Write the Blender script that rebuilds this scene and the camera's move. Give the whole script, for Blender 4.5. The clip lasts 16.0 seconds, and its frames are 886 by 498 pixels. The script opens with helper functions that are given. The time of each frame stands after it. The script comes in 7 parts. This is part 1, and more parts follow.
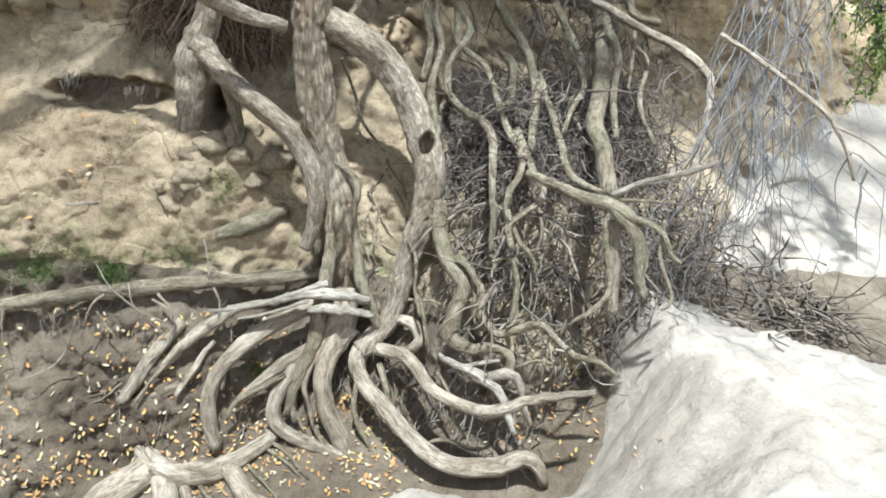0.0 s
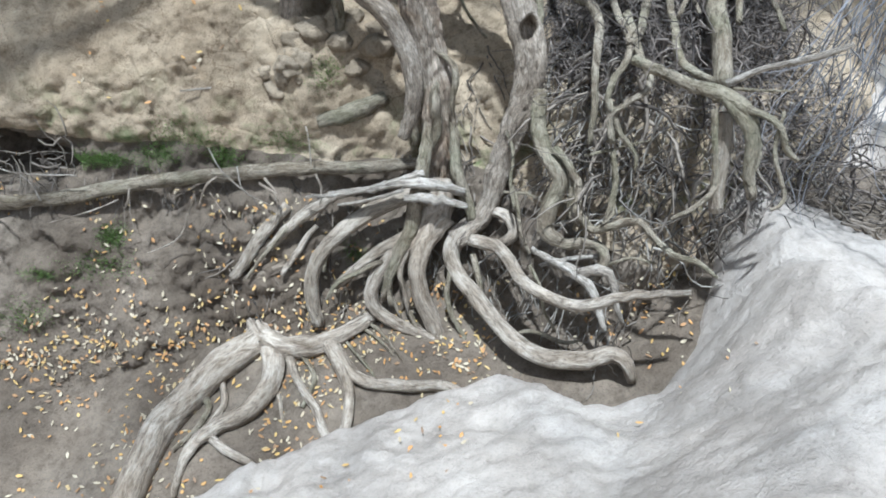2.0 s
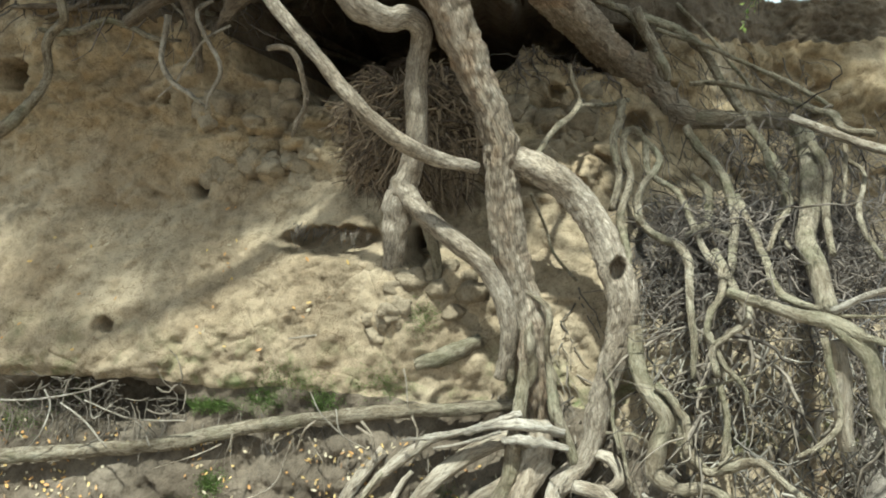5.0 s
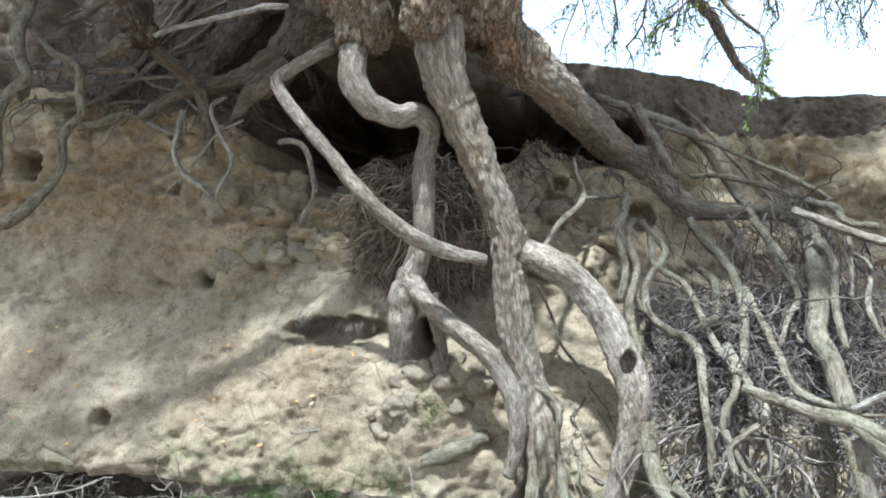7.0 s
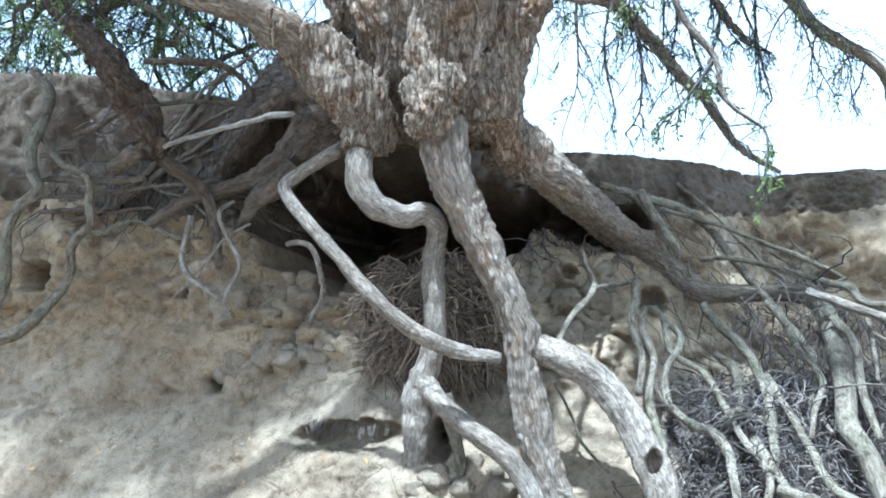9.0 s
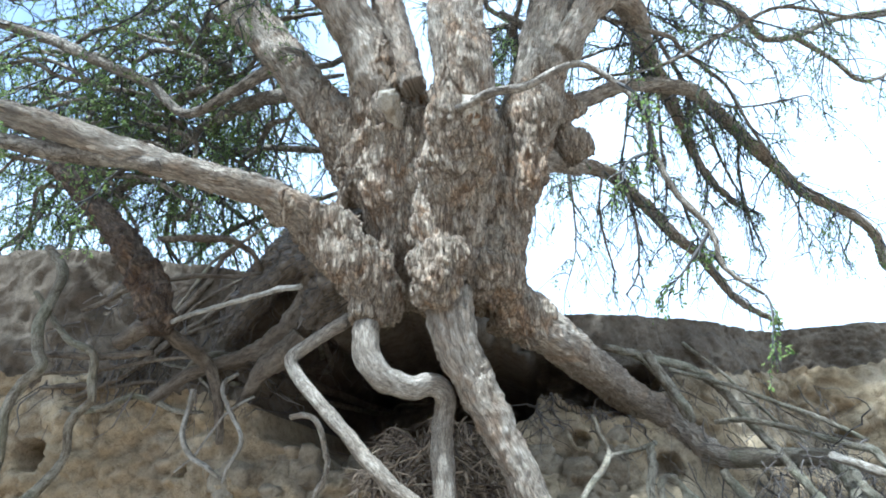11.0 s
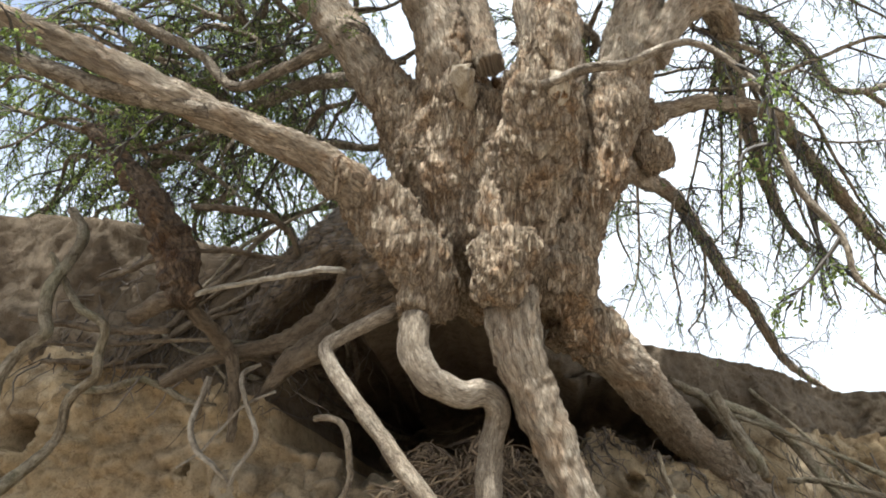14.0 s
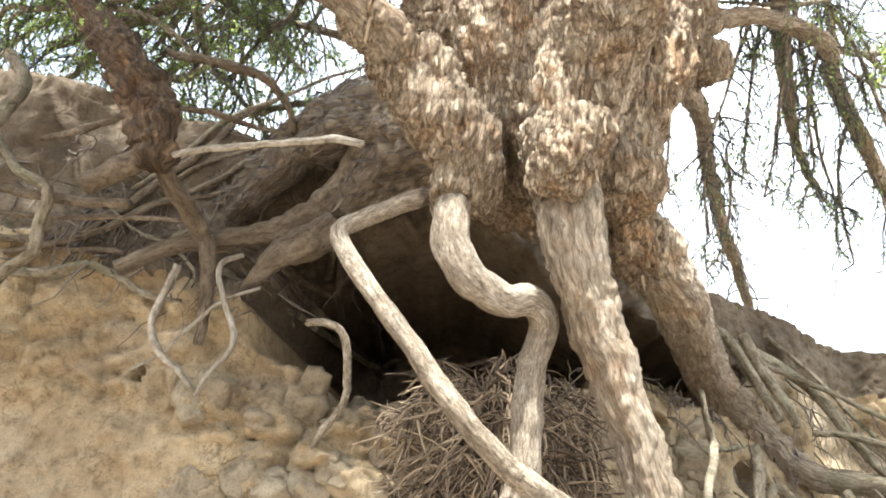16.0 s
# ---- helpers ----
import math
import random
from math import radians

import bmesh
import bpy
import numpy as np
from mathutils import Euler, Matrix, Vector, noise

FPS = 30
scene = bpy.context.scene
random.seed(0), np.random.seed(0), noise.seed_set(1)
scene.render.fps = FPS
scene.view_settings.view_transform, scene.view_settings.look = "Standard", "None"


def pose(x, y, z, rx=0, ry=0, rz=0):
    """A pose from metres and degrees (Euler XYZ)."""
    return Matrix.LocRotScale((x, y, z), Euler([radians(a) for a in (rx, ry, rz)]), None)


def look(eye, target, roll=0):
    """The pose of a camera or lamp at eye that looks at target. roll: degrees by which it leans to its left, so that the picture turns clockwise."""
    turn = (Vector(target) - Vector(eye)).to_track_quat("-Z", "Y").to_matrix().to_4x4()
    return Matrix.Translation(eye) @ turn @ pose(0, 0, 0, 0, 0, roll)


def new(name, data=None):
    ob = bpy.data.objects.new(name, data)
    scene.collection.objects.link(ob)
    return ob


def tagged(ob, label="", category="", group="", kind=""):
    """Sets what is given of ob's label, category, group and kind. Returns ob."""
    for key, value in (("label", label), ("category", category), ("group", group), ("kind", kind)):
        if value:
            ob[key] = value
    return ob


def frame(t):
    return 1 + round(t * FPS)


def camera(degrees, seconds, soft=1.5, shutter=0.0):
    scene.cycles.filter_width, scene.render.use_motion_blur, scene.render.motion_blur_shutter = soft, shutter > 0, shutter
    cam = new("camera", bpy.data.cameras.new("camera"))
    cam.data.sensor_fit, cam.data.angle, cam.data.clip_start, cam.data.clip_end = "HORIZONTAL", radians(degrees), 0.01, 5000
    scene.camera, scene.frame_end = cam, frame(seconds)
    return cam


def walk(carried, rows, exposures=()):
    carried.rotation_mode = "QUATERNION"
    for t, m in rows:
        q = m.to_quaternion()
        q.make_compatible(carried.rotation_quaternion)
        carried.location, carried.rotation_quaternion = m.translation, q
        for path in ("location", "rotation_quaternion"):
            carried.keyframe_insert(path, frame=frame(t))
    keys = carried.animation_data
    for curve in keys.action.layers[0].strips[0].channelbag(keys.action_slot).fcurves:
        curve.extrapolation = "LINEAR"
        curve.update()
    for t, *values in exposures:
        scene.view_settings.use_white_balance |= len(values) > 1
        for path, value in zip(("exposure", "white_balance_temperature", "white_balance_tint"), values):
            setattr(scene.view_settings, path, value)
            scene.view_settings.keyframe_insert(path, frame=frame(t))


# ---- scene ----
cam = camera(66.1, 16.0, soft=1.8)
PATH = [
    (0, (0.145, 0.096, 2.35), (0.503, 1.987, 1.806), 5.83),
    (0.5, (0.169, 0.097, 2.351), (0.429, 1.976, 1.717), 5.26),
    (1, (0.119, 0.105, 2.368), (0.349, 1.938, 1.601), 6.09),
    (1.5, (0.157, 0.107, 2.36), (0.314, 1.881, 1.451), 6.27),
    (2, (0.231, 0.091, 2.309), (0.284, 1.903, 1.465), 4.67),
    (2.5, (0.24, 0.07, 2.299), (0.225, 1.94, 1.59), 3.47),
    (3, (0.273, 0.064, 2.269), (0.172, 1.967, 1.663), 2.36),
    (3.5, (0.26, 0.072, 2.259), (0.098, 2.004, 1.767), 1.37),
    (4, (0.253, 0.064, 2.242), (0.042, 2.015, 1.858), 1.8),
    (4.5, (0.237, 0.061, 2.238), (-0.012, 2.027, 1.971), 1.33),
    (5, (0.216, 0.047, 2.243), (-0.037, 2.026, 2.097), 1.23),
    (7.5, (0.167, 0.067, 2.297), (-0.094, 2.045, 2.444), 1.27),
    (8, (0.161, 0.075, 2.313), (-0.093, 2.048, 2.52), 0.66),
    (8.5, (0.153, 0.075, 2.338), (-0.103, 2.041, 2.605), 0.12),
    (9, (0.137, 0.081, 2.394), (-0.132, 2.036, 2.722), -0.8),
    (9.5, (0.135, 0.072, 2.42), (-0.14, 1.99, 2.914), -1.56),
    (10, (0.13, 0.06, 2.431), (-0.141, 1.947, 3.036), -2.43),
    (12.3, (0.044, -0.015, 2.517), (-0.156, 1.779, 3.379), -2.3),
    (12.5, (0.029, -0.026, 2.507), (-0.165, 1.767, 3.372), -3.25),
    (13, (-0.021, 0.007, 2.502), (-0.24, 1.802, 3.357), -3.61),
    (13.5, (-0.115, 0.27, 2.462), (-0.359, 2.048, 3.346), 2.65),
    (14, (-0.196, 0.527, 2.394), (-0.481, 2.302, 3.271), 4.3),
    (14.5, (-0.462, 0.805, 2.311), (-0.673, 2.627, 3.108), 7.16),
    (15, (-0.563, 1.033, 2.342), (-0.651, 2.861, 3.149), 8.4),
    (15.5, (-0.597, 1.158, 2.333), (-0.674, 2.972, 3.172), 7.25),
    (16, (-0.671, 1.163, 2.339), (-0.773, 3.007, 3.106), 7.05),
]
walk(cam, [(t, look(eye, target, roll)) for t, eye, target, roll in PATH], exposures=[
    (0.0, 1.67, 5350, 3), (0.8, 1.6, 4930, 6), (1.5, 1.5, 4900, 7), (2.0, 1.36, 4950, 6), (2.5, 1.38, 4980, 1), (3.0, 1.45, 5350, -6), (3.5, 1.55, 5500, -8), (5.0, 1.57, 5700, -6), (7.3, 1.92, 4800, 3),
    (9.0, 2.23, 4440, 2), (10.2, 2.31, 4520, 1), (12.5, 1.87, 5200, 2), (13.5, 1.82, 5800, 4), (14.5, 2.1, 5950, 8), (15.0, 2.6, 5950, 8), (16.0, 3.03, 5950, 7)])

# ---- world and sun ----
CLOUD_SCALE, CLOUD_SHIFT = 0.9, (2.3, 1.0, 0.2)
SUN_DIR = Vector((-0.12, -0.42, 1.0)).normalized()
world = bpy.data.worlds.new("sky")
scene.world = world
world.use_nodes = True
wt = world.node_tree
sky = wt.nodes.new("ShaderNodeTexSky")
sky.sky_type = "NISHITA"
sky.sun_disc = False
sky.sun_elevation = math.asin(SUN_DIR.z)
sky.sun_rotation = math.atan2(SUN_DIR.x, SUN_DIR.y)
sky.dust_density = 5.0
sky.air_density = 1.0
bg = wt.nodes["Background"]
bg.inputs["Strength"].default_value = 0.072
wc = wt.nodes.new("ShaderNodeTexCoord")
wn = wt.nodes.new("ShaderNodeTexNoise")
wn.inputs["Scale"].default_value, wn.inputs["Detail"].default_value, wn.inputs["Roughness"].default_value = CLOUD_SCALE, 6.0, 0.55
wm = wt.nodes.new("ShaderNodeMapping")
wm.inputs["Location"].default_value = CLOUD_SHIFT
wr = wt.nodes.new("ShaderNodeValToRGB")
wr.color_ramp.elements[0].position, wr.color_ramp.elements[1].position = 0.32, 0.49
wx = wt.nodes.new("ShaderNodeMix")
wx.data_type = "RGBA"
wx.inputs["B"].default_value = (5.6, 5.7, 5.9, 1)
wt.links.new(wc.outputs["Generated"], wm.inputs["Vector"])
wt.links.new(wm.outputs["Vector"], wn.inputs["Vector"])
wt.links.new(wn.outputs["Fac"], wr.inputs["Fac"])
wt.links.new(wr.outputs["Color"], wx.inputs["Factor"])
wt.links.new(sky.outputs[0], wx.inputs["A"])
wt.links.new(wx.outputs["Result"], bg.inputs["Color"])
sun_data = bpy.data.lights.new("sun", "SUN")
sun_data.energy = 3.9
sun_data.angle = radians(1.9)
sun_data.color = (1.0, 0.95, 0.87)
sun = new("sun", sun_data)
sun.matrix_world = Matrix.Translation((4, -6, 9)) @ SUN_DIR.to_track_quat("Z", "Y").to_matrix().to_4x4()


# ---- materials ----
def material(name):
    m = bpy.data.materials.new(name)
    m.use_nodes = True
    return m, m.node_tree, m.node_tree.nodes["Principled BSDF"]


def node(tree, kind, **values):
    n = tree.nodes.new(kind)
    for key, value in values.items():
        n.inputs[key].default_value = value
    return n


def ramp(tree, source, stops):
    r = tree.nodes.new("ShaderNodeValToRGB")
    el = r.color_ramp.elements
    while len(el) < len(stops):
        el.new(0.5)
    for e, (p, c) in zip(el, stops):
        e.position = p
        e.color = (*c, 1) if len(c) == 3 else c
    tree.links.new(source, r.inputs["Fac"])
    return r


def mixed(tree, fac, a, b, mode="MIX"):
    m = tree.nodes.new("ShaderNodeMix")
    m.data_type, m.blend_type = "RGBA", mode
    for socket, value in ((m.inputs["Factor"], fac), (m.inputs["A"], a), (m.inputs["B"], b)):
        if isinstance(value, bpy.types.NodeSocket):
            tree.links.new(value, socket)
        elif isinstance(value, (int, float)):
            socket.default_value = value
        else:
            socket.default_value = (*value, 1)
    return m.outputs["Result"]


def coords(tree, kind="Object", scale=(1, 1, 1)):
    c = tree.nodes.new("ShaderNodeTexCoord")
    m = tree.nodes.new("ShaderNodeMapping")
    m.inputs["Scale"].default_value = scale
    tree.links.new(c.outputs[kind], m.inputs["Vector"])
    return m.outputs["Vector"]


def noise_of(tree, vec, scale, detail=6, rough=0.6, distort=0.0):
    n = node(tree, "ShaderNodeTexNoise", Scale=scale, Detail=detail, Roughness=rough, Distortion=distort)
    tree.links.new(vec, n.inputs["Vector"])
    return n.outputs["Fac"]


def bumps(tree, bsdf, heights):
    last = None
    for h, strength, distance in heights:
        b = node(tree, "ShaderNodeBump", Strength=strength, Distance=distance)
        tree.links.new(h, b.inputs["Height"])
        if last:
            tree.links.new(last, b.inputs["Normal"])
        last = b.outputs["Normal"]
    tree.links.new(last, bsdf.inputs["Normal"])


def earth_material(name, dark, mid, light, crust=0.5, moss=False, contrast=1.0, relief=1.0):
    m, t, b = material(name)
    v = coords(t)
    big = noise_of(t, v, 1.3, 5, 0.6, 0.4)
    fine = noise_of(t, v, 14, 8, 0.7)
    grit = noise_of(t, v, 90, 4, 0.7)
    c = ramp(t, big, [(0.3, dark), (0.52, mid), (0.72, light)]).outputs[0]
    f = ramp(t, fine, [(0.3, (0.42, 0.4, 0.37)), (0.5, (0.92, 0.92, 0.92)), (0.75, (1.25, 1.23, 1.2))]).outputs[0]
    c = mixed(t, 0.8 * contrast, c, f, "MULTIPLY")
    g = ramp(t, grit, [(0.34, (0.4, 0.37, 0.33)), (0.46, (1, 1, 1)), (0.7, (1.15, 1.15, 1.12))]).outputs[0]
    c = mixed(t, 0.5 * contrast, c, g, "MULTIPLY")
    if moss:
        pos = t.nodes.new("ShaderNodeTexCoord")
        sep = t.nodes.new("ShaderNodeSeparateXYZ")
        t.links.new(pos.outputs["Object"], sep.inputs[0])
        band = ramp(t, sep.outputs["Z"], [(0.0, (0, 0, 0)), (0.5, (0, 0, 0)), (0.6, (1, 1, 1)), (0.8, (0, 0, 0))])
        band.color_ramp.elements[0].position = 0.0
        rng = node(t, "ShaderNodeMapRange")
        for key, value in (("From Min", 1.05), ("From Max", 1.75)):
            rng.inputs[key].default_value = value
        t.links.new(sep.outputs["Z"], rng.inputs["Value"])
        t.links.new(rng.outputs[0], band.inputs["Fac"])
        el = band.color_ramp.elements
        for e, (p, k) in zip(el, ((0.0, 0.0), (0.12, 0.9), (0.3, 0.5), (0.7, 0.0))):
            e.position, e.color = p, (k, k, k, 1)
        spots = ramp(t, noise_of(t, v, 4.5, 6, 0.7, 0.5), [(0.5, (0, 0, 0)), (0.66, (1, 1, 1))]).outputs[0]
        fac = mixed(t, 1.0, band.outputs[0], spots, "MULTIPLY")
        c = mixed(t, fac, c, (0.10, 0.13, 0.045))
        layer = node(t, "ShaderNodeMapRange")
        for key, value in (("From Min", 2.25), ("From Max", 2.7), ("To Max", 0.4)):
            layer.inputs[key].default_value = value
        t.links.new(sep.outputs["Z"], layer.inputs["Value"])
        clay = ramp(t, noise_of(t, v, 1.7, 4, 0.6), [(0.36, (0, 0, 0)), (0.54, (1, 1, 1))]).outputs[0]
        c = mixed(t, mixed(t, 1.0, clay, layer.outputs[0], "MULTIPLY"), c, mixed(t, 1.0, c, (1.1, 0.98, 0.72), "MULTIPLY"))
    t.links.new(c, b.inputs["Base Color"])
    b.inputs["Roughness"].default_value = 0.95
    b.inputs["Specular IOR Level"].default_value = 0.15
    vor = node(t, "ShaderNodeTexVoronoi", Scale=4.5)
    vor.feature = "DISTANCE_TO_EDGE"
    t.links.new(v, vor.inputs["Vector"])
    crack = ramp(t, vor.outputs["Distance"], [(0.0, (0, 0, 0)), (0.06, (1, 1, 1))]).outputs[0]
    where = ramp(t, noise_of(t, v, 2.2, 4, 0.6), [(0.5, (1, 1, 1)), (0.62, (0, 0, 0))]).outputs[0]
    crack = mixed(t, where, crack, (1, 1, 1))
    if crust > 0.6:
        bent = t.nodes.new("ShaderNodeVectorMath")
        bent.operation = "ADD"
        wave = node(t, "ShaderNodeTexNoise", Scale=5.0, Detail=5.0, Roughness=0.65)
        t.links.new(v, wave.inputs["Vector"])
        soft = t.nodes.new("ShaderNodeVectorMath")
        soft.operation = "SCALE"
        soft.inputs["Scale"].default_value = 0.3
        t.links.new(wave.outputs["Color"], soft.inputs[0])
        t.links.new(coords(t, "Object", (1, 1, 1.6)), bent.inputs[0])
        t.links.new(soft.outputs[0], bent.inputs[1])
        for size in (5.0, 13.0):
            cut = node(t, "ShaderNodeTexVoronoi", Scale=size)
            cut.feature = "DISTANCE_TO_EDGE"
            t.links.new(bent.outputs[0], cut.inputs["Vector"])
            line = ramp(t, cut.outputs["Distance"], [(0.0, (0.42, 0.37, 0.32)), (0.03, (1, 1, 1))]).outputs[0]
            some = ramp(t, noise_of(t, v, 2.7 + size * 0.2, 4, 0.6), [(0.5, (0, 0, 0)), (0.6, (0.75, 0.75, 0.75))]).outputs[0]
            c = mixed(t, some, c, mixed(t, 1.0, c, line, "MULTIPLY"))
        t.links.new(c, b.inputs["Base Color"])
    lumps = noise_of(t, v, 38, 5, 0.65)
    bumps(t, b, [(crack, crust * 0.5, 0.02), (fine, 0.8 * relief, 0.035), (lumps, 0.6 * relief, 0.012), (grit, 0.6, 0.006)])
    return m


def bark_material(name, dark, mid, light, around=9.0, along=2.2, depth=0.6, flakes=True, green=0.0, cut=1.0, solid=False, rust=0.0, gap=1.0):
    m, t, b = material(name)
    v = coords(t, "Object", (around, around, along)) if solid else coords(t, "UV", (around, along, 1))
    fib = coords(t, "Object", (around * 2.2, around * 2.2, along * 0.7)) if solid else coords(t, "UV", (around * 2.2, along * 0.7, 1))
    o = coords(t)
    n1 = noise_of(t, v, 1.0, 7, 0.65, 0.8)
    n2 = noise_of(t, v, 4.0, 5, 0.7, 0.4)
    big = noise_of(t, o, 2.4, 4, 0.6)
    grit = noise_of(t, o, 70, 4, 0.7)
    c = ramp(t, n1, [(0.28, dark), (0.43, mid), (0.62, light)]).outputs[0]
    shade = ramp(t, n2, [(0.32, (0.45, 0.42, 0.4)), (0.5, (1, 1, 1)), (0.75, (1.15, 1.12, 1.08))]).outputs[0]
    c = mixed(t, 0.85, c, shade, "MULTIPLY")
    tone = ramp(t, big, [(0.35, (0.72, 0.66, 0.58)), (0.65, (1.1, 1.08, 1.05))]).outputs[0]
    c = mixed(t, 0.8, c, tone, "MULTIPLY")
    if rust:
        spots = ramp(t, noise_of(t, o, 4.6, 5, 0.65, 0.6), [(0.5, (0, 0, 0)), (0.68, (rust, rust, rust))]).outputs[0]
        c = mixed(t, spots, c, mixed(t, 1.0, c, (0.92, 0.7, 0.5), "MULTIPLY"))
    if green:
        spots = ramp(t, noise_of(t, o, 3.3, 5, 0.6), [(0.45, (0, 0, 0)), (0.7, (green, green, green))]).outputs[0]
        c = mixed(t, spots, c, (0.2, 0.23, 0.12))
    t.links.new(c, b.inputs["Base Color"])
    b.inputs["Roughness"].default_value = 0.85
    b.inputs["Specular IOR Level"].default_value = 0.25
    fibre = noise_of(t, fib, 1.0, 6, 0.7, 0.4)
    c = mixed(t, 0.6, c, ramp(t, fibre, [(0.34, (0.4, 0.36, 0.32)), (0.47, (1, 1, 1)), (0.7, (1.12, 1.1, 1.08))]).outputs[0], "MULTIPLY")
    t.links.new(c, b.inputs["Base Color"])
    hs = [(n1, depth, 0.03), (fibre, depth, 0.02), (n2, depth, 0.012), (grit, 0.4, 0.004)]
    if flakes:
        warp = t.nodes.new("ShaderNodeVectorMath")
        warp.operation = "ADD"
        wn = node(t, "ShaderNodeTexNoise", Scale=1.6, Detail=5.0, Roughness=0.65)
        t.links.new(v, wn.inputs["Vector"])
        t.links.new(v, warp.inputs[0])
        t.links.new(wn.outputs["Color"], warp.inputs[1])
        for size, tint, step in ((1.5, 0.55, 1.0), (3.4, 0.38, 0.6)):
            plate = node(t, "ShaderNodeTexVoronoi", Scale=size, Randomness=1.0)
            t.links.new(warp.outputs[0], plate.inputs["Vector"])
            split = t.nodes.new("ShaderNodeSeparateColor")
            t.links.new(plate.outputs["Color"], split.inputs[0])
            shades = ramp(t, split.outputs[0], [(0.0, (0.5, 0.46, 0.42)), (0.35, (0.85, 0.83, 0.8)), (0.75, (1.1, 1.08, 1.05)), (1.0, (1.35, 1.34, 1.32))]).outputs[0]
            c = mixed(t, tint, c, shades, "MULTIPLY")
            edge = node(t, "ShaderNodeTexVoronoi", Scale=size, Randomness=1.0)
            edge.feature = "DISTANCE_TO_EDGE"
            t.links.new(warp.outputs[0], edge.inputs["Vector"])
            crack = ramp(t, edge.outputs["Distance"], [(0.0, (0, 0, 0)), (0.09 * gap, (1, 1, 1))]).outputs[0]
            c = mixed(t, min(1.0, 1.1 * tint * cut), c, ramp(t, edge.outputs["Distance"], [(0.0, (0.13, 0.1, 0.08)), (0.05 * gap, (0.6, 0.56, 0.53)), (0.1 * gap, (1, 1, 1))]).outputs[0], "MULTIPLY")
            hs.insert(0, (crack, depth * 0.5 * step, 0.02))
            hs.insert(0, (split.outputs[1], depth * step, 0.022))
        t.links.new(c, b.inputs["Base Color"])
    bumps(t, b, hs)
    return m


def plain_material(name, a, b_col, scale=30.0, rough=0.8, translucent=0.0):
    m, t, b = material(name)
    info = t.nodes.new("ShaderNodeNewGeometry")
    c = ramp(t, info.outputs["Random Per Island"], [(0.0, a), (1.0, b_col)]).outputs[0]
    n = ramp(t, noise_of(t, coords(t), scale, 4, 0.6), [(0.3, (0.6, 0.6, 0.6)), (0.7, (1.1, 1.1, 1.1))]).outputs[0]
    c = mixed(t, 0.6, c, n, "MULTIPLY")
    t.links.new(c, b.inputs["Base Color"])
    b.inputs["Roughness"].default_value = rough
    if translucent:
        tr = t.nodes.new("ShaderNodeBsdfTranslucent")
        mx = node(t, "ShaderNodeMixShader", Fac=translucent)
        t.links.new(c, tr.inputs["Color"])
        t.links.new(b.outputs[0], mx.inputs[1])
        t.links.new(tr.outputs[0], mx.inputs[2])
        t.links.new(mx.outputs[0], t.nodes["Material Output"].inputs["Surface"])
    return m


def flake_material():
    m, t, b = material("bark_flake")
    o = coords(t)
    info = t.nodes.new("ShaderNodeNewGeometry")
    c = ramp(t, info.outputs["Random Per Island"], [(0.0, (0.13, 0.09, 0.058)), (0.5, (0.27, 0.212, 0.15)), (1.0, (0.4, 0.335, 0.255))]).outputs[0]
    tone = ramp(t, noise_of(t, o, 2.4, 4, 0.6), [(0.35, (0.72, 0.66, 0.58)), (0.65, (1.1, 1.08, 1.05))]).outputs[0]
    c = mixed(t, 0.9, c, tone, "MULTIPLY")
    grain = noise_of(t, coords(t, "Object", (1, 1, 0.3)), 110, 5, 0.7)
    c = mixed(t, 0.7, c, ramp(t, grain, [(0.3, (0.5, 0.47, 0.44)), (0.5, (1, 1, 1)), (0.7, (1.15, 1.13, 1.1))]).outputs[0], "MULTIPLY")
    t.links.new(c, b.inputs["Base Color"])
    b.inputs["Roughness"].default_value = 0.9
    b.inputs["Specular IOR Level"].default_value = 0.15
    bumps(t, b, [(grain, 0.6, 0.006)])
    return m


def litter_material():
    m, t, b = material("fallen_leaf")
    info = t.nodes.new("ShaderNodeNewGeometry")
    c = ramp(t, info.outputs["Random Per Island"], [(0.0, (0.4, 0.335, 0.22)), (0.3, (0.34, 0.27, 0.165)), (0.45, (0.46, 0.31, 0.09)), (0.75, (0.4, 0.2, 0.055)), (1.0, (0.19, 0.12, 0.065))]).outputs[0]
    t.links.new(c, b.inputs["Base Color"])
    b.inputs["Roughness"].default_value = 0.7
    return m


BANK = earth_material("bank_earth", (0.23, 0.17, 0.105), (0.335, 0.262, 0.172), (0.43, 0.35, 0.242), 0.9, moss=True, relief=0.65)
DIRT = earth_material("damp_dirt", (0.096, 0.073, 0.05), (0.158, 0.125, 0.09), (0.23, 0.188, 0.14), 0.3)
SAND = earth_material("pale_sand", (0.29, 0.244, 0.195), (0.36, 0.312, 0.257), (0.42, 0.372, 0.315), 0.15, contrast=0.55, relief=0.8)
ROOT = bark_material("root_bark", (0.062, 0.049, 0.033), (0.215, 0.178, 0.124), (0.38, 0.334, 0.255), 30, 12, 0.9, flakes=False, green=0.3)
ROOT_TAN = bark_material("scaly_root_bark", (0.190, 0.155, 0.115), (0.375, 0.324, 0.258), (0.526, 0.470, 0.392), 44, 15, 0.7, cut=0.5)
ROOT_LOW = bark_material("worn_root_wood", (0.115, 0.092, 0.066), (0.32, 0.268, 0.204), (0.53, 0.47, 0.385), 26, 7, 0.9, flakes=False)
ROOT_WHITE = bark_material("bleached_root", (0.14, 0.118, 0.092), (0.31, 0.275, 0.225), (0.48, 0.443, 0.382), 24, 8, 0.8, flakes=False)
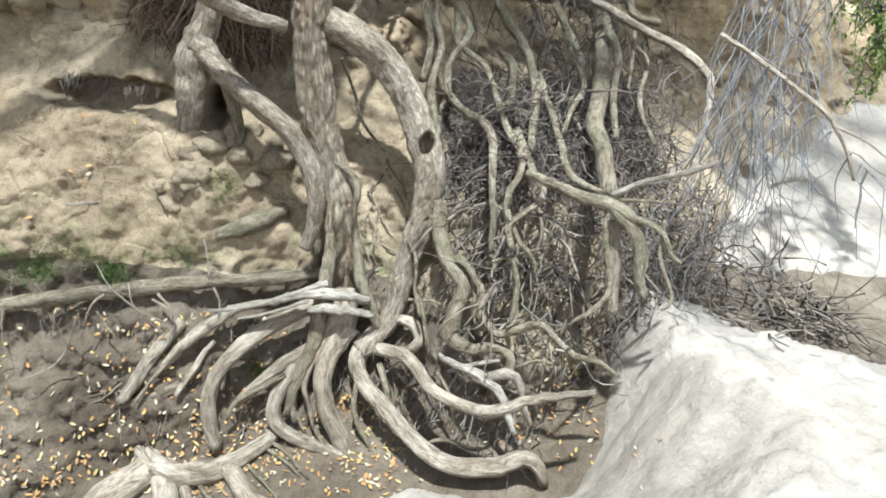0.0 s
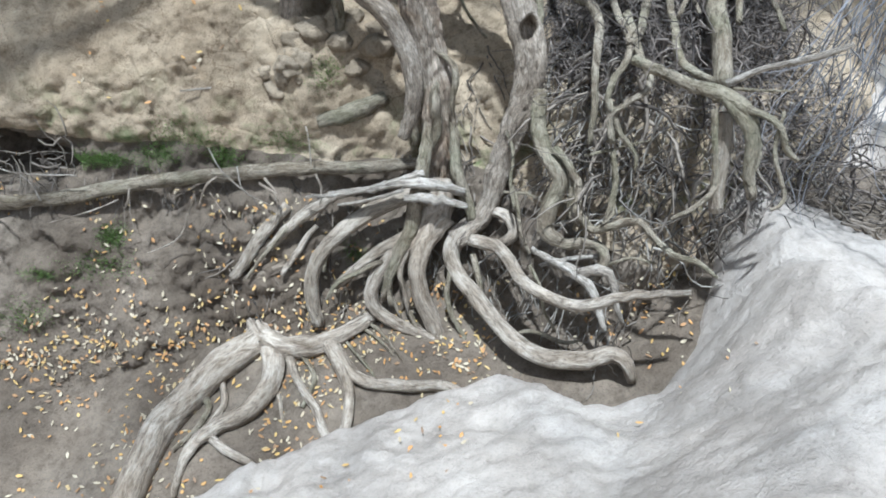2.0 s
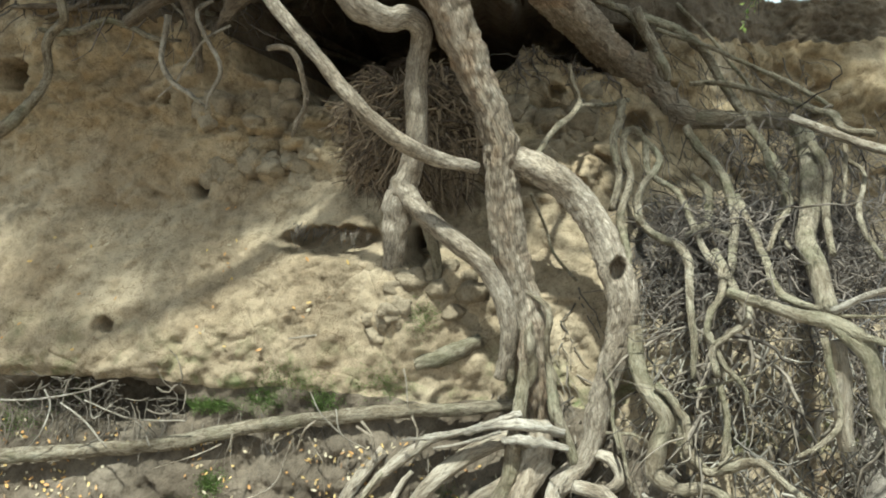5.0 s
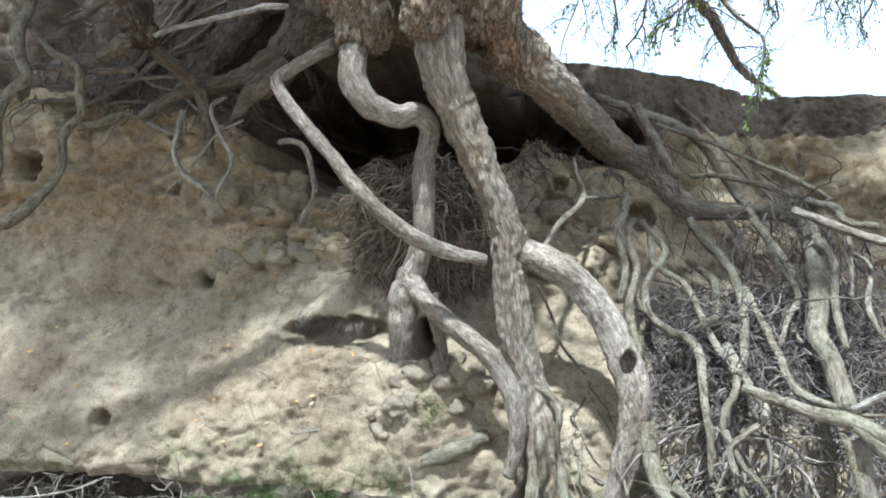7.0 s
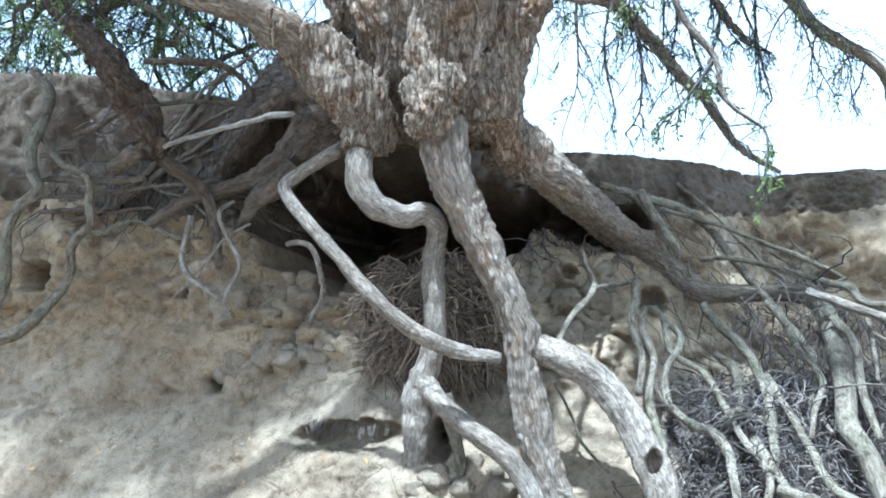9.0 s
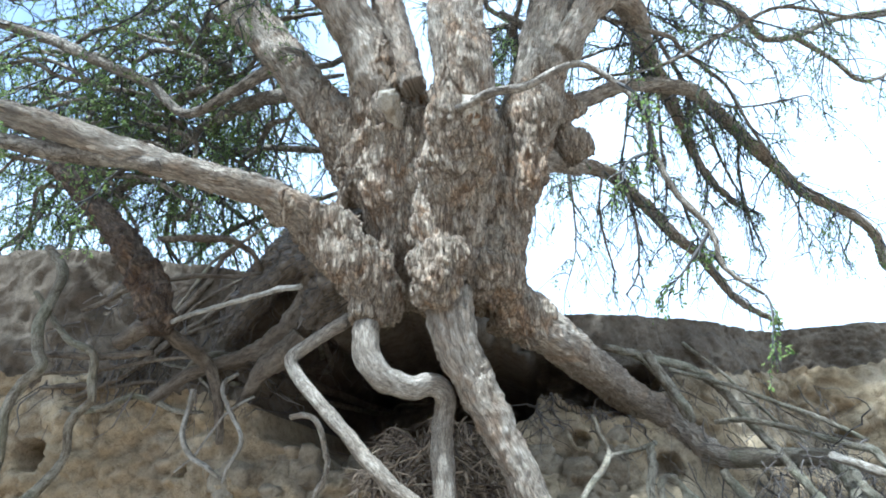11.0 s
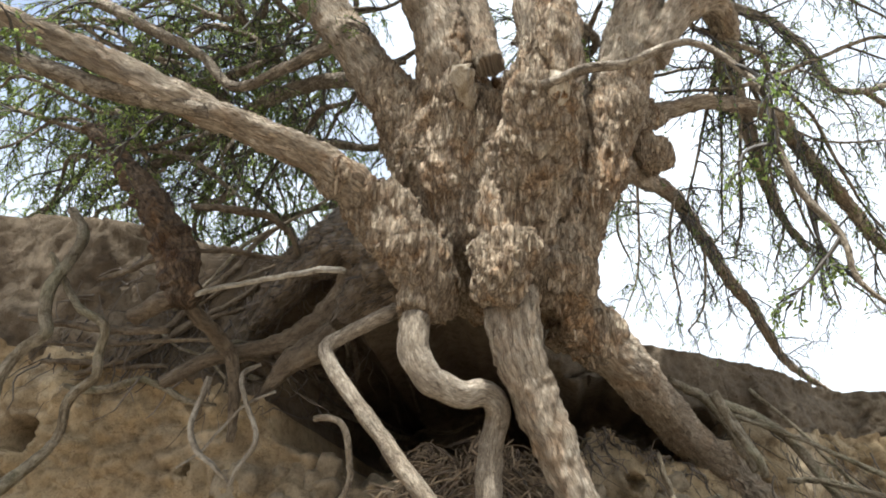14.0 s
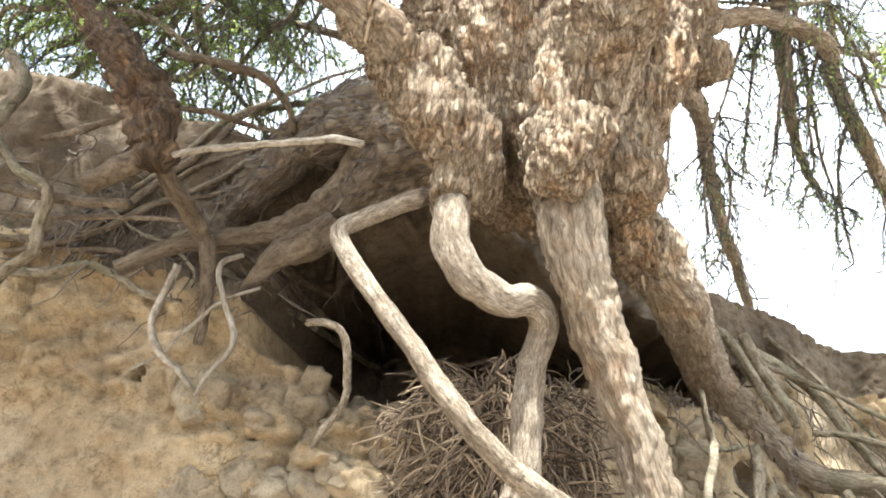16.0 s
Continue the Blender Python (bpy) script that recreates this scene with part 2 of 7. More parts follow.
ROOT_RED = bark_material("peeled_root_wood", (0.134, 0.108, 0.078), (0.325, 0.274, 0.207), (0.504, 0.448, 0.364), 26, 6, 1.0, flakes=False)
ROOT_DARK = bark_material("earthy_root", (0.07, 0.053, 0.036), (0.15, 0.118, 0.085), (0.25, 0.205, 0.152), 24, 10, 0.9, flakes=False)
BARK = bark_material("flaky_bark", (0.224, 0.174, 0.125), (0.426, 0.358, 0.280), (0.605, 0.535, 0.437), 40, 8, 1.0, cut=0.55, rust=0.5)
TRUNK = bark_material("trunk_bark", (0.2, 0.142, 0.093), (0.5, 0.405, 0.3), (0.68, 0.595, 0.47), 24, 6, 1.0, cut=0.9, solid=True, rust=0.9, gap=1.7)
CUT = bark_material("torn_wood", (0.32, 0.26, 0.18), (0.48, 0.41, 0.31), (0.58, 0.52, 0.42), 40, 8, 0.6, flakes=False, solid=True)
LIMB = bark_material("limb_bark", (0.120, 0.102, 0.078), (0.300, 0.258, 0.204), (0.480, 0.432, 0.360), 22, 9, 0.9)
TWIG = plain_material("twig_bark", (0.035, 0.03, 0.026), (0.1, 0.085, 0.07))
RUNNER = plain_material("rootlet", (0.05, 0.038, 0.027), (0.235, 0.192, 0.142))
FLAKE = flake_material()
STUMP = bark_material("rotten_bark", (0.04, 0.026, 0.016), (0.12, 0.085, 0.056), (0.24, 0.18, 0.122), 24, 9, 1.0, rust=0.9)
RUNNER_BROWN = plain_material("brown_rootlet", (0.042, 0.033, 0.026), (0.21, 0.17, 0.134))
RUNNER_PALE = plain_material("pale_rootlet", (0.1, 0.085, 0.065), (0.34, 0.3, 0.24))
TOPSOIL = earth_material("topsoil", (0.09, 0.066, 0.044), (0.142, 0.11, 0.076), (0.2, 0.16, 0.116), 0.9)
STRAW = plain_material("dry_straw", (0.06, 0.038, 0.023), (0.35, 0.255, 0.158))
LEAF = plain_material("leaf", (0.11, 0.17, 0.04), (0.32, 0.38, 0.11), translucent=0.6)
LITTER = litter_material()
STONE = earth_material("clod", (0.204, 0.155, 0.100), (0.285, 0.228, 0.155), (0.357, 0.296, 0.211), 0.3)


# ---- mesh helpers ----
def smooth(a, b, x):
    t = min(1.0, max(0.0, (x - a) / (b - a)))
    return t * t * (3 - 2 * t)


def mesh_of(name, verts, faces, mat, smooth_faces=True, uvs=None):
    me = bpy.data.meshes.new(name)
    me.from_pydata(verts, [], faces)
    me.materials.append(mat)
    if smooth_faces:
        me.polygons.foreach_set("use_smooth", [True] * len(me.polygons))
    if uvs is not None:
        layer = me.uv_layers.new(name="UVMap")
        flat = np.array(uvs, dtype=np.float32)
        idx = np.zeros(len(me.loops), dtype=np.int32)
        me.loops.foreach_get("vertex_index", idx)
        layer.data.foreach_set("uv", flat[idx].ravel())
    return me


def part(name, me, parent=None, label=""):
    ob = new(name, me)
    ob.parent = parent
    if label:
        tagged(ob, label)
    return ob


def spline(points, step):
    """Catmull-Rom through points of (x, y, z, radius), at about even steps."""
    p = [np.array(q, dtype=float) for q in points]
    p = [2 * p[0] - p[1]] + p + [2 * p[-1] - p[-2]]
    out = []
    for i in range(1, len(p) - 2):
        n = max(1, int(np.linalg.norm((p[i + 1] - p[i])[:3]) / step))
        for k in range(n):
            t = k / n
            a, b, c, d = p[i - 1], p[i], p[i + 1], p[i + 2]
            q = 0.5 * (2 * b + (c - a) * t + (2 * a - 5 * b + 4 * c - d) * t * t + (3 * b - a - 3 * c + d) * t ** 3)
            q[3] = b[3] * (1 - t) + c[3] * t
            out.append(q)
    out.append(p[-2])
    return out


def tube(points, sides=12, step=0.03, rough=0.12, flutes=0.06, seed=0, cap=True, dents=(), plates=0.0):
    """Vertices, faces and UVs of an uneven, fluted tube; plates is the depth of bark plates on it."""
    pts = spline(points, step)
    wide = sum(q[3] for q in pts) / len(pts)
    verts, faces, uvs = [], [], []
    up = Vector((0.3, 0.2, 1)).normalized()
    length = 0.0
    for i, q in enumerate(pts):
        a, b = pts[max(0, i - 1)], pts[min(len(pts) - 1, i + 1)]
        d = Vector((b - a)[:3])
        d = d.normalized() if d.length > 1e-6 else Vector((0, 0, -1))
        side = (up - d * up.dot(d))
        side = side.normalized() if side.length > 1e-4 else d.orthogonal().normalized()
        up = side
        other = d.cross(side)
        if i:
            length += float(np.linalg.norm((q - pts[i - 1])[:3]))
        c, r = Vector(q[:3]), float(max(0.0015, q[3]))
        c += r * (0.42 if r < 0.03 else 0.16) * Vector((noise.noise(c * (0.5 / (r + 0.02)) + Vector((seed, 0, 0))), noise.noise(c * (0.5 / (r + 0.02)) + Vector((0, seed, 7))), noise.noise(c * (0.5 / (r + 0.02)) + Vector((3, 0, seed)))))
        for k in range(sides):
            w = 2 * math.pi * k / sides
            dirn = side * math.cos(w) + other * math.sin(w)
            f = 1 + flutes * math.sin(3 * w + 1.3 * seed + 2.1 * length / (r * 8 + 0.05)) + 0.5 * flutes * math.sin(5 * w + seed * 2.7)
            f += rough * noise.noise(c * (0.35 / (r + 0.02)) + dirn * 0.9 + Vector((seed * 3.7, 0, 0)))
            f += 0.5 * rough * noise.noise((c + dirn * r) * 22 + Vector((0, seed, 0)))
            here = c + dirn * r * f
            if plates:
                q = Vector((here.x * 26, here.y * 26, here.z * 5)) + Vector((1.2 * noise.noise(here * 9), 1.2 * noise.noise(here * 9 + Vector((5, 0, 0))), 1.0 * noise.noise(here * 12)))
                cell = noise.voronoi(q)[0]
                here += dirn * plates * (min(0.5, cell[1] - cell[0]) * 1.6 + 0.6 * noise.noise(q * 0.8) + 0.5 * noise.noise(Vector((here.x * 50, here.y * 50, here.z * 14))))
            for hx, hy, hz, hr, hd in dents:
                q = math.sqrt(((here.x - hx) / hr) ** 2 + ((here.z - hz) / (1.6 * hr)) ** 2)
                if q < 1.3 and here.y < hy + 0.03:
                    here.y += hd * smooth(1.25, 0.7, q)
            verts.append(here)
            uvs.append(((0.5 - abs(k / sides - 0.5)) * 6.28 * wide + 0.31 * seed, length + 1.7 * seed))
    n = len(pts)
    for i in range(n - 1):
        for k in range(sides):
            k2 = (k + 1) % sides
            faces.append((i * sides + k, i * sides + k2, (i + 1) * sides + k2, (i + 1) * sides + k))
    if cap:
        faces.append(tuple(range(sides - 1, -1, -1)))
        faces.append(tuple(range((n - 1) * sides, n * sides)))
    return verts, faces, uvs


def root_mesh(name, points, mat, seed=0, sides=12, rough=0.14, flutes=0.07, step=0.03, dents=(), plates=0.0):
    v, f, u = tube(points, sides, step, rough, flutes, seed, True, dents, plates)
    return mesh_of(name, v, f, mat, True, u)


def threads(name, strands, mat, sides=3):
    """Many thin strands, each a list of (x, y, z, radius), in one mesh."""
    verts, faces = [], []
    for s in strands:
        base = len(verts)
        for i, q in enumerate(s):
            a, b = s[max(0, i - 1)], s[min(len(s) - 1, i + 1)]
            d = Vector((b[0] - a[0], b[1] - a[1], b[2] - a[2]))
            d = d.normalized() if d.length > 1e-7 else Vector((0, 0, 1))
            u = d.orthogonal().normalized()
            w = d.cross(u)
            for k in range(sides):
                g = 2 * math.pi * k / sides
                verts.append(Vector(q[:3]) + (u * math.cos(g) + w * math.sin(g)) * q[3])
        for i in range(len(s) - 1):
            for k in range(sides):
                k2 = (k + 1) % sides
                faces.append((base + i * sides + k, base + i * sides + k2, base + (i + 1) * sides + k2, base + (i + 1) * sides + k))
    return mesh_of(name, verts, faces, mat)


def flake_mesh(spots, seed, mat):
    """Thin bark plates, each lifted at its lower end; spots are (place, normal, along, length)."""
    r = random.Random(seed)
    verts, faces = [], []
    for p, n, d, size in spots:
        d = (d - n * d.dot(n) + n.cross(d) * r.gauss(0, 0.14)).normalized()
        u = n.cross(d)
        a, w = size * r.uniform(0.5, 1.3), size * r.uniform(0.06, 0.2)
        lift, curl = r.choice((0.001, 0.002, 0.004, 0.007)), r.choice((0.0, 0.0, 0.002, 0.004))
        k = len(verts)
        verts.append(p + n * (0.0035 + curl * 0.5))
        for i in range(7):
            g = 6.2832 * (i + r.uniform(-0.3, 0.3)) / 7
            e = r.uniform(0.45, 1.25)
            t, s = math.cos(g) * e, math.sin(g) * e
            verts.append(p + d * a * t + u * w * s + n * (0.0015 + lift * (t + 0.4) - curl * s * s - (0.002 if t < -0.5 else 0)))
        faces += [(k, k + 1 + i, k + 1 + (i + 1) % 7) for i in range(7)]
    return mesh_of("loose_bark", verts, faces, mat)


def flakes_on(me, n, seed, along, size=0.05, mat=None, label="loose flaking bark plates"):
    """n plates spread evenly over a mesh."""
    r = random.Random(seed)
    polys = me.polygons
    areas = np.zeros(len(polys))
    polys.foreach_get("area", areas)
    cum = np.cumsum(areas)
    spots = []
    for _ in range(n):
        f = polys[int(np.searchsorted(cum, r.random() * cum[-1]))]
        p = f.center.copy()
        spots.append((p, f.normal.copy(), along(p), size * r.choice((0.4, 0.6, 0.8, 1.0, 1.4, 2.0))))
    return part("loose_bark", flake_mesh(spots, seed, mat or FLAKE), tree, label)


# ---- ground, bank, sand ----
# The bank's face: profiles of (height, distance) at stations along it.
STATIONS, PROFILES = [], []


def profile(x, points):
    STATIONS.append(x)
    PROFILES.append(points)


profile(-9.0, [(-1, 2.6), (0.2, 3.2), (0.85, 3.6), (1.25, 3.7), (1.8, 4.05), (2.3, 4.4), (3.2, 4.5), (3.9, 4.6)])
profile(-2.2, [(-1, 2.7), (0.2, 3.35), (0.8, 3.68), (0.95, 3.74), (1.1, 3.76), (1.2, 3.7), (1.43, 3.77), (1.8, 4.02), (2.15, 4.33), (2.6, 4.37), (3.0, 4.36), (3.4, 4.38), (3.9, 4.5)])
profile(-0.7, [(-1, 2.7), (0.0, 3.33), (0.4, 3.47), (0.8, 3.62), (1.0, 3.71), (1.22, 3.76), (1.5, 3.82), (1.85, 3.92), (2.1, 4.15), (2.4, 4.32), (2.8, 4.4), (3.9, 4.45)])
profile(0.3, [(-1, 2.8), (0.0, 3.4), (0.5, 3.53), (0.8, 3.64), (1.2, 3.8), (1.8, 3.97), (2.3, 4.25), (2.8, 4.85), (3.9, 5.05)])
profile(1.3, [(-1, 2.8), (0.5, 3.15), (1.0, 3.3), (1.6, 3.5), (1.9, 3.8), (2.1, 4.7), (2.4, 5.15), (3.2, 5.45), (4.0, 5.65)])
profile(2.3, [(-1, 3.2), (0.8, 3.6), (1.2, 3.65), (1.6, 3.95), (1.85, 4.6), (2.1, 5.5), (3.0, 6.2), (4.0, 6.5)])
profile(3.6, [(-1, 4.4), (1.2, 4.6), (1.9, 5.0), (2.1, 5.3), (3.3, 6.1), (4.1, 6.6)])
profile(9.0, [(-1, 5.6), (1.2, 6.4), (2.0, 6.9), (3.3, 8.6), (4.3, 9.2)])

CAVES = [(-0.86, 3.36, 0.93, 0.48, 2.4), (0.42, 3.42, 0.6, 0.17, 0.8), (-1.6, 3.74, 0.34, 0.15, 1.0)]


def bank(x, z):
    x = min(max(x, -8.99), 8.99)
    i = max(k for k in range(len(STATIONS) - 1) if STATIONS[k] <= x)
    w = (x - STATIONS[i]) / (STATIONS[i + 1] - STATIONS[i])
    w = 0.4 * w + 0.6 * smooth(0, 1, w)
    ys = []
    for p in (PROFILES[i], PROFILES[i + 1]):
        ys.append(float(np.interp(z, [a for a, _ in p], [b for _, b in p])))
    y = ys[0] * (1 - w) + ys[1] * w
    # caves washed out under the trunk
    for cx, cz, rx, rz, d in CAVES:
        u = x + 0.05 * math.sin(9 * z + cx) + 0.03 * math.sin(23 * z)
        v = z + 0.05 * math.sin(7 * x + cz) + 0.025 * math.sin(19 * x + 1) + 0.012 * math.sin(47 * x)
        q = ((u - cx) / rx) ** 2 + ((v - cz) / rz) ** 2
        y += d * smooth(1.15, 0.7, q)
    # boulder-like bulge beside the stems
    y -= 0.13 * math.exp(-((x + 0.5) / 0.2) ** 2 - ((z - 1.66) / 0.32) ** 2)
    return y


def top_of(x):
    return float(np.interp(x, [-9, -3.5, -2.4, -1.2, 0.1, 1.2, 2.4, 3.6, 9], [4.9, 4.62, 4.38, 4.1, 3.92, 4.0, 4.04, 4.08, 4.3]))


def dirt(x, y):
    z = -0.03 + 0.22 * (max(-1.6, min(x, 2.5)) + 0.14) + 0.45 * (min(y, 4.0) - 2.75)
    z = max(z, -0.7 + 0.1 * max(x, -2))
    z += 0.32 * smooth(1.15, 1.8, x) * smooth(2.35, 2.85, y)
    # rising ground beyond the mound
    far = 0.93 + 0.34 * (min(y, 6.0) - 2.8) + 0.14 * max(0.0, min(y, 6.0) - 3.9)
    return z + (max(far, -0.5) - z) * smooth(1.95, 2.5, x)


def sand(x, y):
    xx = max(-3.0, min(x, 3.0))
    low = 0.06 + 0.35 * (min(xx, 0.9) + 0.14) * (1 if xx > -0.5 else 0.7) + 0.15 * (2.75 - max(y, -3))
    crease = float(np.interp(y, [-2, 0, 1.5, 2.0, 2.3, 2.6, 2.77, 2.93, 3.3, 3.9], [-2.5, -1.1, 0.6, 0.98, 1.15, 1.42, 1.5, 1.5, 1.5, 1.5]))
    mound = 0.85 + 0.36 * smooth(0.3, 2.2, y) - 0.16 * max(0.0, min(x, 2.6) - 1.9)
    z = low + max(0.0, mound - low) * smooth(0.0, 0.5 + 0.62 * smooth(2.75, 2.0, y), x - crease + 0.12)
    edge = float(np.interp(x, [-3, -1.2, -0.72, -0.14, 0.66, 0.85, 1.0, 1.2, 1.38, 1.5, 1.65, 1.8, 1.95, 2.1, 2.5, 3.0, 4.5], [1.4, 2.0, 2.35, 2.78, 2.92, 2.74, 2.58, 2.6, 2.68, 2.85, 3.02, 3.4, 3.62, 3.55, 3.02, 2.75, 2.5]))
    z -= (1.3 if x < 1.9 else 0.8) * max(0.0, y - edge)
    # away from the view, sand sinks under darker dirt to cut bounced light
    z -= 0.5 * max(0.0, -1.6 - y) + 0.3 * max(0.0, -3.4 - x) + 0.4 * max(0.0, x - 4.4)
    # pale silt on the slope beyond the mound
    slope = 0.97 + 0.34 * (min(y, 6.0) - 2.8) + 0.14 * max(0.0, min(y, 6.0) - 3.9)
    z += max(0.0, slope - z) * smooth(2.05, 2.45, x) * smooth(3.45, 3.8, y)
    return max(-3.0, min(z, 2.4))


HOLES = [(-1.97, 2.27, 0.055, 0.3), (-2.33, 1.43, 0.05, 0.18), (-3.35, 3.03, 0.1, 0.7), (-2.22, 2.87, 0.035, 0.2), (2.55, 3.03, 0.065, 0.3),
         (0.36, 3.0, 0.055, 0.25), (-1.62, 2.62, 0.025, 0.12), (-0.44, 2.0, 0.06, 0.35), (-0.44, 1.9, 0.065, 0.35), (0.95, 2.8, 0.1, 0.25)]


def bank_point(x, z):
    y = bank(x, z)
    p = Vector((x, y * 0.6, z))
    y += 0.10 * (noise.fractal(p * 1.1, 1.0, 2.0, 3) - 0.1)
    blocky = smooth(2.0, 2.5, z) * smooth(4.0, 3.4, z) * (0.75 + 0.25 * smooth(-2.1, -1.4, x)) + 0.22 + 0.35 * smooth(1.1, 0.95, z)
    mask = smooth(-0.4, 0.15, noise.noise(p * 1.7 + Vector((3, 1, 0))))
    q = Vector((p.x * 3.6, p.y * 3.6, p.z * 4.4)) + Vector((0.7 * noise.noise(p * 2.5), 0, 0.7 * noise.noise(p * 2.5 + Vector((5, 0, 0)))))
    cell = noise.voronoi(q)[0]
    y += blocky * mask * 0.13 * (0.4 - min(0.8, (cell[1] - cell[0]) * 2.0))
    cell = noise.voronoi(q * 2.6 + Vector((0.4 * noise.noise(p * 9), 0, 0.4 * noise.noise(p * 8))))[0]
    y += (blocky * mask + 0.06) * 0.04 * (0.5 - min(1.0, (cell[1] - cell[0]) * 2.2))
    x0, z0 = x, z
    wob = Vector((x * 14, 0, z * 14))
    x, z = x + 0.022 * noise.noise(wob), z + 0.022 * noise.noise(wob + Vector((9, 0, 4)))
    y += (0.042 - 0.016 * smooth(1.15, 1.3, z) * smooth(2.1, 1.8, z)) * noise.fractal(p * 6, 0.65, 2.1, 6)
    y += 0.018 * noise.noise(p * 26)
    for hx, hz, r, d in HOLES:
        q = math.hypot((x - hx) * 1.0, z - hz) / r
        if q < 1.35:
            y += d * smooth(1.25, 0.75, q)
    # flat cavity with a ragged roof
    q = ((x + 1.0) / 0.3) ** 2 + ((z - 1.98 - 0.05 * (x + 1.0) - 0.03 * noise.noise(Vector((x * 9, 2, 0)))) / 0.075) ** 2
    y += 0.3 * smooth(1.5, 0.7, q)
    # undercut where the dead wood lies
    q = ((x + 2.35) / 0.55) ** 2 + ((z - 0.98) / 0.13) ** 2
    y += 0.35 * smooth(1.4, 0.6, q)
    return (x0, y, z0)


def axis(lo, hi, step, far_lo, far_hi, grow=1.35):
    inner = list(np.arange(lo, hi, step))
    a, d = [], step
    v = lo
    while v > far_lo:
        d *= grow
        v -= d
        a.append(v)
    b, d, v = [], step, inner[-1]
    while v < far_hi:
        d *= grow
        v += d
        b.append(v)
    return a[::-1] + inner + b


def sheet(name, rows, mat):
    w = len(rows[0])
    verts = [p for r in rows for p in r]
    faces = [(j * w + i, j * w + i + 1, (j + 1) * w + i + 1, (j + 1) * w + i) for j in range(len(rows) - 1) for i in range(w - 1)]
    return mesh_of(name, verts, faces, mat)


def build_bank():
    xs = axis(-3.7, 4.4, 0.02, -60, 60, 1.07)
    split = [1.13 + 0.05 * noise.noise(Vector((x * 1.7, 0, 0))) - 0.3 * smooth(0.5, 1.5, x) for x in xs]
    low = [[bank_point(x, -0.9 + (h + 0.9) * k / 84) for x, h in zip(xs, split)] for k in range(85)]
    tagged(part("lower_bank", sheet("lower_bank", low, DIRT)), "damp brown lower face of the bank", "earth bank", kind="structure")
    cap = [top_of(x) - 0.62 - 0.34 * smooth(-0.6, -1.6, x) - 0.22 * noise.noise(Vector((x * 1.3, 4, 0))) - 0.11 * noise.noise(Vector((x * 5, 4, 0))) - 0.05 * noise.noise(Vector((x * 17, 4, 0))) + 0.25 * smooth(0.6, 2.2, x) for x in xs]
    face = [[bank_point(x, h + (e - h) * k / 116) for x, h, e in zip(xs, split, cap)] for k in range(117)]
    tagged(part("bank", sheet("bank", face, BANK)), "steep pale brown earth bank with cracks and burrow holes", "earth bank", kind="structure")
    rows = [[bank_point(x, e + (top_of(x) - e) * k / 30) for x, e in zip(xs, cap)] for k in range(31)]
    last = rows[-1]
    for d in (0.05, 0.15, 0.35, 0.7, 1.5, 3, 8, 25, 80, 200):
        rows.append([(p[0], p[1] + d, p[2] + 0.05 * min(1, d * 3) + 0.04 * noise.noise(Vector((p[0] * 2, d * 3, 0))) * min(1.0, d * 4)) for p in last])
    return tagged(part("bank_top", sheet("bank_top", rows, TOPSOIL)), "dark topsoil along the upper edge of the bank", "topsoil", kind="structure")


def build_ground():
    xs = axis(-3.2, 3.2, 0.04, -250, 250, 1.3)
    ys = axis(0.2, 4.2, 0.04, -250, 12, 1.3)
    rows = [[(x, y, dirt(x, y) + 0.03 * noise.fractal(Vector((x * 3, y * 3, 0)), 0.9, 2, 4) + 0.006 * noise.noise(Vector((x * 25, y * 25, 0)))) for x in xs] for y in ys]
    return tagged(part("ground", sheet("ground", rows, DIRT)), "damp brown dirt ground sloping from the bank", "ground", kind="structure")


def build_sand():
    xs = axis(-1.6, 3.2, 0.025, -250, 250, 1.15)
    ys = axis(1.0, 3.6, 0.025, -250, 9, 1.15)
    rows = []
    for y in ys:
        row = []
        for x in xs:
            p = Vector((x, y, 0))
            z = sand(x, y) + 0.04 * noise.fractal(p * 1.6, 1.0, 2, 3) + 0.034 * noise.fractal(p * 5, 0.9, 2, 5) + 0.012 * noise.fractal(p * 15, 0.8, 2, 3)
            z -= 0.014 * smooth(0.3, 0.08, noise.voronoi(p * 6.5 + Vector((noise.noise(p * 5), noise.noise(p * 5.3), 0)) * 0.5)[0][0]) * smooth(-0.1, 0.3, noise.noise(p * 1.9))
            z -= 0.03 * smooth(0.35, 0.1, noise.voronoi(p * 2.6)[0][0]) * smooth(0.0, 0.3, noise.noise(p * 1.1))
            row.append((x, y, z))
        rows.append(row)
    return tagged(part("sand_bank", sheet("sand_bank", rows, SAND)), "pale dry sand heaped before the roots", "sand", kind="structure")


build_bank()
build_ground()
build_sand()

# ---- the tree ----
tree = tagged(new("tree"), "old tree with flaky bark on bare roots over an eroded bank", "tree")
tree.location = (0, 0, 0)


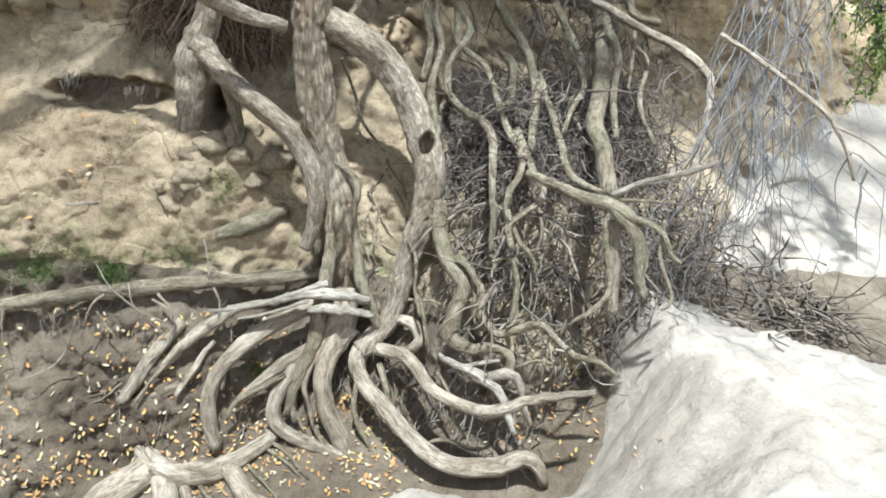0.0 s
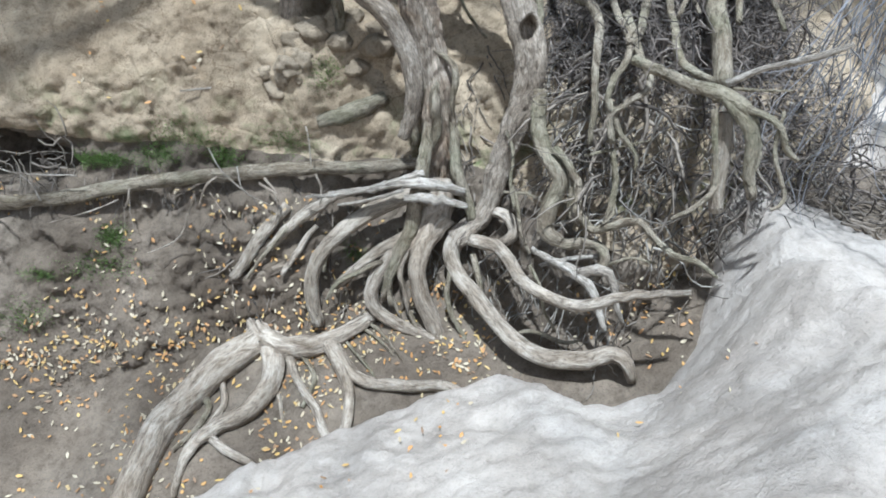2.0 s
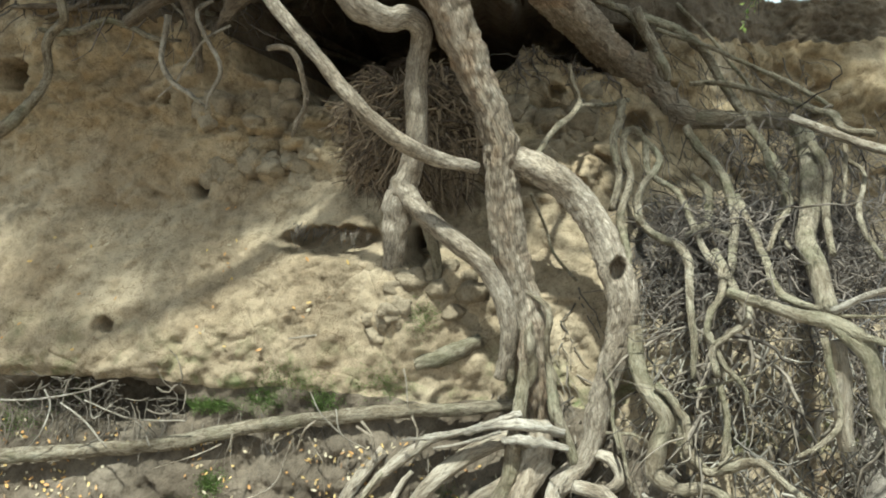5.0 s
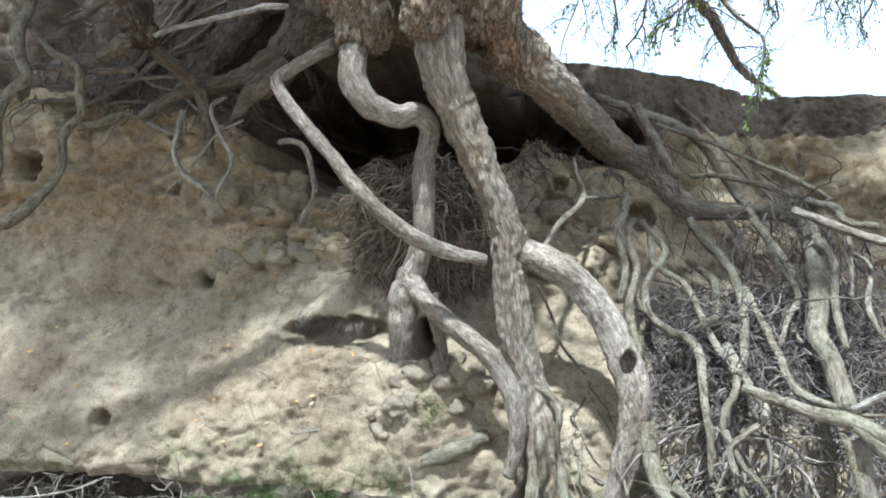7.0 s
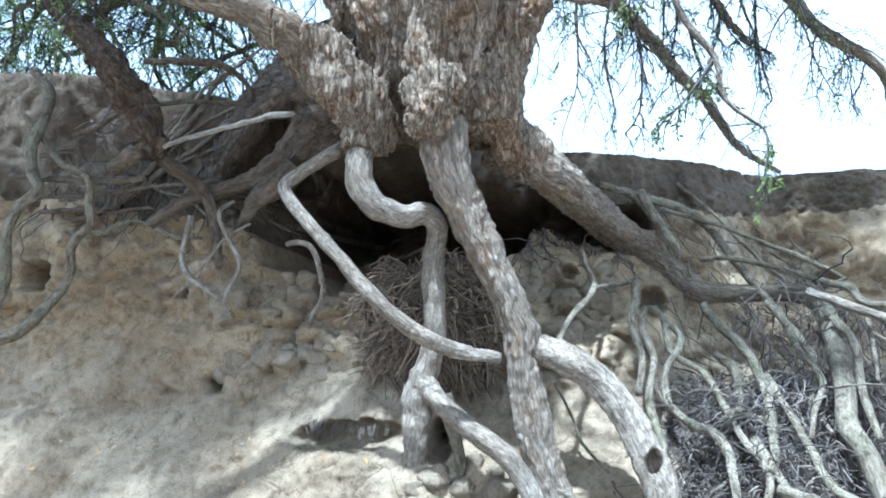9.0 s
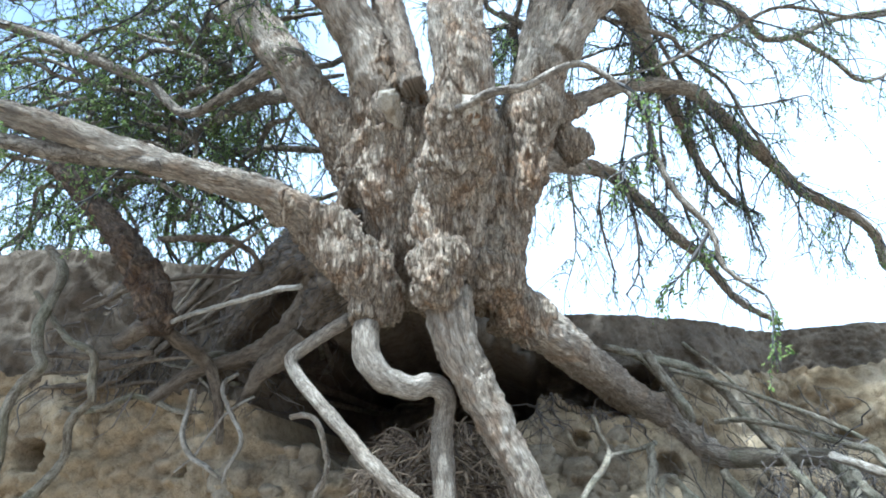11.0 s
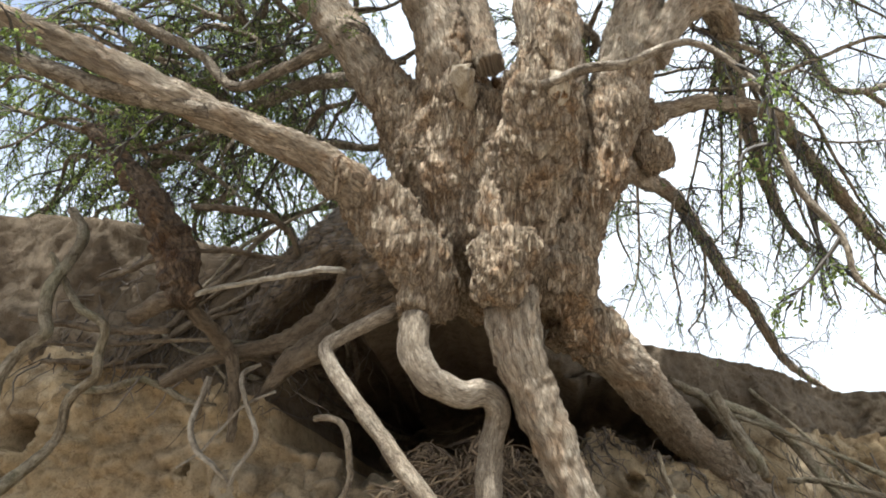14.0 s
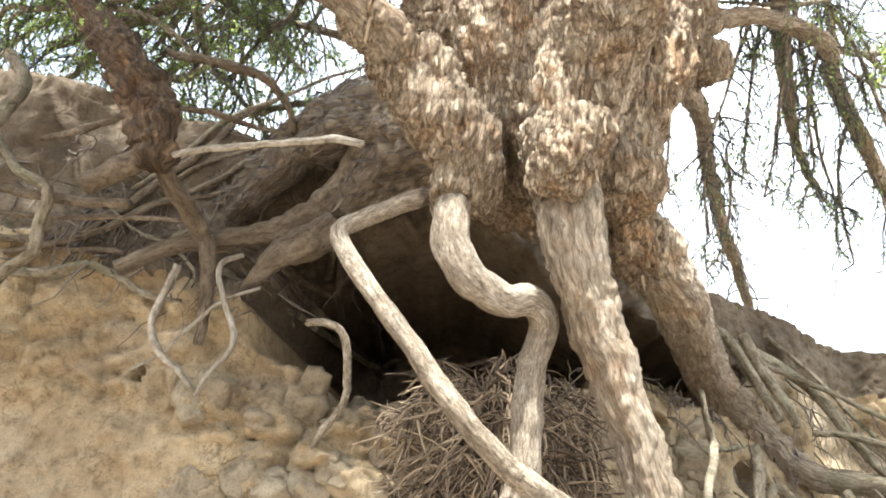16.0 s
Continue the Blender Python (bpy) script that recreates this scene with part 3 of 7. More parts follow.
def build_trunk():
    verts, faces = [], []
    pieces = []
    pieces.append([(-1.076, 3.46, 4.074, 0.105), (-0.85, 3.5, 3.869, 0.155), (-0.741, 3.56, 3.718, 0.141), (-0.74, 3.66, 3.616, 0.111)])
    pieces.append([(-0.46, 4.1, 3.8, 0.26), (-0.45, 4.1, 3.95, 0.33), (-0.43, 4.07, 4.135, 0.41), (-0.41, 4.04, 4.496, 0.47), (-0.37, 4.02, 4.837, 0.49), (-0.319, 3.95, 5.164, 0.237)])
    pieces.append([(-0.38, 3.75, 3.76, 0.14), (-0.336, 3.66, 3.92, 0.17), (-0.28, 3.58, 4.212, 0.215), (-0.229, 3.46, 4.436, 0.225)])
    pieces.append([(-0.7, 3.84, 3.9, 0.1), (-0.68, 3.82, 4.07, 0.15), (-0.67, 3.78, 4.448, 0.23), (-0.651, 3.7, 4.786, 0.248)])
    pieces.append([(-0.15, 3.95, 3.715, 0.17), (-0.11, 3.95, 4.074, 0.19), (0.0, 3.92, 4.402, 0.2), (0.11, 3.92, 4.682, 0.2)])
    pieces.append([(-0.551, 3.78, 3.95, 0.1), (-0.513, 3.74, 4.1, 0.14), (-0.513, 3.66, 4.45, 0.175), (-0.515, 3.6, 4.709, 0.155)])
    pieces.append([(-0.74, 3.92, 4.15, 0.13), (-0.79, 3.88, 4.475, 0.19), (-0.88, 3.85, 4.7, 0.19)])
    pieces.append([(-0.355, 3.78, 4.383, 0.28), (-0.346, 3.62, 3.989, 0.191), (-0.344, 3.56, 3.71, 0.131)])
    pieces.append([(-0.8, 3.74, 4.0, 0.11), (-0.77, 3.68, 3.9, 0.11), (-0.78, 3.64, 3.8, 0.1)])
    pieces.append([(-0.912, 3.55, 4.008, 0.165), (-1.109, 3.36, 4.126, 0.1), (-1.278, 3.22, 4.213, 0.07)])
    pieces.append([(-0.8, 3.85, 4.55, 0.25), (-1.078, 3.85, 5.019, 0.165), (-1.32, 3.88, 5.378, 0.125)])
    pieces.append([(-0.659, 3.7, 4.787, 0.21), (-0.742, 3.62, 5.14, 0.165), (-0.846, 3.55, 5.449, 0.13)])
    pieces.append([(-0.236, 3.48, 4.41, 0.21), (-0.183, 3.25, 4.686, 0.165), (-0.175, 3.28, 5.197, 0.13)])
    pieces.append([(-0.14, 3.95, 4.2, 0.17), (0.03, 3.92, 4.5, 0.19), (0.2, 3.93, 4.94, 0.185), (0.321, 3.97, 5.373, 0.14)])
    pieces.append([(0.352, 4.1, 5.028, 0.1), (0.56, 4.4, 5.338, 0.086)])
    pieces.append([(-0.391, 4, 4.038, 0.118), (-0.333, 3.66, 3.68, 0.135)])
    pieces.append([(-0.065, 4, 3.712, 0.18), (0.164, 4.08, 3.565, 0.14)])
    pieces.append([(-0.786, 3.62, 3.766, 0.111), (-0.786, 3.52, 3.516, 0.091)])
    pieces.append([(-0.82, 3.64, 3.92, 0.13), (-0.73, 3.6, 3.72, 0.135), (-0.79, 3.6, 3.57, 0.1)])
    for n, p in enumerate(pieces):
        v, f, _ = tube(p, 24, 0.04, 0.1, 0.05, n)
        base = len(verts)
        verts += v
        faces += [tuple(i + base for i in g) for g in f]
    for cx, cy, cz, r in BURLS:
        bm = bmesh.new()
        bmesh.ops.create_icosphere(bm, subdivisions=3, radius=r, matrix=Matrix.Translation((cx, cy, cz)))
        base = len(verts)
        bm.verts.index_update()
        verts += [v.co.copy() for v in bm.verts]
        faces += [tuple(v.index + base for v in f.verts) for f in bm.faces]
        bm.free()
    me = mesh_of("trunk_form", verts, faces, TRUNK)
    form = new("trunk_form", me)
    mod = form.modifiers.new("weld", "REMESH")
    mod.mode, mod.voxel_size = "VOXEL", 0.0125
    sm = form.modifiers.new("soften", "SMOOTH")
    sm.factor, sm.iterations = 0.5, 4
    deps = bpy.context.evaluated_depsgraph_get()
    done = bpy.data.meshes.new_from_object(form.evaluated_get(deps))
    bpy.data.objects.remove(form)
    co = np.zeros(len(done.vertices) * 3)
    no = np.zeros(len(done.vertices) * 3)
    done.vertices.foreach_get("co", co)
    done.vertices.foreach_get("normal", no)
    co, no = co.reshape(-1, 3), no.reshape(-1, 3)
    uv = np.zeros((len(co), 2), dtype=np.float32)
    for i in range(len(co)):
        p = Vector(co[i])
        w = math.atan2(p.y - 3.75, p.x + 0.36)
        q = Vector((p.x * 17, p.y * 17, p.z * 3.2)) + Vector((1.4 * noise.noise(p * 3), 1.4 * noise.noise(p * 3 + Vector((9, 0, 0))), 0.8 * noise.noise(p * 6)))
        cell = noise.voronoi(q)[0]
        fine = noise.voronoi(Vector((p.x * 34, p.y * 34, p.z * 12)) + Vector((noise.noise(p * 11), noise.noise(p * 11 + Vector((4, 0, 0))), noise.noise(p * 9))))[0]
        d = 0.075 * min(0.3, cell[1] - cell[0]) + 0.03 * min(0.3, fine[1] - fine[0]) - 0.01 + 0.016 * noise.noise(q * 0.9) + 0.04 * noise.noise(Vector((p.x * 8, p.y * 8, p.z * 1.7))) + 0.03 * noise.fractal(p * 3.0, 1, 2, 3) + 0.016 * noise.noise(Vector((p.x * 30, p.y * 30, p.z * 8)))
        co[i] += no[i] * d
        uv[i] = (abs(w) * 0.48, p.z)
    done.vertices.foreach_set("co", co.ravel())
    layer = done.uv_layers.new(name="UVMap")
    idx = np.zeros(len(done.loops), dtype=np.int32)
    done.loops.foreach_get("vertex_index", idx)
    layer.data.foreach_set("uv", uv[idx].ravel())
    done.polygons.foreach_set("use_smooth", [True] * len(done.polygons))
    if not done.materials:
        done.materials.append(TRUNK)
    part("trunk", done, tree, "thick trunk with flaking grey-brown bark and burls")
    flakes_on(done, 6000, 5, lambda p: Vector((0.3 * noise.noise(p * 2), 0, -1)), 0.026)["kind"] = "stuff"


BURLS = [(-0.1, 3.7, 3.79, 0.165), (-0.439, 3.45, 3.663, 0.099), (-0.365, 3.42, 3.678, 0.124), (-0.316, 3.42, 3.822, 0.122), (-0.459, 3.5, 3.818, 0.104), (0.468, 4.3, 4.938, 0.153), (-0.608, 3.78, 4.238, 0.15), (-0.2, 3.75, 4.003, 0.16)]
build_trunk()

# ---- roots, limbs ----
count = [0]


def grow(name, mat, points, label="", sides=12, step=0.03, rough=0.14, flutes=0.07, dents=()):
    count[0] += 1
    ob = part(name, root_mesh(name, points, mat, count[0], sides, rough, flutes, step, dents, 0.014 if mat is BARK else 0.008 if dents else 0.0), tree, label)
    if mat is BARK and name == "limb":
        line = [Vector(q[:3]) for q in spline(points, 0.15)]

        def along(p):
            k = min(range(len(line)), key=lambda i: (line[i] - p).length_squared)
            return (line[min(k + 1, len(line) - 1)] - line[max(k - 1, 0)]).normalized()
        area = sum(f.area for f in ob.data.polygons)
        flakes_on(ob.data, int(300 * area), count[0], along, 0.026)["kind"] = "stuff"
    if name == "shaggy_root":
        way = (Vector(points[-1][:3]) - Vector(points[0][:3])).normalized()
        flakes_on(ob.data, int(2200 * sum(f.area for f in ob.data.polygons)), count[0], lambda p: way + Vector((0, 0, 0.5 * noise.noise(p * 3))), 0.03, RUNNER_BROWN, "dark fibres of shaggy bark")["kind"] = "stuff"
    return ob


grow("column_root", BARK, [(-0.391, 4, 4.038, 0.1), (-0.333, 3.66, 3.68, 0.125), (-0.298, 3.58, 3.413, 0.115), (-0.224, 3.64, 3.175, 0.103), (-0.105, 3.7, 2.903, 0.09), (-0.015, 3.73, 2.721, 0.082), (0.045, 3.74, 2.511, 0.088), (0.074, 3.75, 2.246, 0.086), (0.131, 3.75, 1.959, 0.084), (0.198, 3.73, 1.713, 0.082), (0.256, 3.68, 1.385, 0.085), (0.276, 3.7, 1.21, 0.078), (0.28, 3.74, 1.06, 0.07), (0.27, 3.76, 0.92, 0.05)], "thick grey-brown root standing like a column", 64, 0.014)
grow("arched_root", ROOT_TAN, [(0.133, 3.72, 2.455, 0.074), (0.268, 3.7, 2.412, 0.076), (0.417, 3.66, 2.31, 0.076), (0.547, 3.6, 2.138, 0.074), (0.635, 3.56, 1.956, 0.073), (0.691, 3.55, 1.758, 0.073), (0.678, 3.56, 1.553, 0.07), (0.612, 3.56, 1.285, 0.06), (0.586, 3.55, 1.049, 0.053), (0.582, 3.55, 1.186, 0.049), (0.559, 3.54, 0.977, 0.051), (0.469, 3.52, 0.854, 0.056), (0.391, 3.5, 0.778, 0.053)], "thick arched root with a knot hole", 48, 0.014, dents=[(0.655, 3.52, 1.91, 0.036, 0.1)])
grow("sprawling_root", ROOT_LOW, [(0.484, 3.52, 0.855, 0.055), (0.375, 3.49, 0.747, 0.051), (0.4, 3.4, 0.655, 0.042), (0.507, 3.24, 0.588, 0.041), (0.623, 3.1, 0.507, 0.04), (0.733, 3, 0.449, 0.043), (0.876, 2.94, 0.417, 0.047), (1.066, 2.9, 0.452, 0.047), (1.18, 2.88, 0.515, 0.042), (1.246, 2.85, 0.48, 0.035), (1.28, 2.84, 0.386, 0.022)], "smooth worn root sprawling over the dirt", 14, 0.03)
grow("sprawling_root", ROOT_LOW, [(0.443, 3.5, 0.793, 0.033), (0.594, 3.36, 0.827, 0.036), (0.672, 3.25, 0.798, 0.035), (0.731, 3.1, 0.757, 0.032), (0.86, 2.98, 0.738, 0.031), (0.983, 2.9, 0.756, 0.032), (1.087, 2.82, 0.839, 0.026), (1.209, 2.74, 0.919, 0.022), (1.388, 2.67, 0.982, 0.013)], "smooth worn root sprawling over the dirt", 9, 0.03)
grow("looped_root", ROOT_LOW, [(0.554, 3.54, 0.943, 0.027), (0.653, 3.46, 0.962, 0.031), (0.698, 3.42, 0.891, 0.031), (0.641, 3.4, 0.822, 0.029)], "", 9, 0.03)
grow("stem_root", ROOT, [(0.748, 3.5, 1.632, 0.032), (0.747, 3.44, 1.506, 0.039), (0.776, 3.36, 1.373, 0.041), (0.868, 3.27, 1.244, 0.039), (0.836, 3.25, 1.12, 0.044), (0.827, 3.22, 0.999, 0.048), (0.908, 3.15, 0.963, 0.03), (1.045, 3.08, 0.998, 0.025), (1.095, 3.04, 0.944, 0.027), (1.06, 3.02, 0.852, 0.023)], "", 14, 0.03)
grow("vine_root", ROOT, [(0.82, 3.3, 1.396, 0.017), (0.908, 3.25, 1.319, 0.018), (0.955, 3.2, 1.239, 0.021), (0.949, 3.15, 1.14, 0.023), (1.031, 3.08, 1.073, 0.021), (1.122, 3, 1.146, 0.021), (1.196, 2.95, 1.18, 0.019), (1.252, 2.88, 1.139, 0.017), (1.316, 2.8, 1.098, 0.015), (1.419, 2.75, 1.089, 0.013), (1.498, 2.7, 1.045, 0.007)], "", 9, 0.03)
grow("branching_root", ROOT_WHITE, [(0.777, 3.25, 0.872, 0.015), (0.886, 3.1, 0.875, 0.022), (0.976, 3.03, 0.856, 0.028), (1.053, 3, 0.789, 0.022), (1.096, 2.98, 0.691, 0.02), (1.137, 2.95, 0.593, 0.013)], "", 9, 0.03)
grow("branching_root", ROOT_WHITE, [(0.975, 3.03, 0.862, 0.023), (1.088, 3, 0.903, 0.028), (1.15, 2.98, 0.824, 0.02), (1.176, 2.96, 0.725, 0.014), (1.224, 2.95, 0.636, 0.008)], "", 9, 0.03)
grow("branching_root", ROOT_WHITE, [(0.824, 3.2, 0.809, 0.01), (0.944, 3.12, 0.892, 0.012), (1.071, 3.08, 0.938, 0.012)], "", 9, 0.03)
grow("stem_root", ROOT_TAN, [(-0.501, 3.8, 2.294, 0.069), (-0.421, 3.77, 2.211, 0.055), (-0.318, 3.73, 2.112, 0.053), (-0.186, 3.68, 2.026, 0.054), (-0.042, 3.62, 1.923, 0.053), (0.067, 3.6, 1.771, 0.053), (0.116, 3.6, 1.608, 0.048), (0.111, 3.62, 1.438, 0.041), (0.078, 3.64, 1.294, 0.033)], "", 24, 0.02)
grow("stem_root", ROOT_TAN, [(-0.786, 3.52, 3.516, 0.069), (-0.771, 3.5, 3.338, 0.078), (-0.692, 3.52, 3.215, 0.073), (-0.561, 3.58, 3.17, 0.065), (-0.437, 3.63, 3.182, 0.06), (-0.396, 3.7, 3.116, 0.058), (-0.417, 3.74, 2.951, 0.059), (-0.422, 3.76, 2.735, 0.061), (-0.415, 3.78, 2.551, 0.061), (-0.461, 3.82, 2.384, 0.07), (-0.522, 3.84, 2.202, 0.09), (-0.546, 3.84, 2.006, 0.066), (-0.563, 3.84, 1.785, 0.051)], "", 24, 0.02)
grow("stem_root", ROOT, [(-0.385, 3.82, 2.217, 0.048), (-0.343, 3.83, 2.037, 0.031), (-0.301, 3.84, 1.874, 0.03), (-0.306, 3.86, 1.74, 0.021)], "", 14, 0.03)
grow("pale_root", ROOT_TAN, [(-0.832, 3.95, 3.76, 0.02), (-0.905, 3.6, 3.574, 0.038), (-1.007, 3.57, 3.503, 0.038), (-1.124, 3.54, 3.42, 0.037), (-1.202, 3.52, 3.355, 0.037), (-1.147, 3.51, 3.25, 0.036), (-1.006, 3.49, 3.079, 0.036), (-0.814, 3.47, 2.866, 0.038), (-0.632, 3.46, 2.671, 0.041), (-0.437, 3.5, 2.526, 0.043), (-0.272, 3.55, 2.448, 0.041), (-0.062, 3.62, 2.411, 0.031)], "bleached pale diagonal root", 14, 0.03)
grow("ridge_root", BARK, [(-0.065, 4, 3.712, 0.16), (0.164, 4.08, 3.565, 0.135), (0.413, 4.464, 3.461, 0.122), (0.714, 5.039, 3.324, 0.12), (0.983, 5.311, 3.187, 0.108), (1.201, 5.253, 2.969, 0.086), (1.35, 5.163, 2.858, 0.064), (1.613, 5.073, 2.842, 0.049)], "heavy root running along the bank's edge", 64, 0.014)
grow("hanging_root", ROOT, [(1.308, 5.227, 2.881, 0.051), (1.43, 5.099, 2.841, 0.065), (1.601, 5.035, 2.838, 0.061), (1.832, 4.907, 2.813, 0.06), (1.937, 4.779, 2.746, 0.061), (1.898, 4.498, 2.519, 0.061), (1.748, 4.08, 2.263, 0.053), (1.56, 3.584, 2.068, 0.047), (1.47, 3.195, 1.965, 0.042), (1.408, 2.917, 1.824, 0.04)], "", 14, 0.03)
grow("forked_root", ROOT, [(1.067, 3.089, 1.873, 0.02), (1.206, 2.976, 1.831, 0.025), (1.315, 2.889, 1.809, 0.029), (1.391, 2.854, 1.796, 0.033), (1.465, 2.8, 1.757, 0.027), (1.521, 2.79, 1.683, 0.023), (1.56, 2.79, 1.57, 0.02), (1.557, 2.8, 1.437, 0.017)], "", 9, 0.03)
grow("forked_root", ROOT, [(1.449, 2.8, 1.763, 0.017), (1.53, 2.76, 1.746, 0.015), (1.601, 2.74, 1.702, 0.015), (1.64, 2.73, 1.624, 0.013), (1.694, 2.72, 1.584, 0.011)], "", 9, 0.03)
grow("pale_vine_root", ROOT_WHITE, [(1.403, 2.867, 1.833, 0.018), (1.466, 2.808, 1.896, 0.013), (1.549, 2.732, 1.951, 0.012), (1.648, 2.672, 2.002, 0.014), (1.74, 2.668, 2.045, 0.011)], "", 9, 0.03)
grow("thin_root", ROOT, [(1.413, 2.862, 1.823, 0.009), (1.488, 2.791, 1.833, 0.006), (1.595, 2.714, 1.855, 0.004)], "", 9, 0.03)
grow("stub_root", ROOT_RED, [(1.43, 2.88, 1.716, 0.029), (1.46, 2.87, 1.543, 0.033), (1.459, 2.86, 1.425, 0.033), (1.479, 2.85, 1.294, 0.031)], "", 9, 0.03)
grow("hanging_root", ROOT, [(0.894, 4.606, 2.717, 0.023), (0.798, 4.52, 2.682, 0.023), (0.781, 4.453, 2.562, 0.022), (0.809, 4.29, 2.395, 0.022), (0.742, 4.063, 2.236, 0.021), (0.711, 3.912, 2.135, 0.025), (0.724, 3.704, 2.001, 0.02), (0.715, 3.507, 1.866, 0.013)], "", 9, 0.03)
grow("hanging_root", ROOT, [(0.833, 4.55, 2.717, 0.023), (0.924, 4.539, 2.646, 0.022), (0.914, 4.389, 2.464, 0.019), (0.962, 4.305, 2.389, 0.019), (1.047, 4.171, 2.325, 0.017), (1.079, 3.94, 2.187, 0.02), (1.083, 3.63, 2.031, 0.018), (1.113, 3.418, 1.93, 0.019), (1.091, 3.271, 1.843, 0.016), (1.013, 3.169, 1.754, 0.016), (1.006, 3.13, 1.646, 0.012), (1.048, 3.1, 1.525, 0.01)], "", 9, 0.03)
grow("hanging_root", ROOT, [(0.923, 4.536, 2.635, 0.019), (0.997, 4.457, 2.534, 0.021), (0.951, 4.339, 2.431, 0.022), (0.846, 4.197, 2.315, 0.022), (0.821, 3.966, 2.15, 0.021), (0.883, 3.79, 2.075, 0.022), (0.975, 3.623, 2.026, 0.024), (0.988, 3.459, 1.943, 0.023), (0.948, 3.252, 1.79, 0.019), (0.959, 3.18, 1.62, 0.016), (0.953, 3.15, 1.468, 0.012)], "", 9, 0.03)
grow("hanging_root", ROOT, [(1.178, 4.613, 2.728, 0.028), (1.273, 4.481, 2.556, 0.03), (1.334, 4.252, 2.413, 0.029), (1.315, 4.01, 2.265, 0.026), (1.271, 3.762, 2.126, 0.025), (1.167, 3.428, 1.956, 0.02), (1.101, 3.332, 1.9, 0.019)], "", 9, 0.03)
grow("hanging_root", ROOT, [(1.361, 4.067, 2.295, 0.019), (1.348, 3.742, 2.129, 0.018), (1.314, 3.385, 1.979, 0.019), (1.287, 3.176, 1.889, 0.019), (1.319, 3.045, 1.848, 0.018), (1.373, 2.92, 1.83, 0.016)], "", 9, 0.03)
grow("hanging_root", ROOT, [(1.567, 4.587, 2.731, 0.023), (1.612, 4.434, 2.59, 0.022), (1.606, 4.237, 2.425, 0.02), (1.628, 4.018, 2.272, 0.017), (1.493, 3.788, 2.145, 0.014), (1.374, 3.55, 2.018, 0.011)], "", 9, 0.03)
grow("hanging_root", ROOT, [(1.175, 4.355, 2.419, 0.019), (1.238, 4.219, 2.324, 0.027), (1.185, 3.959, 2.145, 0.023), (1.09, 3.854, 2.103, 0.019), (1.023, 3.755, 2.049, 0.016)], "", 9, 0.03)
grow("hanging_root", ROOT, [(1.892, 4.446, 2.626, 0.026), (1.897, 4.239, 2.46, 0.023), (1.774, 3.907, 2.218, 0.021), (1.65, 3.489, 2.018, 0.016)], "", 9, 0.03)
grow("hanging_root", ROOT, [(2.065, 4.408, 2.534, 0.014), (2.118, 4.282, 2.436, 0.012), (1.969, 3.973, 2.193, 0.016), (1.913, 3.575, 1.992, 0.011)], "", 9, 0.03)
grow("side_root", ROOT, [(0.584, 4.743, 3.586, 0.024), (0.857, 5.123, 3.592, 0.031), (1.017, 5.188, 3.409, 0.031), (1.124, 5.099, 3.138, 0.027)], "", 9, 0.03)
grow("side_root", ROOT, [(0.732, 5.068, 3.624, 0.023), (1.211, 5.317, 3.527, 0.037), (1.409, 5.253, 3.363, 0.033), (1.533, 5.125, 3.087, 0.029), (1.647, 4.945, 2.824, 0.028), (1.723, 4.704, 2.584, 0.027), (1.746, 4.409, 2.369, 0.021), (1.563, 4.011, 2.147, 0.013), (1.525, 3.691, 2.031, 0.01)], "", 9, 0.03)
grow("side_root", ROOT, [(1.295, 5.099, 3.091, 0.018), (1.509, 5.035, 3.083, 0.02), (1.723, 4.907, 3, 0.019), (1.902, 4.741, 2.897, 0.02), (2.035, 4.587, 2.817, 0.026), (2.066, 4.459, 2.718, 0.024), (2.188, 4.33, 2.678, 0.022)], "", 9, 0.03)
grow("side_root", ROOT, [(1.07, 5.227, 3.5, 0.018), (1.409, 5.163, 3.366, 0.015), (1.682, 5.073, 3.215, 0.015), (1.942, 4.907, 3.042, 0.018), (2.122, 4.779, 2.888, 0.013)], "", 9, 0.03)
grow("side_root", ROOT, [(1.258, 5.483, 3.752, 0.013), (1.464, 5.355, 3.489, 0.013), (1.683, 5.227, 3.158, 0.012), (1.853, 5.099, 2.933, 0.01)], "", 9, 0.03)
grow("side_root", ROOT, [(2.065, 4.459, 2.701, 0.018), (2.035, 4.334, 2.512, 0.013), (1.915, 4.056, 2.263, 0.01)], "", 9, 0.03)
grow("crooked_root", ROOT, [(0.219, 3.744, 2.455, 0.016), (0.318, 3.97, 2.626, 0.017), (0.488, 4.375, 2.827, 0.02), (0.439, 4.34, 2.981, 0.015), (0.422, 4.329, 3.085, 0.012)], "", 9, 0.03)
grow("thin_root", ROOT, [(0.491, 4.41, 2.84, 0.012), (0.66, 4.756, 2.892, 0.014), (0.866, 5.023, 2.96, 0.018)], "", 9, 0.03)
grow("bundle_root", ROOT, [(0.772, 4.625, 2.909, 0.026), (0.768, 4.579, 2.795, 0.031), (0.711, 4.434, 2.606, 0.025), (0.741, 4.296, 2.398, 0.023), (0.67, 4.004, 2.212, 0.02)], "", 9, 0.03)
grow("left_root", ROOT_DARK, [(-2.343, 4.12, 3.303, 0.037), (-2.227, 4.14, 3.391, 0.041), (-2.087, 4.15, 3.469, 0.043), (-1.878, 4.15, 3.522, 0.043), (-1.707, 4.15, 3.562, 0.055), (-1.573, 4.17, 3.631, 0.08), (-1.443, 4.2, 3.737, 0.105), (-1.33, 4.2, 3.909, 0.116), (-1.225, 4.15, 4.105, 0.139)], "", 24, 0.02)
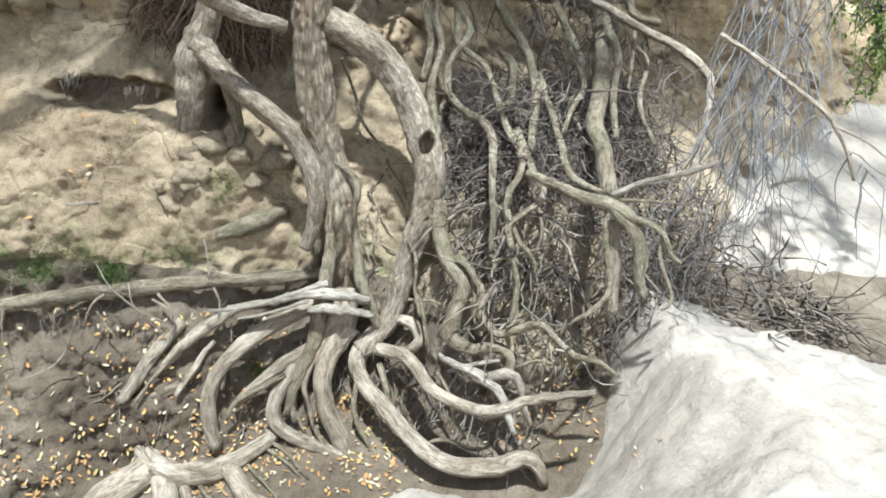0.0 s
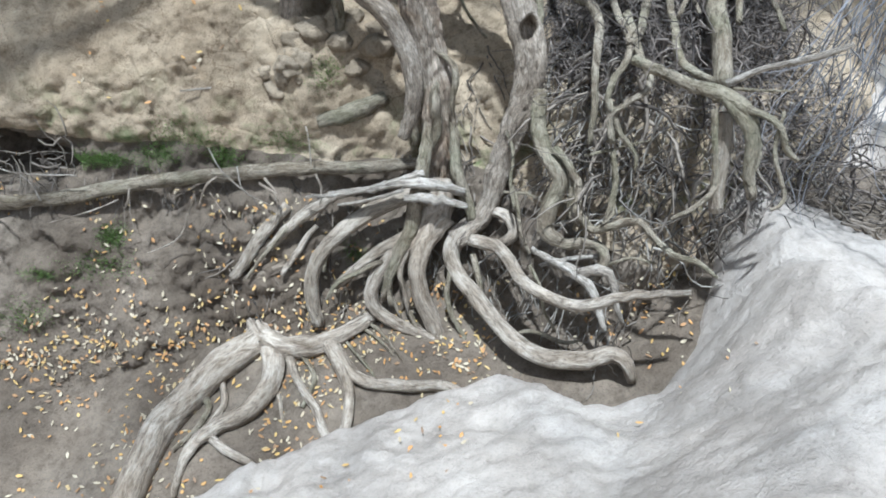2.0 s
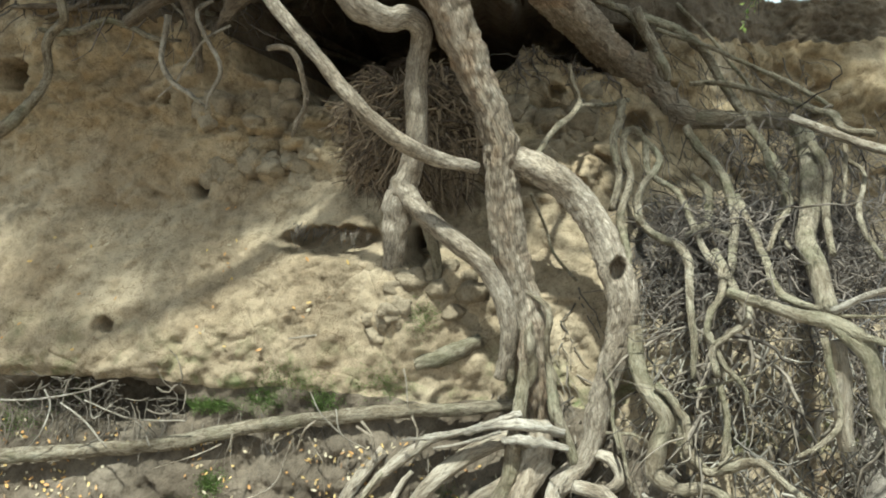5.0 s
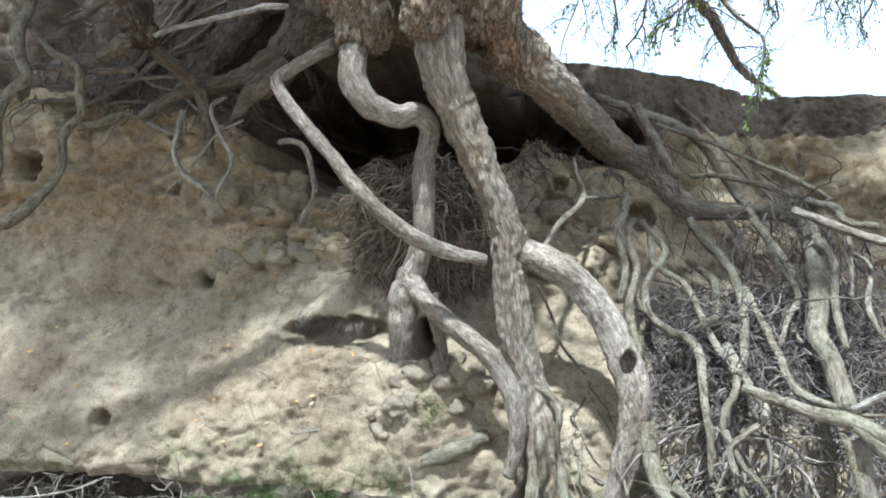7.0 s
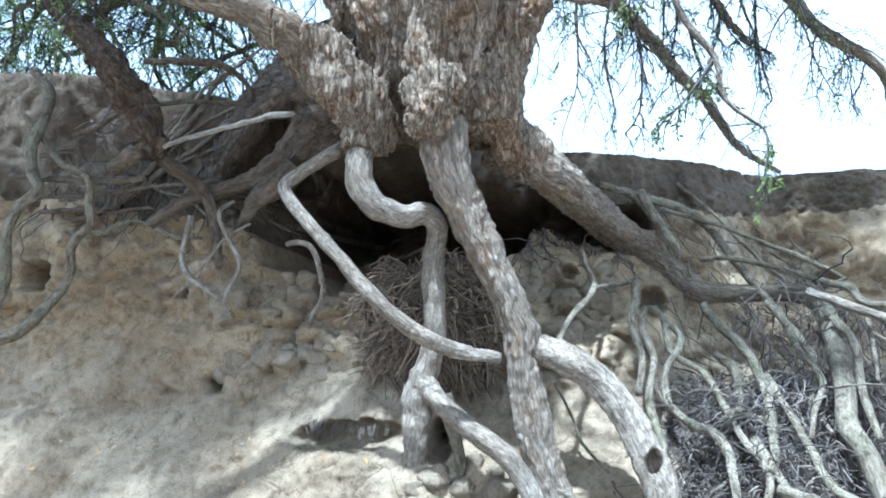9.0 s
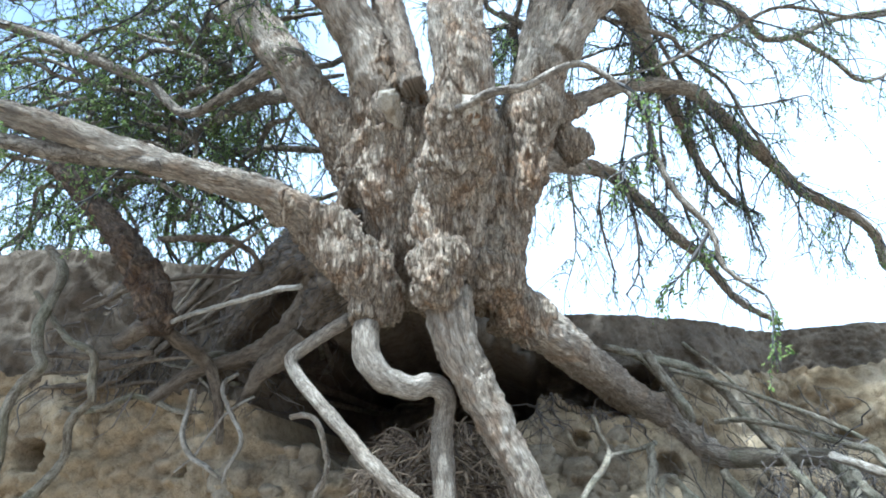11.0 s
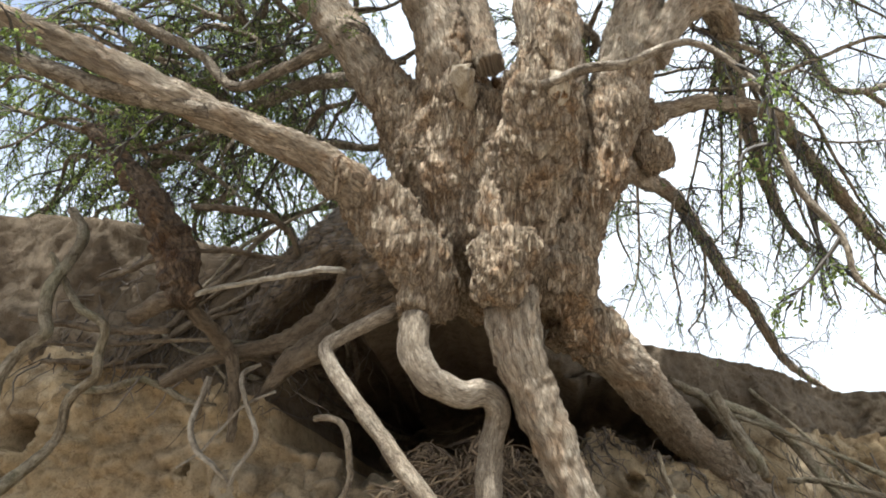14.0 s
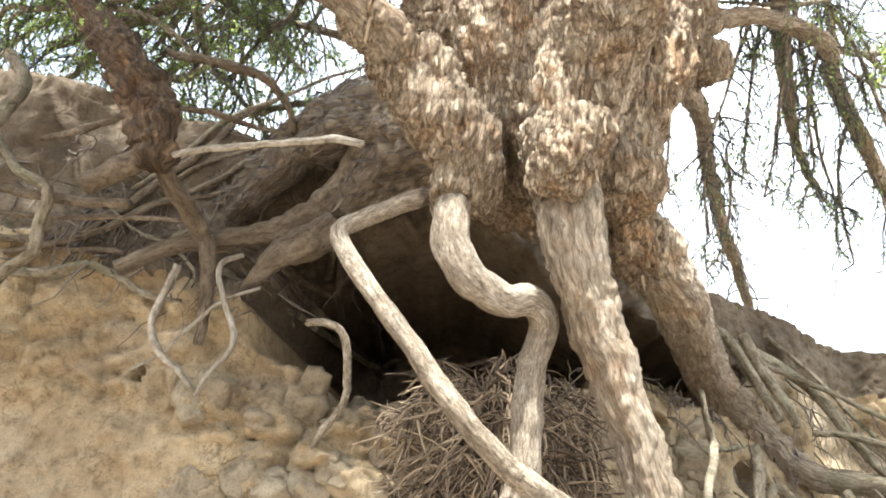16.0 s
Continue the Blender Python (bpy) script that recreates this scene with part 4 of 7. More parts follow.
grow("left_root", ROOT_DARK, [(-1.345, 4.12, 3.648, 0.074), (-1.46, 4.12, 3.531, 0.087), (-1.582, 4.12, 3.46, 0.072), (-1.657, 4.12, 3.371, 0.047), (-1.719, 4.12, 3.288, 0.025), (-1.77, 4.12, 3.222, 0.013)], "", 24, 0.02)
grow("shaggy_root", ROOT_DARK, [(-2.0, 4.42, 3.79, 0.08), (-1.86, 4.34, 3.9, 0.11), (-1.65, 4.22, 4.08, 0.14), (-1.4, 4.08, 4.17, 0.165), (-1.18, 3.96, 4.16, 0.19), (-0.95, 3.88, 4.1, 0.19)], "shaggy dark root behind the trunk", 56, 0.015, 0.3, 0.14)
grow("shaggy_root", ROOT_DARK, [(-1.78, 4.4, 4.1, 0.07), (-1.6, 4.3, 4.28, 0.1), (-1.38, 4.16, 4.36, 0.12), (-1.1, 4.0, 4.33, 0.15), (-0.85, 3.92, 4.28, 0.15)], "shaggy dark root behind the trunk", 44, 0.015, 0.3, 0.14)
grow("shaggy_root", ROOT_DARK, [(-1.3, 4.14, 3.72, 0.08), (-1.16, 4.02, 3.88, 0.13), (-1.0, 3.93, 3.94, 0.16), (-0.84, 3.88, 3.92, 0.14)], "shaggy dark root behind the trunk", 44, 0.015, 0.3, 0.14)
grow("dangling_root", ROOT_DARK, [(-2.046, 3.58, 3.661, 0.032), (-1.998, 3.7, 3.578, 0.037), (-1.982, 4, 3.536, 0.045), (-1.932, 4.12, 3.421, 0.04), (-1.917, 4.2, 3.224, 0.033), (-1.934, 4.28, 3.024, 0.022)], "", 14, 0.03)
grow("rail_root", ROOT_WHITE, [(-2.035, 3.56, 3.6, 0.014), (-1.799, 3.55, 3.664, 0.014), (-1.498, 3.55, 3.725, 0.014), (-1.303, 3.56, 3.769, 0.017), (-1.194, 3.62, 3.794, 0.017)], "", 9, 0.03)
grow("twisted_root", ROOT_WHITE, [(-1.758, 4.1, 3.426, 0.012), (-1.837, 4.06, 3.356, 0.013), (-1.801, 4.06, 3.23, 0.013), (-1.711, 4.1, 3.053, 0.014), (-1.722, 4.12, 2.967, 0.014), (-1.803, 4.16, 2.878, 0.013), (-1.864, 4.22, 2.781, 0.009)], "", 9, 0.03)
grow("twisted_root", ROOT_WHITE, [(-2.048, 4.1, 3.343, 0.019), (-2.076, 4.1, 3.2, 0.017), (-2.091, 4.1, 3.05, 0.017), (-2.038, 4.12, 2.944, 0.017), (-1.933, 4.16, 2.863, 0.014), (-1.869, 4.22, 2.801, 0.009)], "", 9, 0.03)
grow("twisted_root", ROOT_WHITE, [(-1.644, 4.1, 3.276, 0.008), (-1.809, 4.1, 3.189, 0.008), (-1.928, 4.1, 3.042, 0.008), (-2.031, 4.14, 2.937, 0.008), (-2.187, 4.22, 2.861, 0.006)], "", 9, 0.03)
grow("crook_root", ROOT_TAN, [(-1.397, 4.08, 3.133, 0.017), (-1.284, 4.06, 3.134, 0.019), (-1.211, 4.06, 3.08, 0.019), (-1.183, 4.12, 2.938, 0.019), (-1.188, 4.18, 2.813, 0.016), (-1.269, 4.24, 2.702, 0.016), (-1.329, 4.3, 2.598, 0.009)], "", 9, 0.03)
grow("winding_root", ROOT, [(-3.26, 4.1, 4.428, 0.031), (-3.059, 4.02, 4.217, 0.037), (-3.038, 3.95, 3.991, 0.037), (-3.062, 3.9, 3.803, 0.036), (-3.029, 3.88, 3.626, 0.035), (-2.967, 3.87, 3.509, 0.035), (-3.079, 3.85, 3.374, 0.035), (-3.133, 3.85, 3.203, 0.031), (-3.201, 3.95, 2.969, 0.035), (-3.304, 4, 2.778, 0.038)], "", 9, 0.03)
grow("winding_root", ROOT, [(-3.208, 4, 4.06, 0.018), (-2.893, 3.95, 3.714, 0.022), (-2.662, 3.92, 3.581, 0.027), (-2.684, 3.98, 3.411, 0.027), (-2.678, 4, 3.305, 0.027), (-2.853, 4.08, 3.189, 0.028), (-2.902, 4.14, 2.964, 0.025), (-3.025, 4.1, 2.778, 0.034), (-3.127, 4.02, 2.631, 0.043), (-3.295, 3.95, 2.543, 0.04)], "", 14, 0.03)
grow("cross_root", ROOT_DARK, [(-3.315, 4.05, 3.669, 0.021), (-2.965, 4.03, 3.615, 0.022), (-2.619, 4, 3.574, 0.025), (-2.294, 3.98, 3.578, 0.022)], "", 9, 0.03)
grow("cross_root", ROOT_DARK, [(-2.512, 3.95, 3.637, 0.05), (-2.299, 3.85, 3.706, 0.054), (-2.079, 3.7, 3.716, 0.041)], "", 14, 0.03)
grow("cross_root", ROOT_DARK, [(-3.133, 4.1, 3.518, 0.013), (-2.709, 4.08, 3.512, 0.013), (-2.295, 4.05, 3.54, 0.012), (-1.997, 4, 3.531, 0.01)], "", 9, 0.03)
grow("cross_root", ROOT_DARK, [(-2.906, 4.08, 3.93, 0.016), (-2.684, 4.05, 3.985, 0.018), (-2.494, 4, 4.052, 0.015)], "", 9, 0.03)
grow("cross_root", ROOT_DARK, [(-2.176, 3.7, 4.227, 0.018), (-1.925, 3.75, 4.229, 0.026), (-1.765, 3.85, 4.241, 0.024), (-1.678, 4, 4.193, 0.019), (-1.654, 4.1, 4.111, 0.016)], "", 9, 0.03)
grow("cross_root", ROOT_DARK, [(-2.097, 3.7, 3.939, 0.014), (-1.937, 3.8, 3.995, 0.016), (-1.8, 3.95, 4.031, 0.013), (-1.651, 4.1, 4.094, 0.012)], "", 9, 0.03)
cross = random.Random(81)
for k in range(13):
    x, z = cross.uniform(-3.4, -1.9), cross.uniform(3.3, 4.25)
    slope, thick, way = cross.gauss(0.2, 0.8), cross.choice((0.01, 0.013, 0.018, 0.024, 0.034)), []
    for i in range(6):
        way.append((x, bank(x, min(z, 4.2)) - 0.06 + 0.03 * cross.random(), z, thick * (0.7, 1, 1, 0.9, 0.75, 0.4)[i]))
        x += cross.uniform(0.1, 0.3)
        z += slope * 0.2 + cross.gauss(0, 0.045)
    grow("cross_root", ROOT_DARK if k % 3 else ROOT, way, "", 9, 0.03)
grow("splayed_root", ROOT_RED, [(0.274, 3.58, 0.954, 0.05), (0.133, 3.58, 0.982, 0.046), (-0.015, 3.55, 0.926, 0.048), (-0.22, 3.5, 0.787, 0.044), (-0.349, 3.45, 0.64, 0.04), (-0.383, 3.41, 0.466, 0.039), (-0.337, 3.37, 0.255, 0.035)], "peeled yellowish splayed root", 14, 0.03)
grow("splayed_root", ROOT_RED, [(-0.146, 3.62, 0.986, 0.02), (-0.28, 3.6, 0.95, 0.025), (-0.41, 3.55, 0.87, 0.033), (-0.527, 3.52, 0.774, 0.029), (-0.623, 3.5, 0.653, 0.022)], "peeled yellowish splayed root", 9, 0.03)
grow("splayed_root", ROOT_RED, [(-0.544, 3.62, 0.87, 0.031), (-0.651, 3.56, 0.746, 0.039), (-0.741, 3.5, 0.602, 0.037), (-0.82, 3.45, 0.474, 0.025)], "peeled yellowish splayed root", 9, 0.03)
grow("splayed_root", ROOT_RED, [(-0.375, 3.56, 0.788, 0.014), (-0.461, 3.5, 0.662, 0.019), (-0.547, 3.44, 0.522, 0.014)], "peeled yellowish splayed root", 9, 0.03)
grow("thick_root", ROOT_DARK, [(-0.848, 3.5, 0.43, 0.024), (-0.68, 3.48, 0.483, 0.035), (-0.527, 3.5, 0.555, 0.03)], "", 9, 0.03)
grow("base_root", ROOT_LOW, [(0.304, 3.62, 1.089, 0.052), (0.288, 3.58, 0.905, 0.081), (0.165, 3.54, 0.741, 0.082), (0.032, 3.5, 0.627, 0.051), (-0.045, 3.43, 0.48, 0.041), (-0.019, 3.39, 0.378, 0.037), (0.103, 3.34, 0.325, 0.033), (0.28, 3.28, 0.284, 0.028), (0.468, 3.2, 0.258, 0.026), (0.58, 3.14, 0.196, 0.022), (0.64, 3.1, 0.108, 0.016)], "", 24, 0.02)
grow("base_root", ROOT_LOW, [(0.31, 3.56, 0.898, 0.075), (0.219, 3.46, 0.749, 0.053), (0.191, 3.38, 0.649, 0.048), (0.225, 3.34, 0.516, 0.05), (0.313, 3.31, 0.341, 0.049), (0.343, 3.28, 0.194, 0.034)], "", 14, 0.03)
grow("base_root", ROOT_LOW, [(0.151, 3.48, 0.751, 0.016), (0.106, 3.42, 0.604, 0.016), (0.139, 3.38, 0.487, 0.014), (0.162, 3.36, 0.373, 0.01)], "", 9, 0.03)
grow("spread_root", ROOT_LOW, [(-0.766, 3.572, 0.213, 0.014), (-0.705, 3.429, 0.191, 0.055), (-0.589, 3.298, 0.165, 0.074), (-0.397, 3.255, 0.184, 0.062), (-0.218, 3.295, 0.234, 0.046), (-0.037, 3.404, 0.32, 0.037)], "", 14, 0.03)
grow("spread_root", ROOT_LOW, [(-0.588, 3.29, 0.158, 0.06), (-0.536, 3.105, 0.087, 0.058), (-0.608, 2.952, -0.003, 0.05), (-0.775, 2.863, -0.081, 0.042), (-0.873, 2.797, -0.141, 0.034), (-0.91, 2.696, -0.205, 0.022), (-0.9, 2.566, -0.269, 0.014)], "", 14, 0.03)
grow("spread_root", ROOT_LOW, [(-0.656, 3.321, 0.17, 0.078), (-0.804, 3.222, 0.09, 0.082), (-0.948, 3.08, -0.005, 0.083), (-1.062, 2.915, -0.105, 0.084), (-1.111, 2.727, -0.2, 0.08), (-1.12, 2.536, -0.285, 0.078), (-1.108, 2.348, -0.37, 0.074)], "", 14, 0.03)
grow("spread_root", ROOT_LOW, [(-0.796, 2.829, -0.116, 0.022), (-0.645, 2.73, -0.128, 0.022), (-0.545, 2.677, -0.135, 0.018)], "", 9, 0.03)
grow("spread_root", ROOT_LOW, [(-0.473, 3.251, 0.148, 0.026), (-0.406, 3.092, 0.087, 0.023), (-0.284, 2.924, 0.041, 0.025), (-0.189, 2.759, -0.015, 0.024)], "", 9, 0.03)
grow("spread_root", ROOT_LOW, [(-0.258, 3.254, 0.206, 0.042), (-0.143, 3.067, 0.143, 0.036), (-0.103, 2.9, 0.073, 0.031), (-0.1, 2.761, 0.007, 0.028)], "", 14, 0.03)
grow("spread_root", ROOT_LOW, [(-0.243, 3.25, 0.21, 0.042), (-0.067, 3.048, 0.151, 0.034), (0.173, 2.978, 0.169, 0.032), (0.406, 2.941, 0.203, 0.03), (0.535, 2.814, 0.168, 0.022)], "", 14, 0.03)
grow("spread_root", ROOT_LOW, [(-0.835, 3.177, 0.024, 0.017), (-0.772, 3.02, -0.032, 0.018), (-0.815, 2.901, -0.094, 0.018)], "", 9, 0.03)
grow("spread_root", ROOT_LOW, [(-0.512, 3.082, 0.05, 0.013), (-0.422, 2.854, -0.039, 0.009)], "", 9, 0.03)
grow("knee_root", ROOT, [(0.491, 3.42, 0.739, 0.018), (0.526, 3.32, 0.655, 0.017), (0.547, 3.28, 0.575, 0.012)], "", 9, 0.03)
grow("limb", BARK, [(-0.912, 3.55, 4.008, 0.127), (-1.109, 3.36, 4.126, 0.095), (-1.278, 3.22, 4.213, 0.077), (-1.533, 3.05, 4.263, 0.069), (-1.832, 2.88, 4.312, 0.065), (-2.158, 2.72, 4.415, 0.06), (-2.47, 2.57, 4.5, 0.054), (-2.836, 2.42, 4.61, 0.044), (-3.312, 2.32, 4.746, 0.033)], "", 40, 0.025)
grow("limb", LIMB, [(-1.7, 2.88, 4.252, 0.035), (-1.989, 2.83, 4.305, 0.047), (-2.221, 2.75, 4.323, 0.048), (-2.452, 2.6, 4.334, 0.039), (-2.831, 2.5, 4.461, 0.03)], "", 10, 0.05)
grow("limb", BARK, [(-0.6, 3.98, 4.3, 0.1), (-0.8, 3.87, 4.6, 0.15), (-1.078, 3.85, 5.019, 0.155), (-1.32, 3.88, 5.378, 0.143), (-1.552, 3.95, 5.741, 0.142), (-1.949, 4.05, 6.327, 0.139), (-2.376, 4.2, 7.035, 0.139), (-2.818, 4.35, 7.909, 0.139), (-3.702, 4.6, 9.772, 0.131)], "", 40, 0.025)
grow("limb", BARK, [(-0.52, 3.92, 4.35, 0.1), (-0.62, 3.76, 4.72, 0.16), (-0.742, 3.62, 5.14, 0.165), (-0.846, 3.55, 5.449, 0.153), (-0.999, 3.45, 5.754, 0.143), (-1.138, 3.35, 6.144, 0.147), (-1.269, 3.25, 6.666, 0.139), (-1.494, 3.15, 7.509, 0.12)], "", 40, 0.025)
grow("limb", LIMB, [(-0.971, 3.42, 5.797, 0.051), (-1.127, 3.4, 5.957, 0.057), (-1.35, 3.35, 5.939, 0.046), (-1.524, 3.3, 5.848, 0.038), (-1.747, 3.25, 5.925, 0.031), (-2.073, 3.2, 5.861, 0.022)], "", 10, 0.05)
grow("stub_limb", BARK, [(-0.474, 3.4, 4.924, 0.068), (-0.543, 3.5, 5.249, 0.083), (-0.659, 3.6, 5.728, 0.098), (-0.819, 3.7, 6.214, 0.095), (-1, 3.8, 6.877, 0.096), (-1.238, 3.9, 7.926, 0.083)], "", 40, 0.025)
grow("limb", BARK, [(-0.32, 3.8, 4.1, 0.1), (-0.25, 3.55, 4.38, 0.16), (-0.183, 3.27, 4.72, 0.163), (-0.175, 3.28, 5.197, 0.15), (-0.167, 3.38, 5.743, 0.163), (-0.136, 3.48, 6.585, 0.171), (-0.105, 3.6, 7.823, 0.162)], "", 40, 0.025)
grow("limb", BARK, [(-0.2, 3.98, 4.15, 0.1), (-0.04, 3.93, 4.5, 0.15), (0.2, 3.93, 4.94, 0.18), (0.321, 3.97, 5.373, 0.166), (0.437, 4.05, 5.932, 0.166), (0.594, 4.15, 6.51, 0.17), (0.786, 4.25, 7.284, 0.17), (1.12, 4.45, 8.761, 0.157)], "", 40, 0.025)
grow("limb", BARK, [(0.453, 3.9, 5.399, 0.099), (0.687, 3.95, 5.805, 0.097), (0.887, 4.05, 6.009, 0.1), (1.064, 4.3, 6.042, 0.091), (1.171, 4.7, 6.066, 0.076), (1.384, 5.2, 6.049, 0.06), (1.599, 5.6, 5.793, 0.047), (1.792, 5.9, 5.452, 0.032), (2.117, 6.2, 5.201, 0.02)], "", 40, 0.025)
grow("limb", BARK, [(0.352, 4.1, 5.028, 0.067), (0.56, 4.4, 5.338, 0.061), (0.709, 4.5, 5.45, 0.054), (0.999, 4.6, 5.584, 0.049), (1.509, 4.9, 5.69, 0.052), (1.855, 5.4, 5.754, 0.056), (2.335, 5.9, 5.568, 0.052), (2.804, 6.4, 5.391, 0.05), (3.343, 6.7, 5.201, 0.044), (3.593, 6.9, 5.041, 0.041), (3.658, 7, 4.763, 0.037), (3.864, 7, 4.561, 0.022)], "", 40, 0.025)
grow("limb", BARK, [(0.242, 4.1, 4.748, 0.079), (0.515, 4.6, 4.935, 0.059), (0.821, 5.3, 5.229, 0.05), (1.275, 6.4, 5.455, 0.055), (1.794, 7.5, 5.488, 0.058), (2.317, 8.5, 5.537, 0.06), (2.916, 9.5, 5.269, 0.048), (3.597, 10, 4.985, 0.027)], "", 40, 0.025)
grow("limb", LIMB, [(-0.188, 3.12, 4.546, 0.025), (-0.01, 3.05, 4.574, 0.025), (0.201, 2.98, 4.554, 0.021), (0.439, 2.92, 4.602, 0.017), (0.614, 2.9, 4.447, 0.015), (0.725, 2.92, 4.277, 0.015), (0.746, 2.95, 4.069, 0.016), (0.817, 2.98, 3.862, 0.016), (0.938, 3, 3.684, 0.014), (0.969, 3, 3.488, 0.011), (1.107, 3, 3.356, 0.006)], "", 10, 0.05)
grow("limb", LIMB, [(0.854, 4.1, 6.043, 0.049), (1.193, 4.6, 6.492, 0.044), (1.899, 5.5, 7.149, 0.04), (2.969, 7.2, 8.23, 0.046), (3.497, 8, 8.41, 0.045), (4.089, 8.3, 8.608, 0.046), (4.771, 8.6, 9.027, 0.042), (6.097, 9, 9.404, 0.032)], "", 10, 0.05)
grow("limb", LIMB, [(4.045, 8.3, 8.585, 0.04), (4.535, 8.5, 8.293, 0.035), (4.989, 8.7, 8.006, 0.028), (5.896, 9, 8.517, 0.018)], "", 10, 0.05)
grow("limb", LIMB, [(-1.549, 3.95, 5.688, 0.054), (-1.932, 4.05, 5.556, 0.043), (-2.406, 4.2, 5.513, 0.035), (-2.762, 4.25, 5.866, 0.039), (-3.295, 4.3, 6.209, 0.048), (-4.102, 4.4, 6.72, 0.051), (-4.858, 4.4, 7.041, 0.038)], "", 10, 0.05)
grow("limb", LIMB, [(-1.973, 4.05, 6.63, 0.067), (-2.393, 4.1, 6.675, 0.054), (-2.937, 4.15, 6.764, 0.049), (-3.633, 4.2, 6.96, 0.043), (-4.332, 4.3, 7.069, 0.034)], "", 10, 0.05)
grow("limb", LIMB, [(-0.931, 3.9, 4.985, 0.055), (-1.314, 4.2, 5.467, 0.061), (-1.847, 4.5, 5.794, 0.061), (-2.478, 4.8, 5.844, 0.057), (-3.174, 5, 5.523, 0.05), (-3.969, 5.2, 5.31, 0.037)], "", 10, 0.05)
grow("stump", STUMP, [(-3.322, 4.1, 5.093, 0.058), (-3.009, 3.98, 4.805, 0.069), (-2.656, 3.84, 4.472, 0.076), (-2.346, 3.7, 4.157, 0.094), (-2.15, 3.62, 3.902, 0.108), (-2.053, 3.58, 3.74, 0.1), (-2.02, 3.565, 3.63, 0.082), (-2.01, 3.56, 3.56, 0.05)], "dark broken stem", 40, 0.015, 0.45, 0.14)
grow("stub_root", ROOT, [(-0.399, 3.764, 1.317, 0.042), (-0.292, 3.773, 1.349, 0.052), (-0.174, 3.793, 1.391, 0.054), (-0.043, 3.841, 1.459, 0.04)], "", 14, 0.03)
grow("thin_root", ROOT, [(0.208, 3.681, 1.757, 0.011), (0.314, 3.603, 1.697, 0.018), (0.327, 3.58, 1.612, 0.018), (0.319, 3.6, 1.487, 0.013), (0.346, 3.6, 1.35, 0.011)], "", 9, 0.03)
grow("thin_root", ROOT, [(0.213, 3.865, 2.281, 0.009), (0.299, 3.96, 2.1, 0.009), (0.354, 3.965, 1.945, 0.009), (0.522, 3.939, 1.762, 0.009)], "", 9, 0.03)
grow("thin_root", ROOT, [(0.601, 3.5, 1.417, 0.009), (0.647, 3.45, 1.313, 0.01), (0.643, 3.4, 1.178, 0.01), (0.676, 3.35, 1.047, 0.008)], "", 9, 0.03)
grow("vine_root", ROOT, [(1.134, 3.597, 2.008, 0.021), (1.153, 3.299, 1.871, 0.02), (1.163, 3.107, 1.76, 0.016), (1.023, 3.1, 1.622, 0.014), (1.043, 3.08, 1.499, 0.015)], "", 9, 0.03)
grow("thin_root", ROOT, [(1.605, 2.75, 1.768, 0.008), (1.61, 2.75, 1.603, 0.009), (1.691, 2.72, 1.421, 0.009), (1.646, 2.72, 1.366, 0.008)], "", 9, 0.03)
grow("thin_root", ROOT, [(1.371, 2.85, 1.732, 0.014), (1.399, 2.83, 1.583, 0.013), (1.426, 2.8, 1.419, 0.013), (1.345, 2.76, 1.337, 0.011), (1.252, 2.74, 1.286, 0.008)], "", 9, 0.03)
grow("forked_root", ROOT, [(1.387, 2.843, 1.794, 0.024), (1.46, 2.8, 1.73, 0.025), (1.513, 2.78, 1.646, 0.025), (1.537, 2.76, 1.495, 0.024), (1.574, 2.75, 1.399, 0.019)], "", 9, 0.03)
grow("thin_root", ROOT, [(-0.224, 3.346, 0.242, 0.012), (-0.116, 3.22, 0.202, 0.009), (-0.012, 3.093, 0.17, 0.009), (0.029, 3.035, 0.142, 0.004)], "", 9, 0.03)
grow("thin_root", ROOT, [(-0.101, 3.364, 0.277, 0.012), (0.034, 3.249, 0.249, 0.009), (0.101, 3.172, 0.221, 0.004)], "", 9, 0.03)
grow("thin_root", ROOT, [(-0.055, 3.373, 0.293, 0.012), (0.03, 3.298, 0.272, 0.009), (0.149, 3.145, 0.218, 0.004)], "", 9, 0.03)
grow("thin_root", ROOT, [(0.525, 3.1, 0.258, 0.011), (0.504, 3.08, 0.159, 0.009), (0.467, 3.05, 0.058, 0.004)], "", 9, 0.03)
grow("thin_root", ROOT, [(0.626, 3.08, 0.168, 0.011), (0.675, 3.05, 0.118, 0.009), (0.65, 3.04, 0.067, 0.007)], "", 9, 0.03)
grow("thin_root", ROOT, [(0.698, 3.15, 0.381, 0.011), (0.801, 3.1, 0.475, 0.011), (0.977, 3.05, 0.45, 0.011), (1.04, 3.02, 0.486, 0.007)], "", 9, 0.03)
grow("thin_root", ROOT, [(0.766, 3.2, 0.805, 0.011), (0.826, 3.12, 0.721, 0.009), (0.852, 3.08, 0.612, 0.009), (0.921, 3.05, 0.516, 0.007)], "", 9, 0.03)
grow("thin_root", ROOT, [(1.11, 3, 0.935, 0.008), (1.195, 2.95, 0.998, 0.008), (1.29, 2.9, 1.001, 0.006)], "", 9, 0.03)
grow("thin_root", ROOT, [(0.66, 3.45, 1.134, 0.011), (0.694, 3.4, 1.062, 0.011), (0.722, 3.35, 0.925, 0.009), (0.776, 3.3, 0.821, 0.009)], "", 9, 0.03)
grow("thin_root", ROOT, [(0.624, 3.48, 1.088, 0.009), (0.75, 3.42, 1.106, 0.009), (0.823, 3.38, 1.081, 0.007)], "", 9, 0.03)
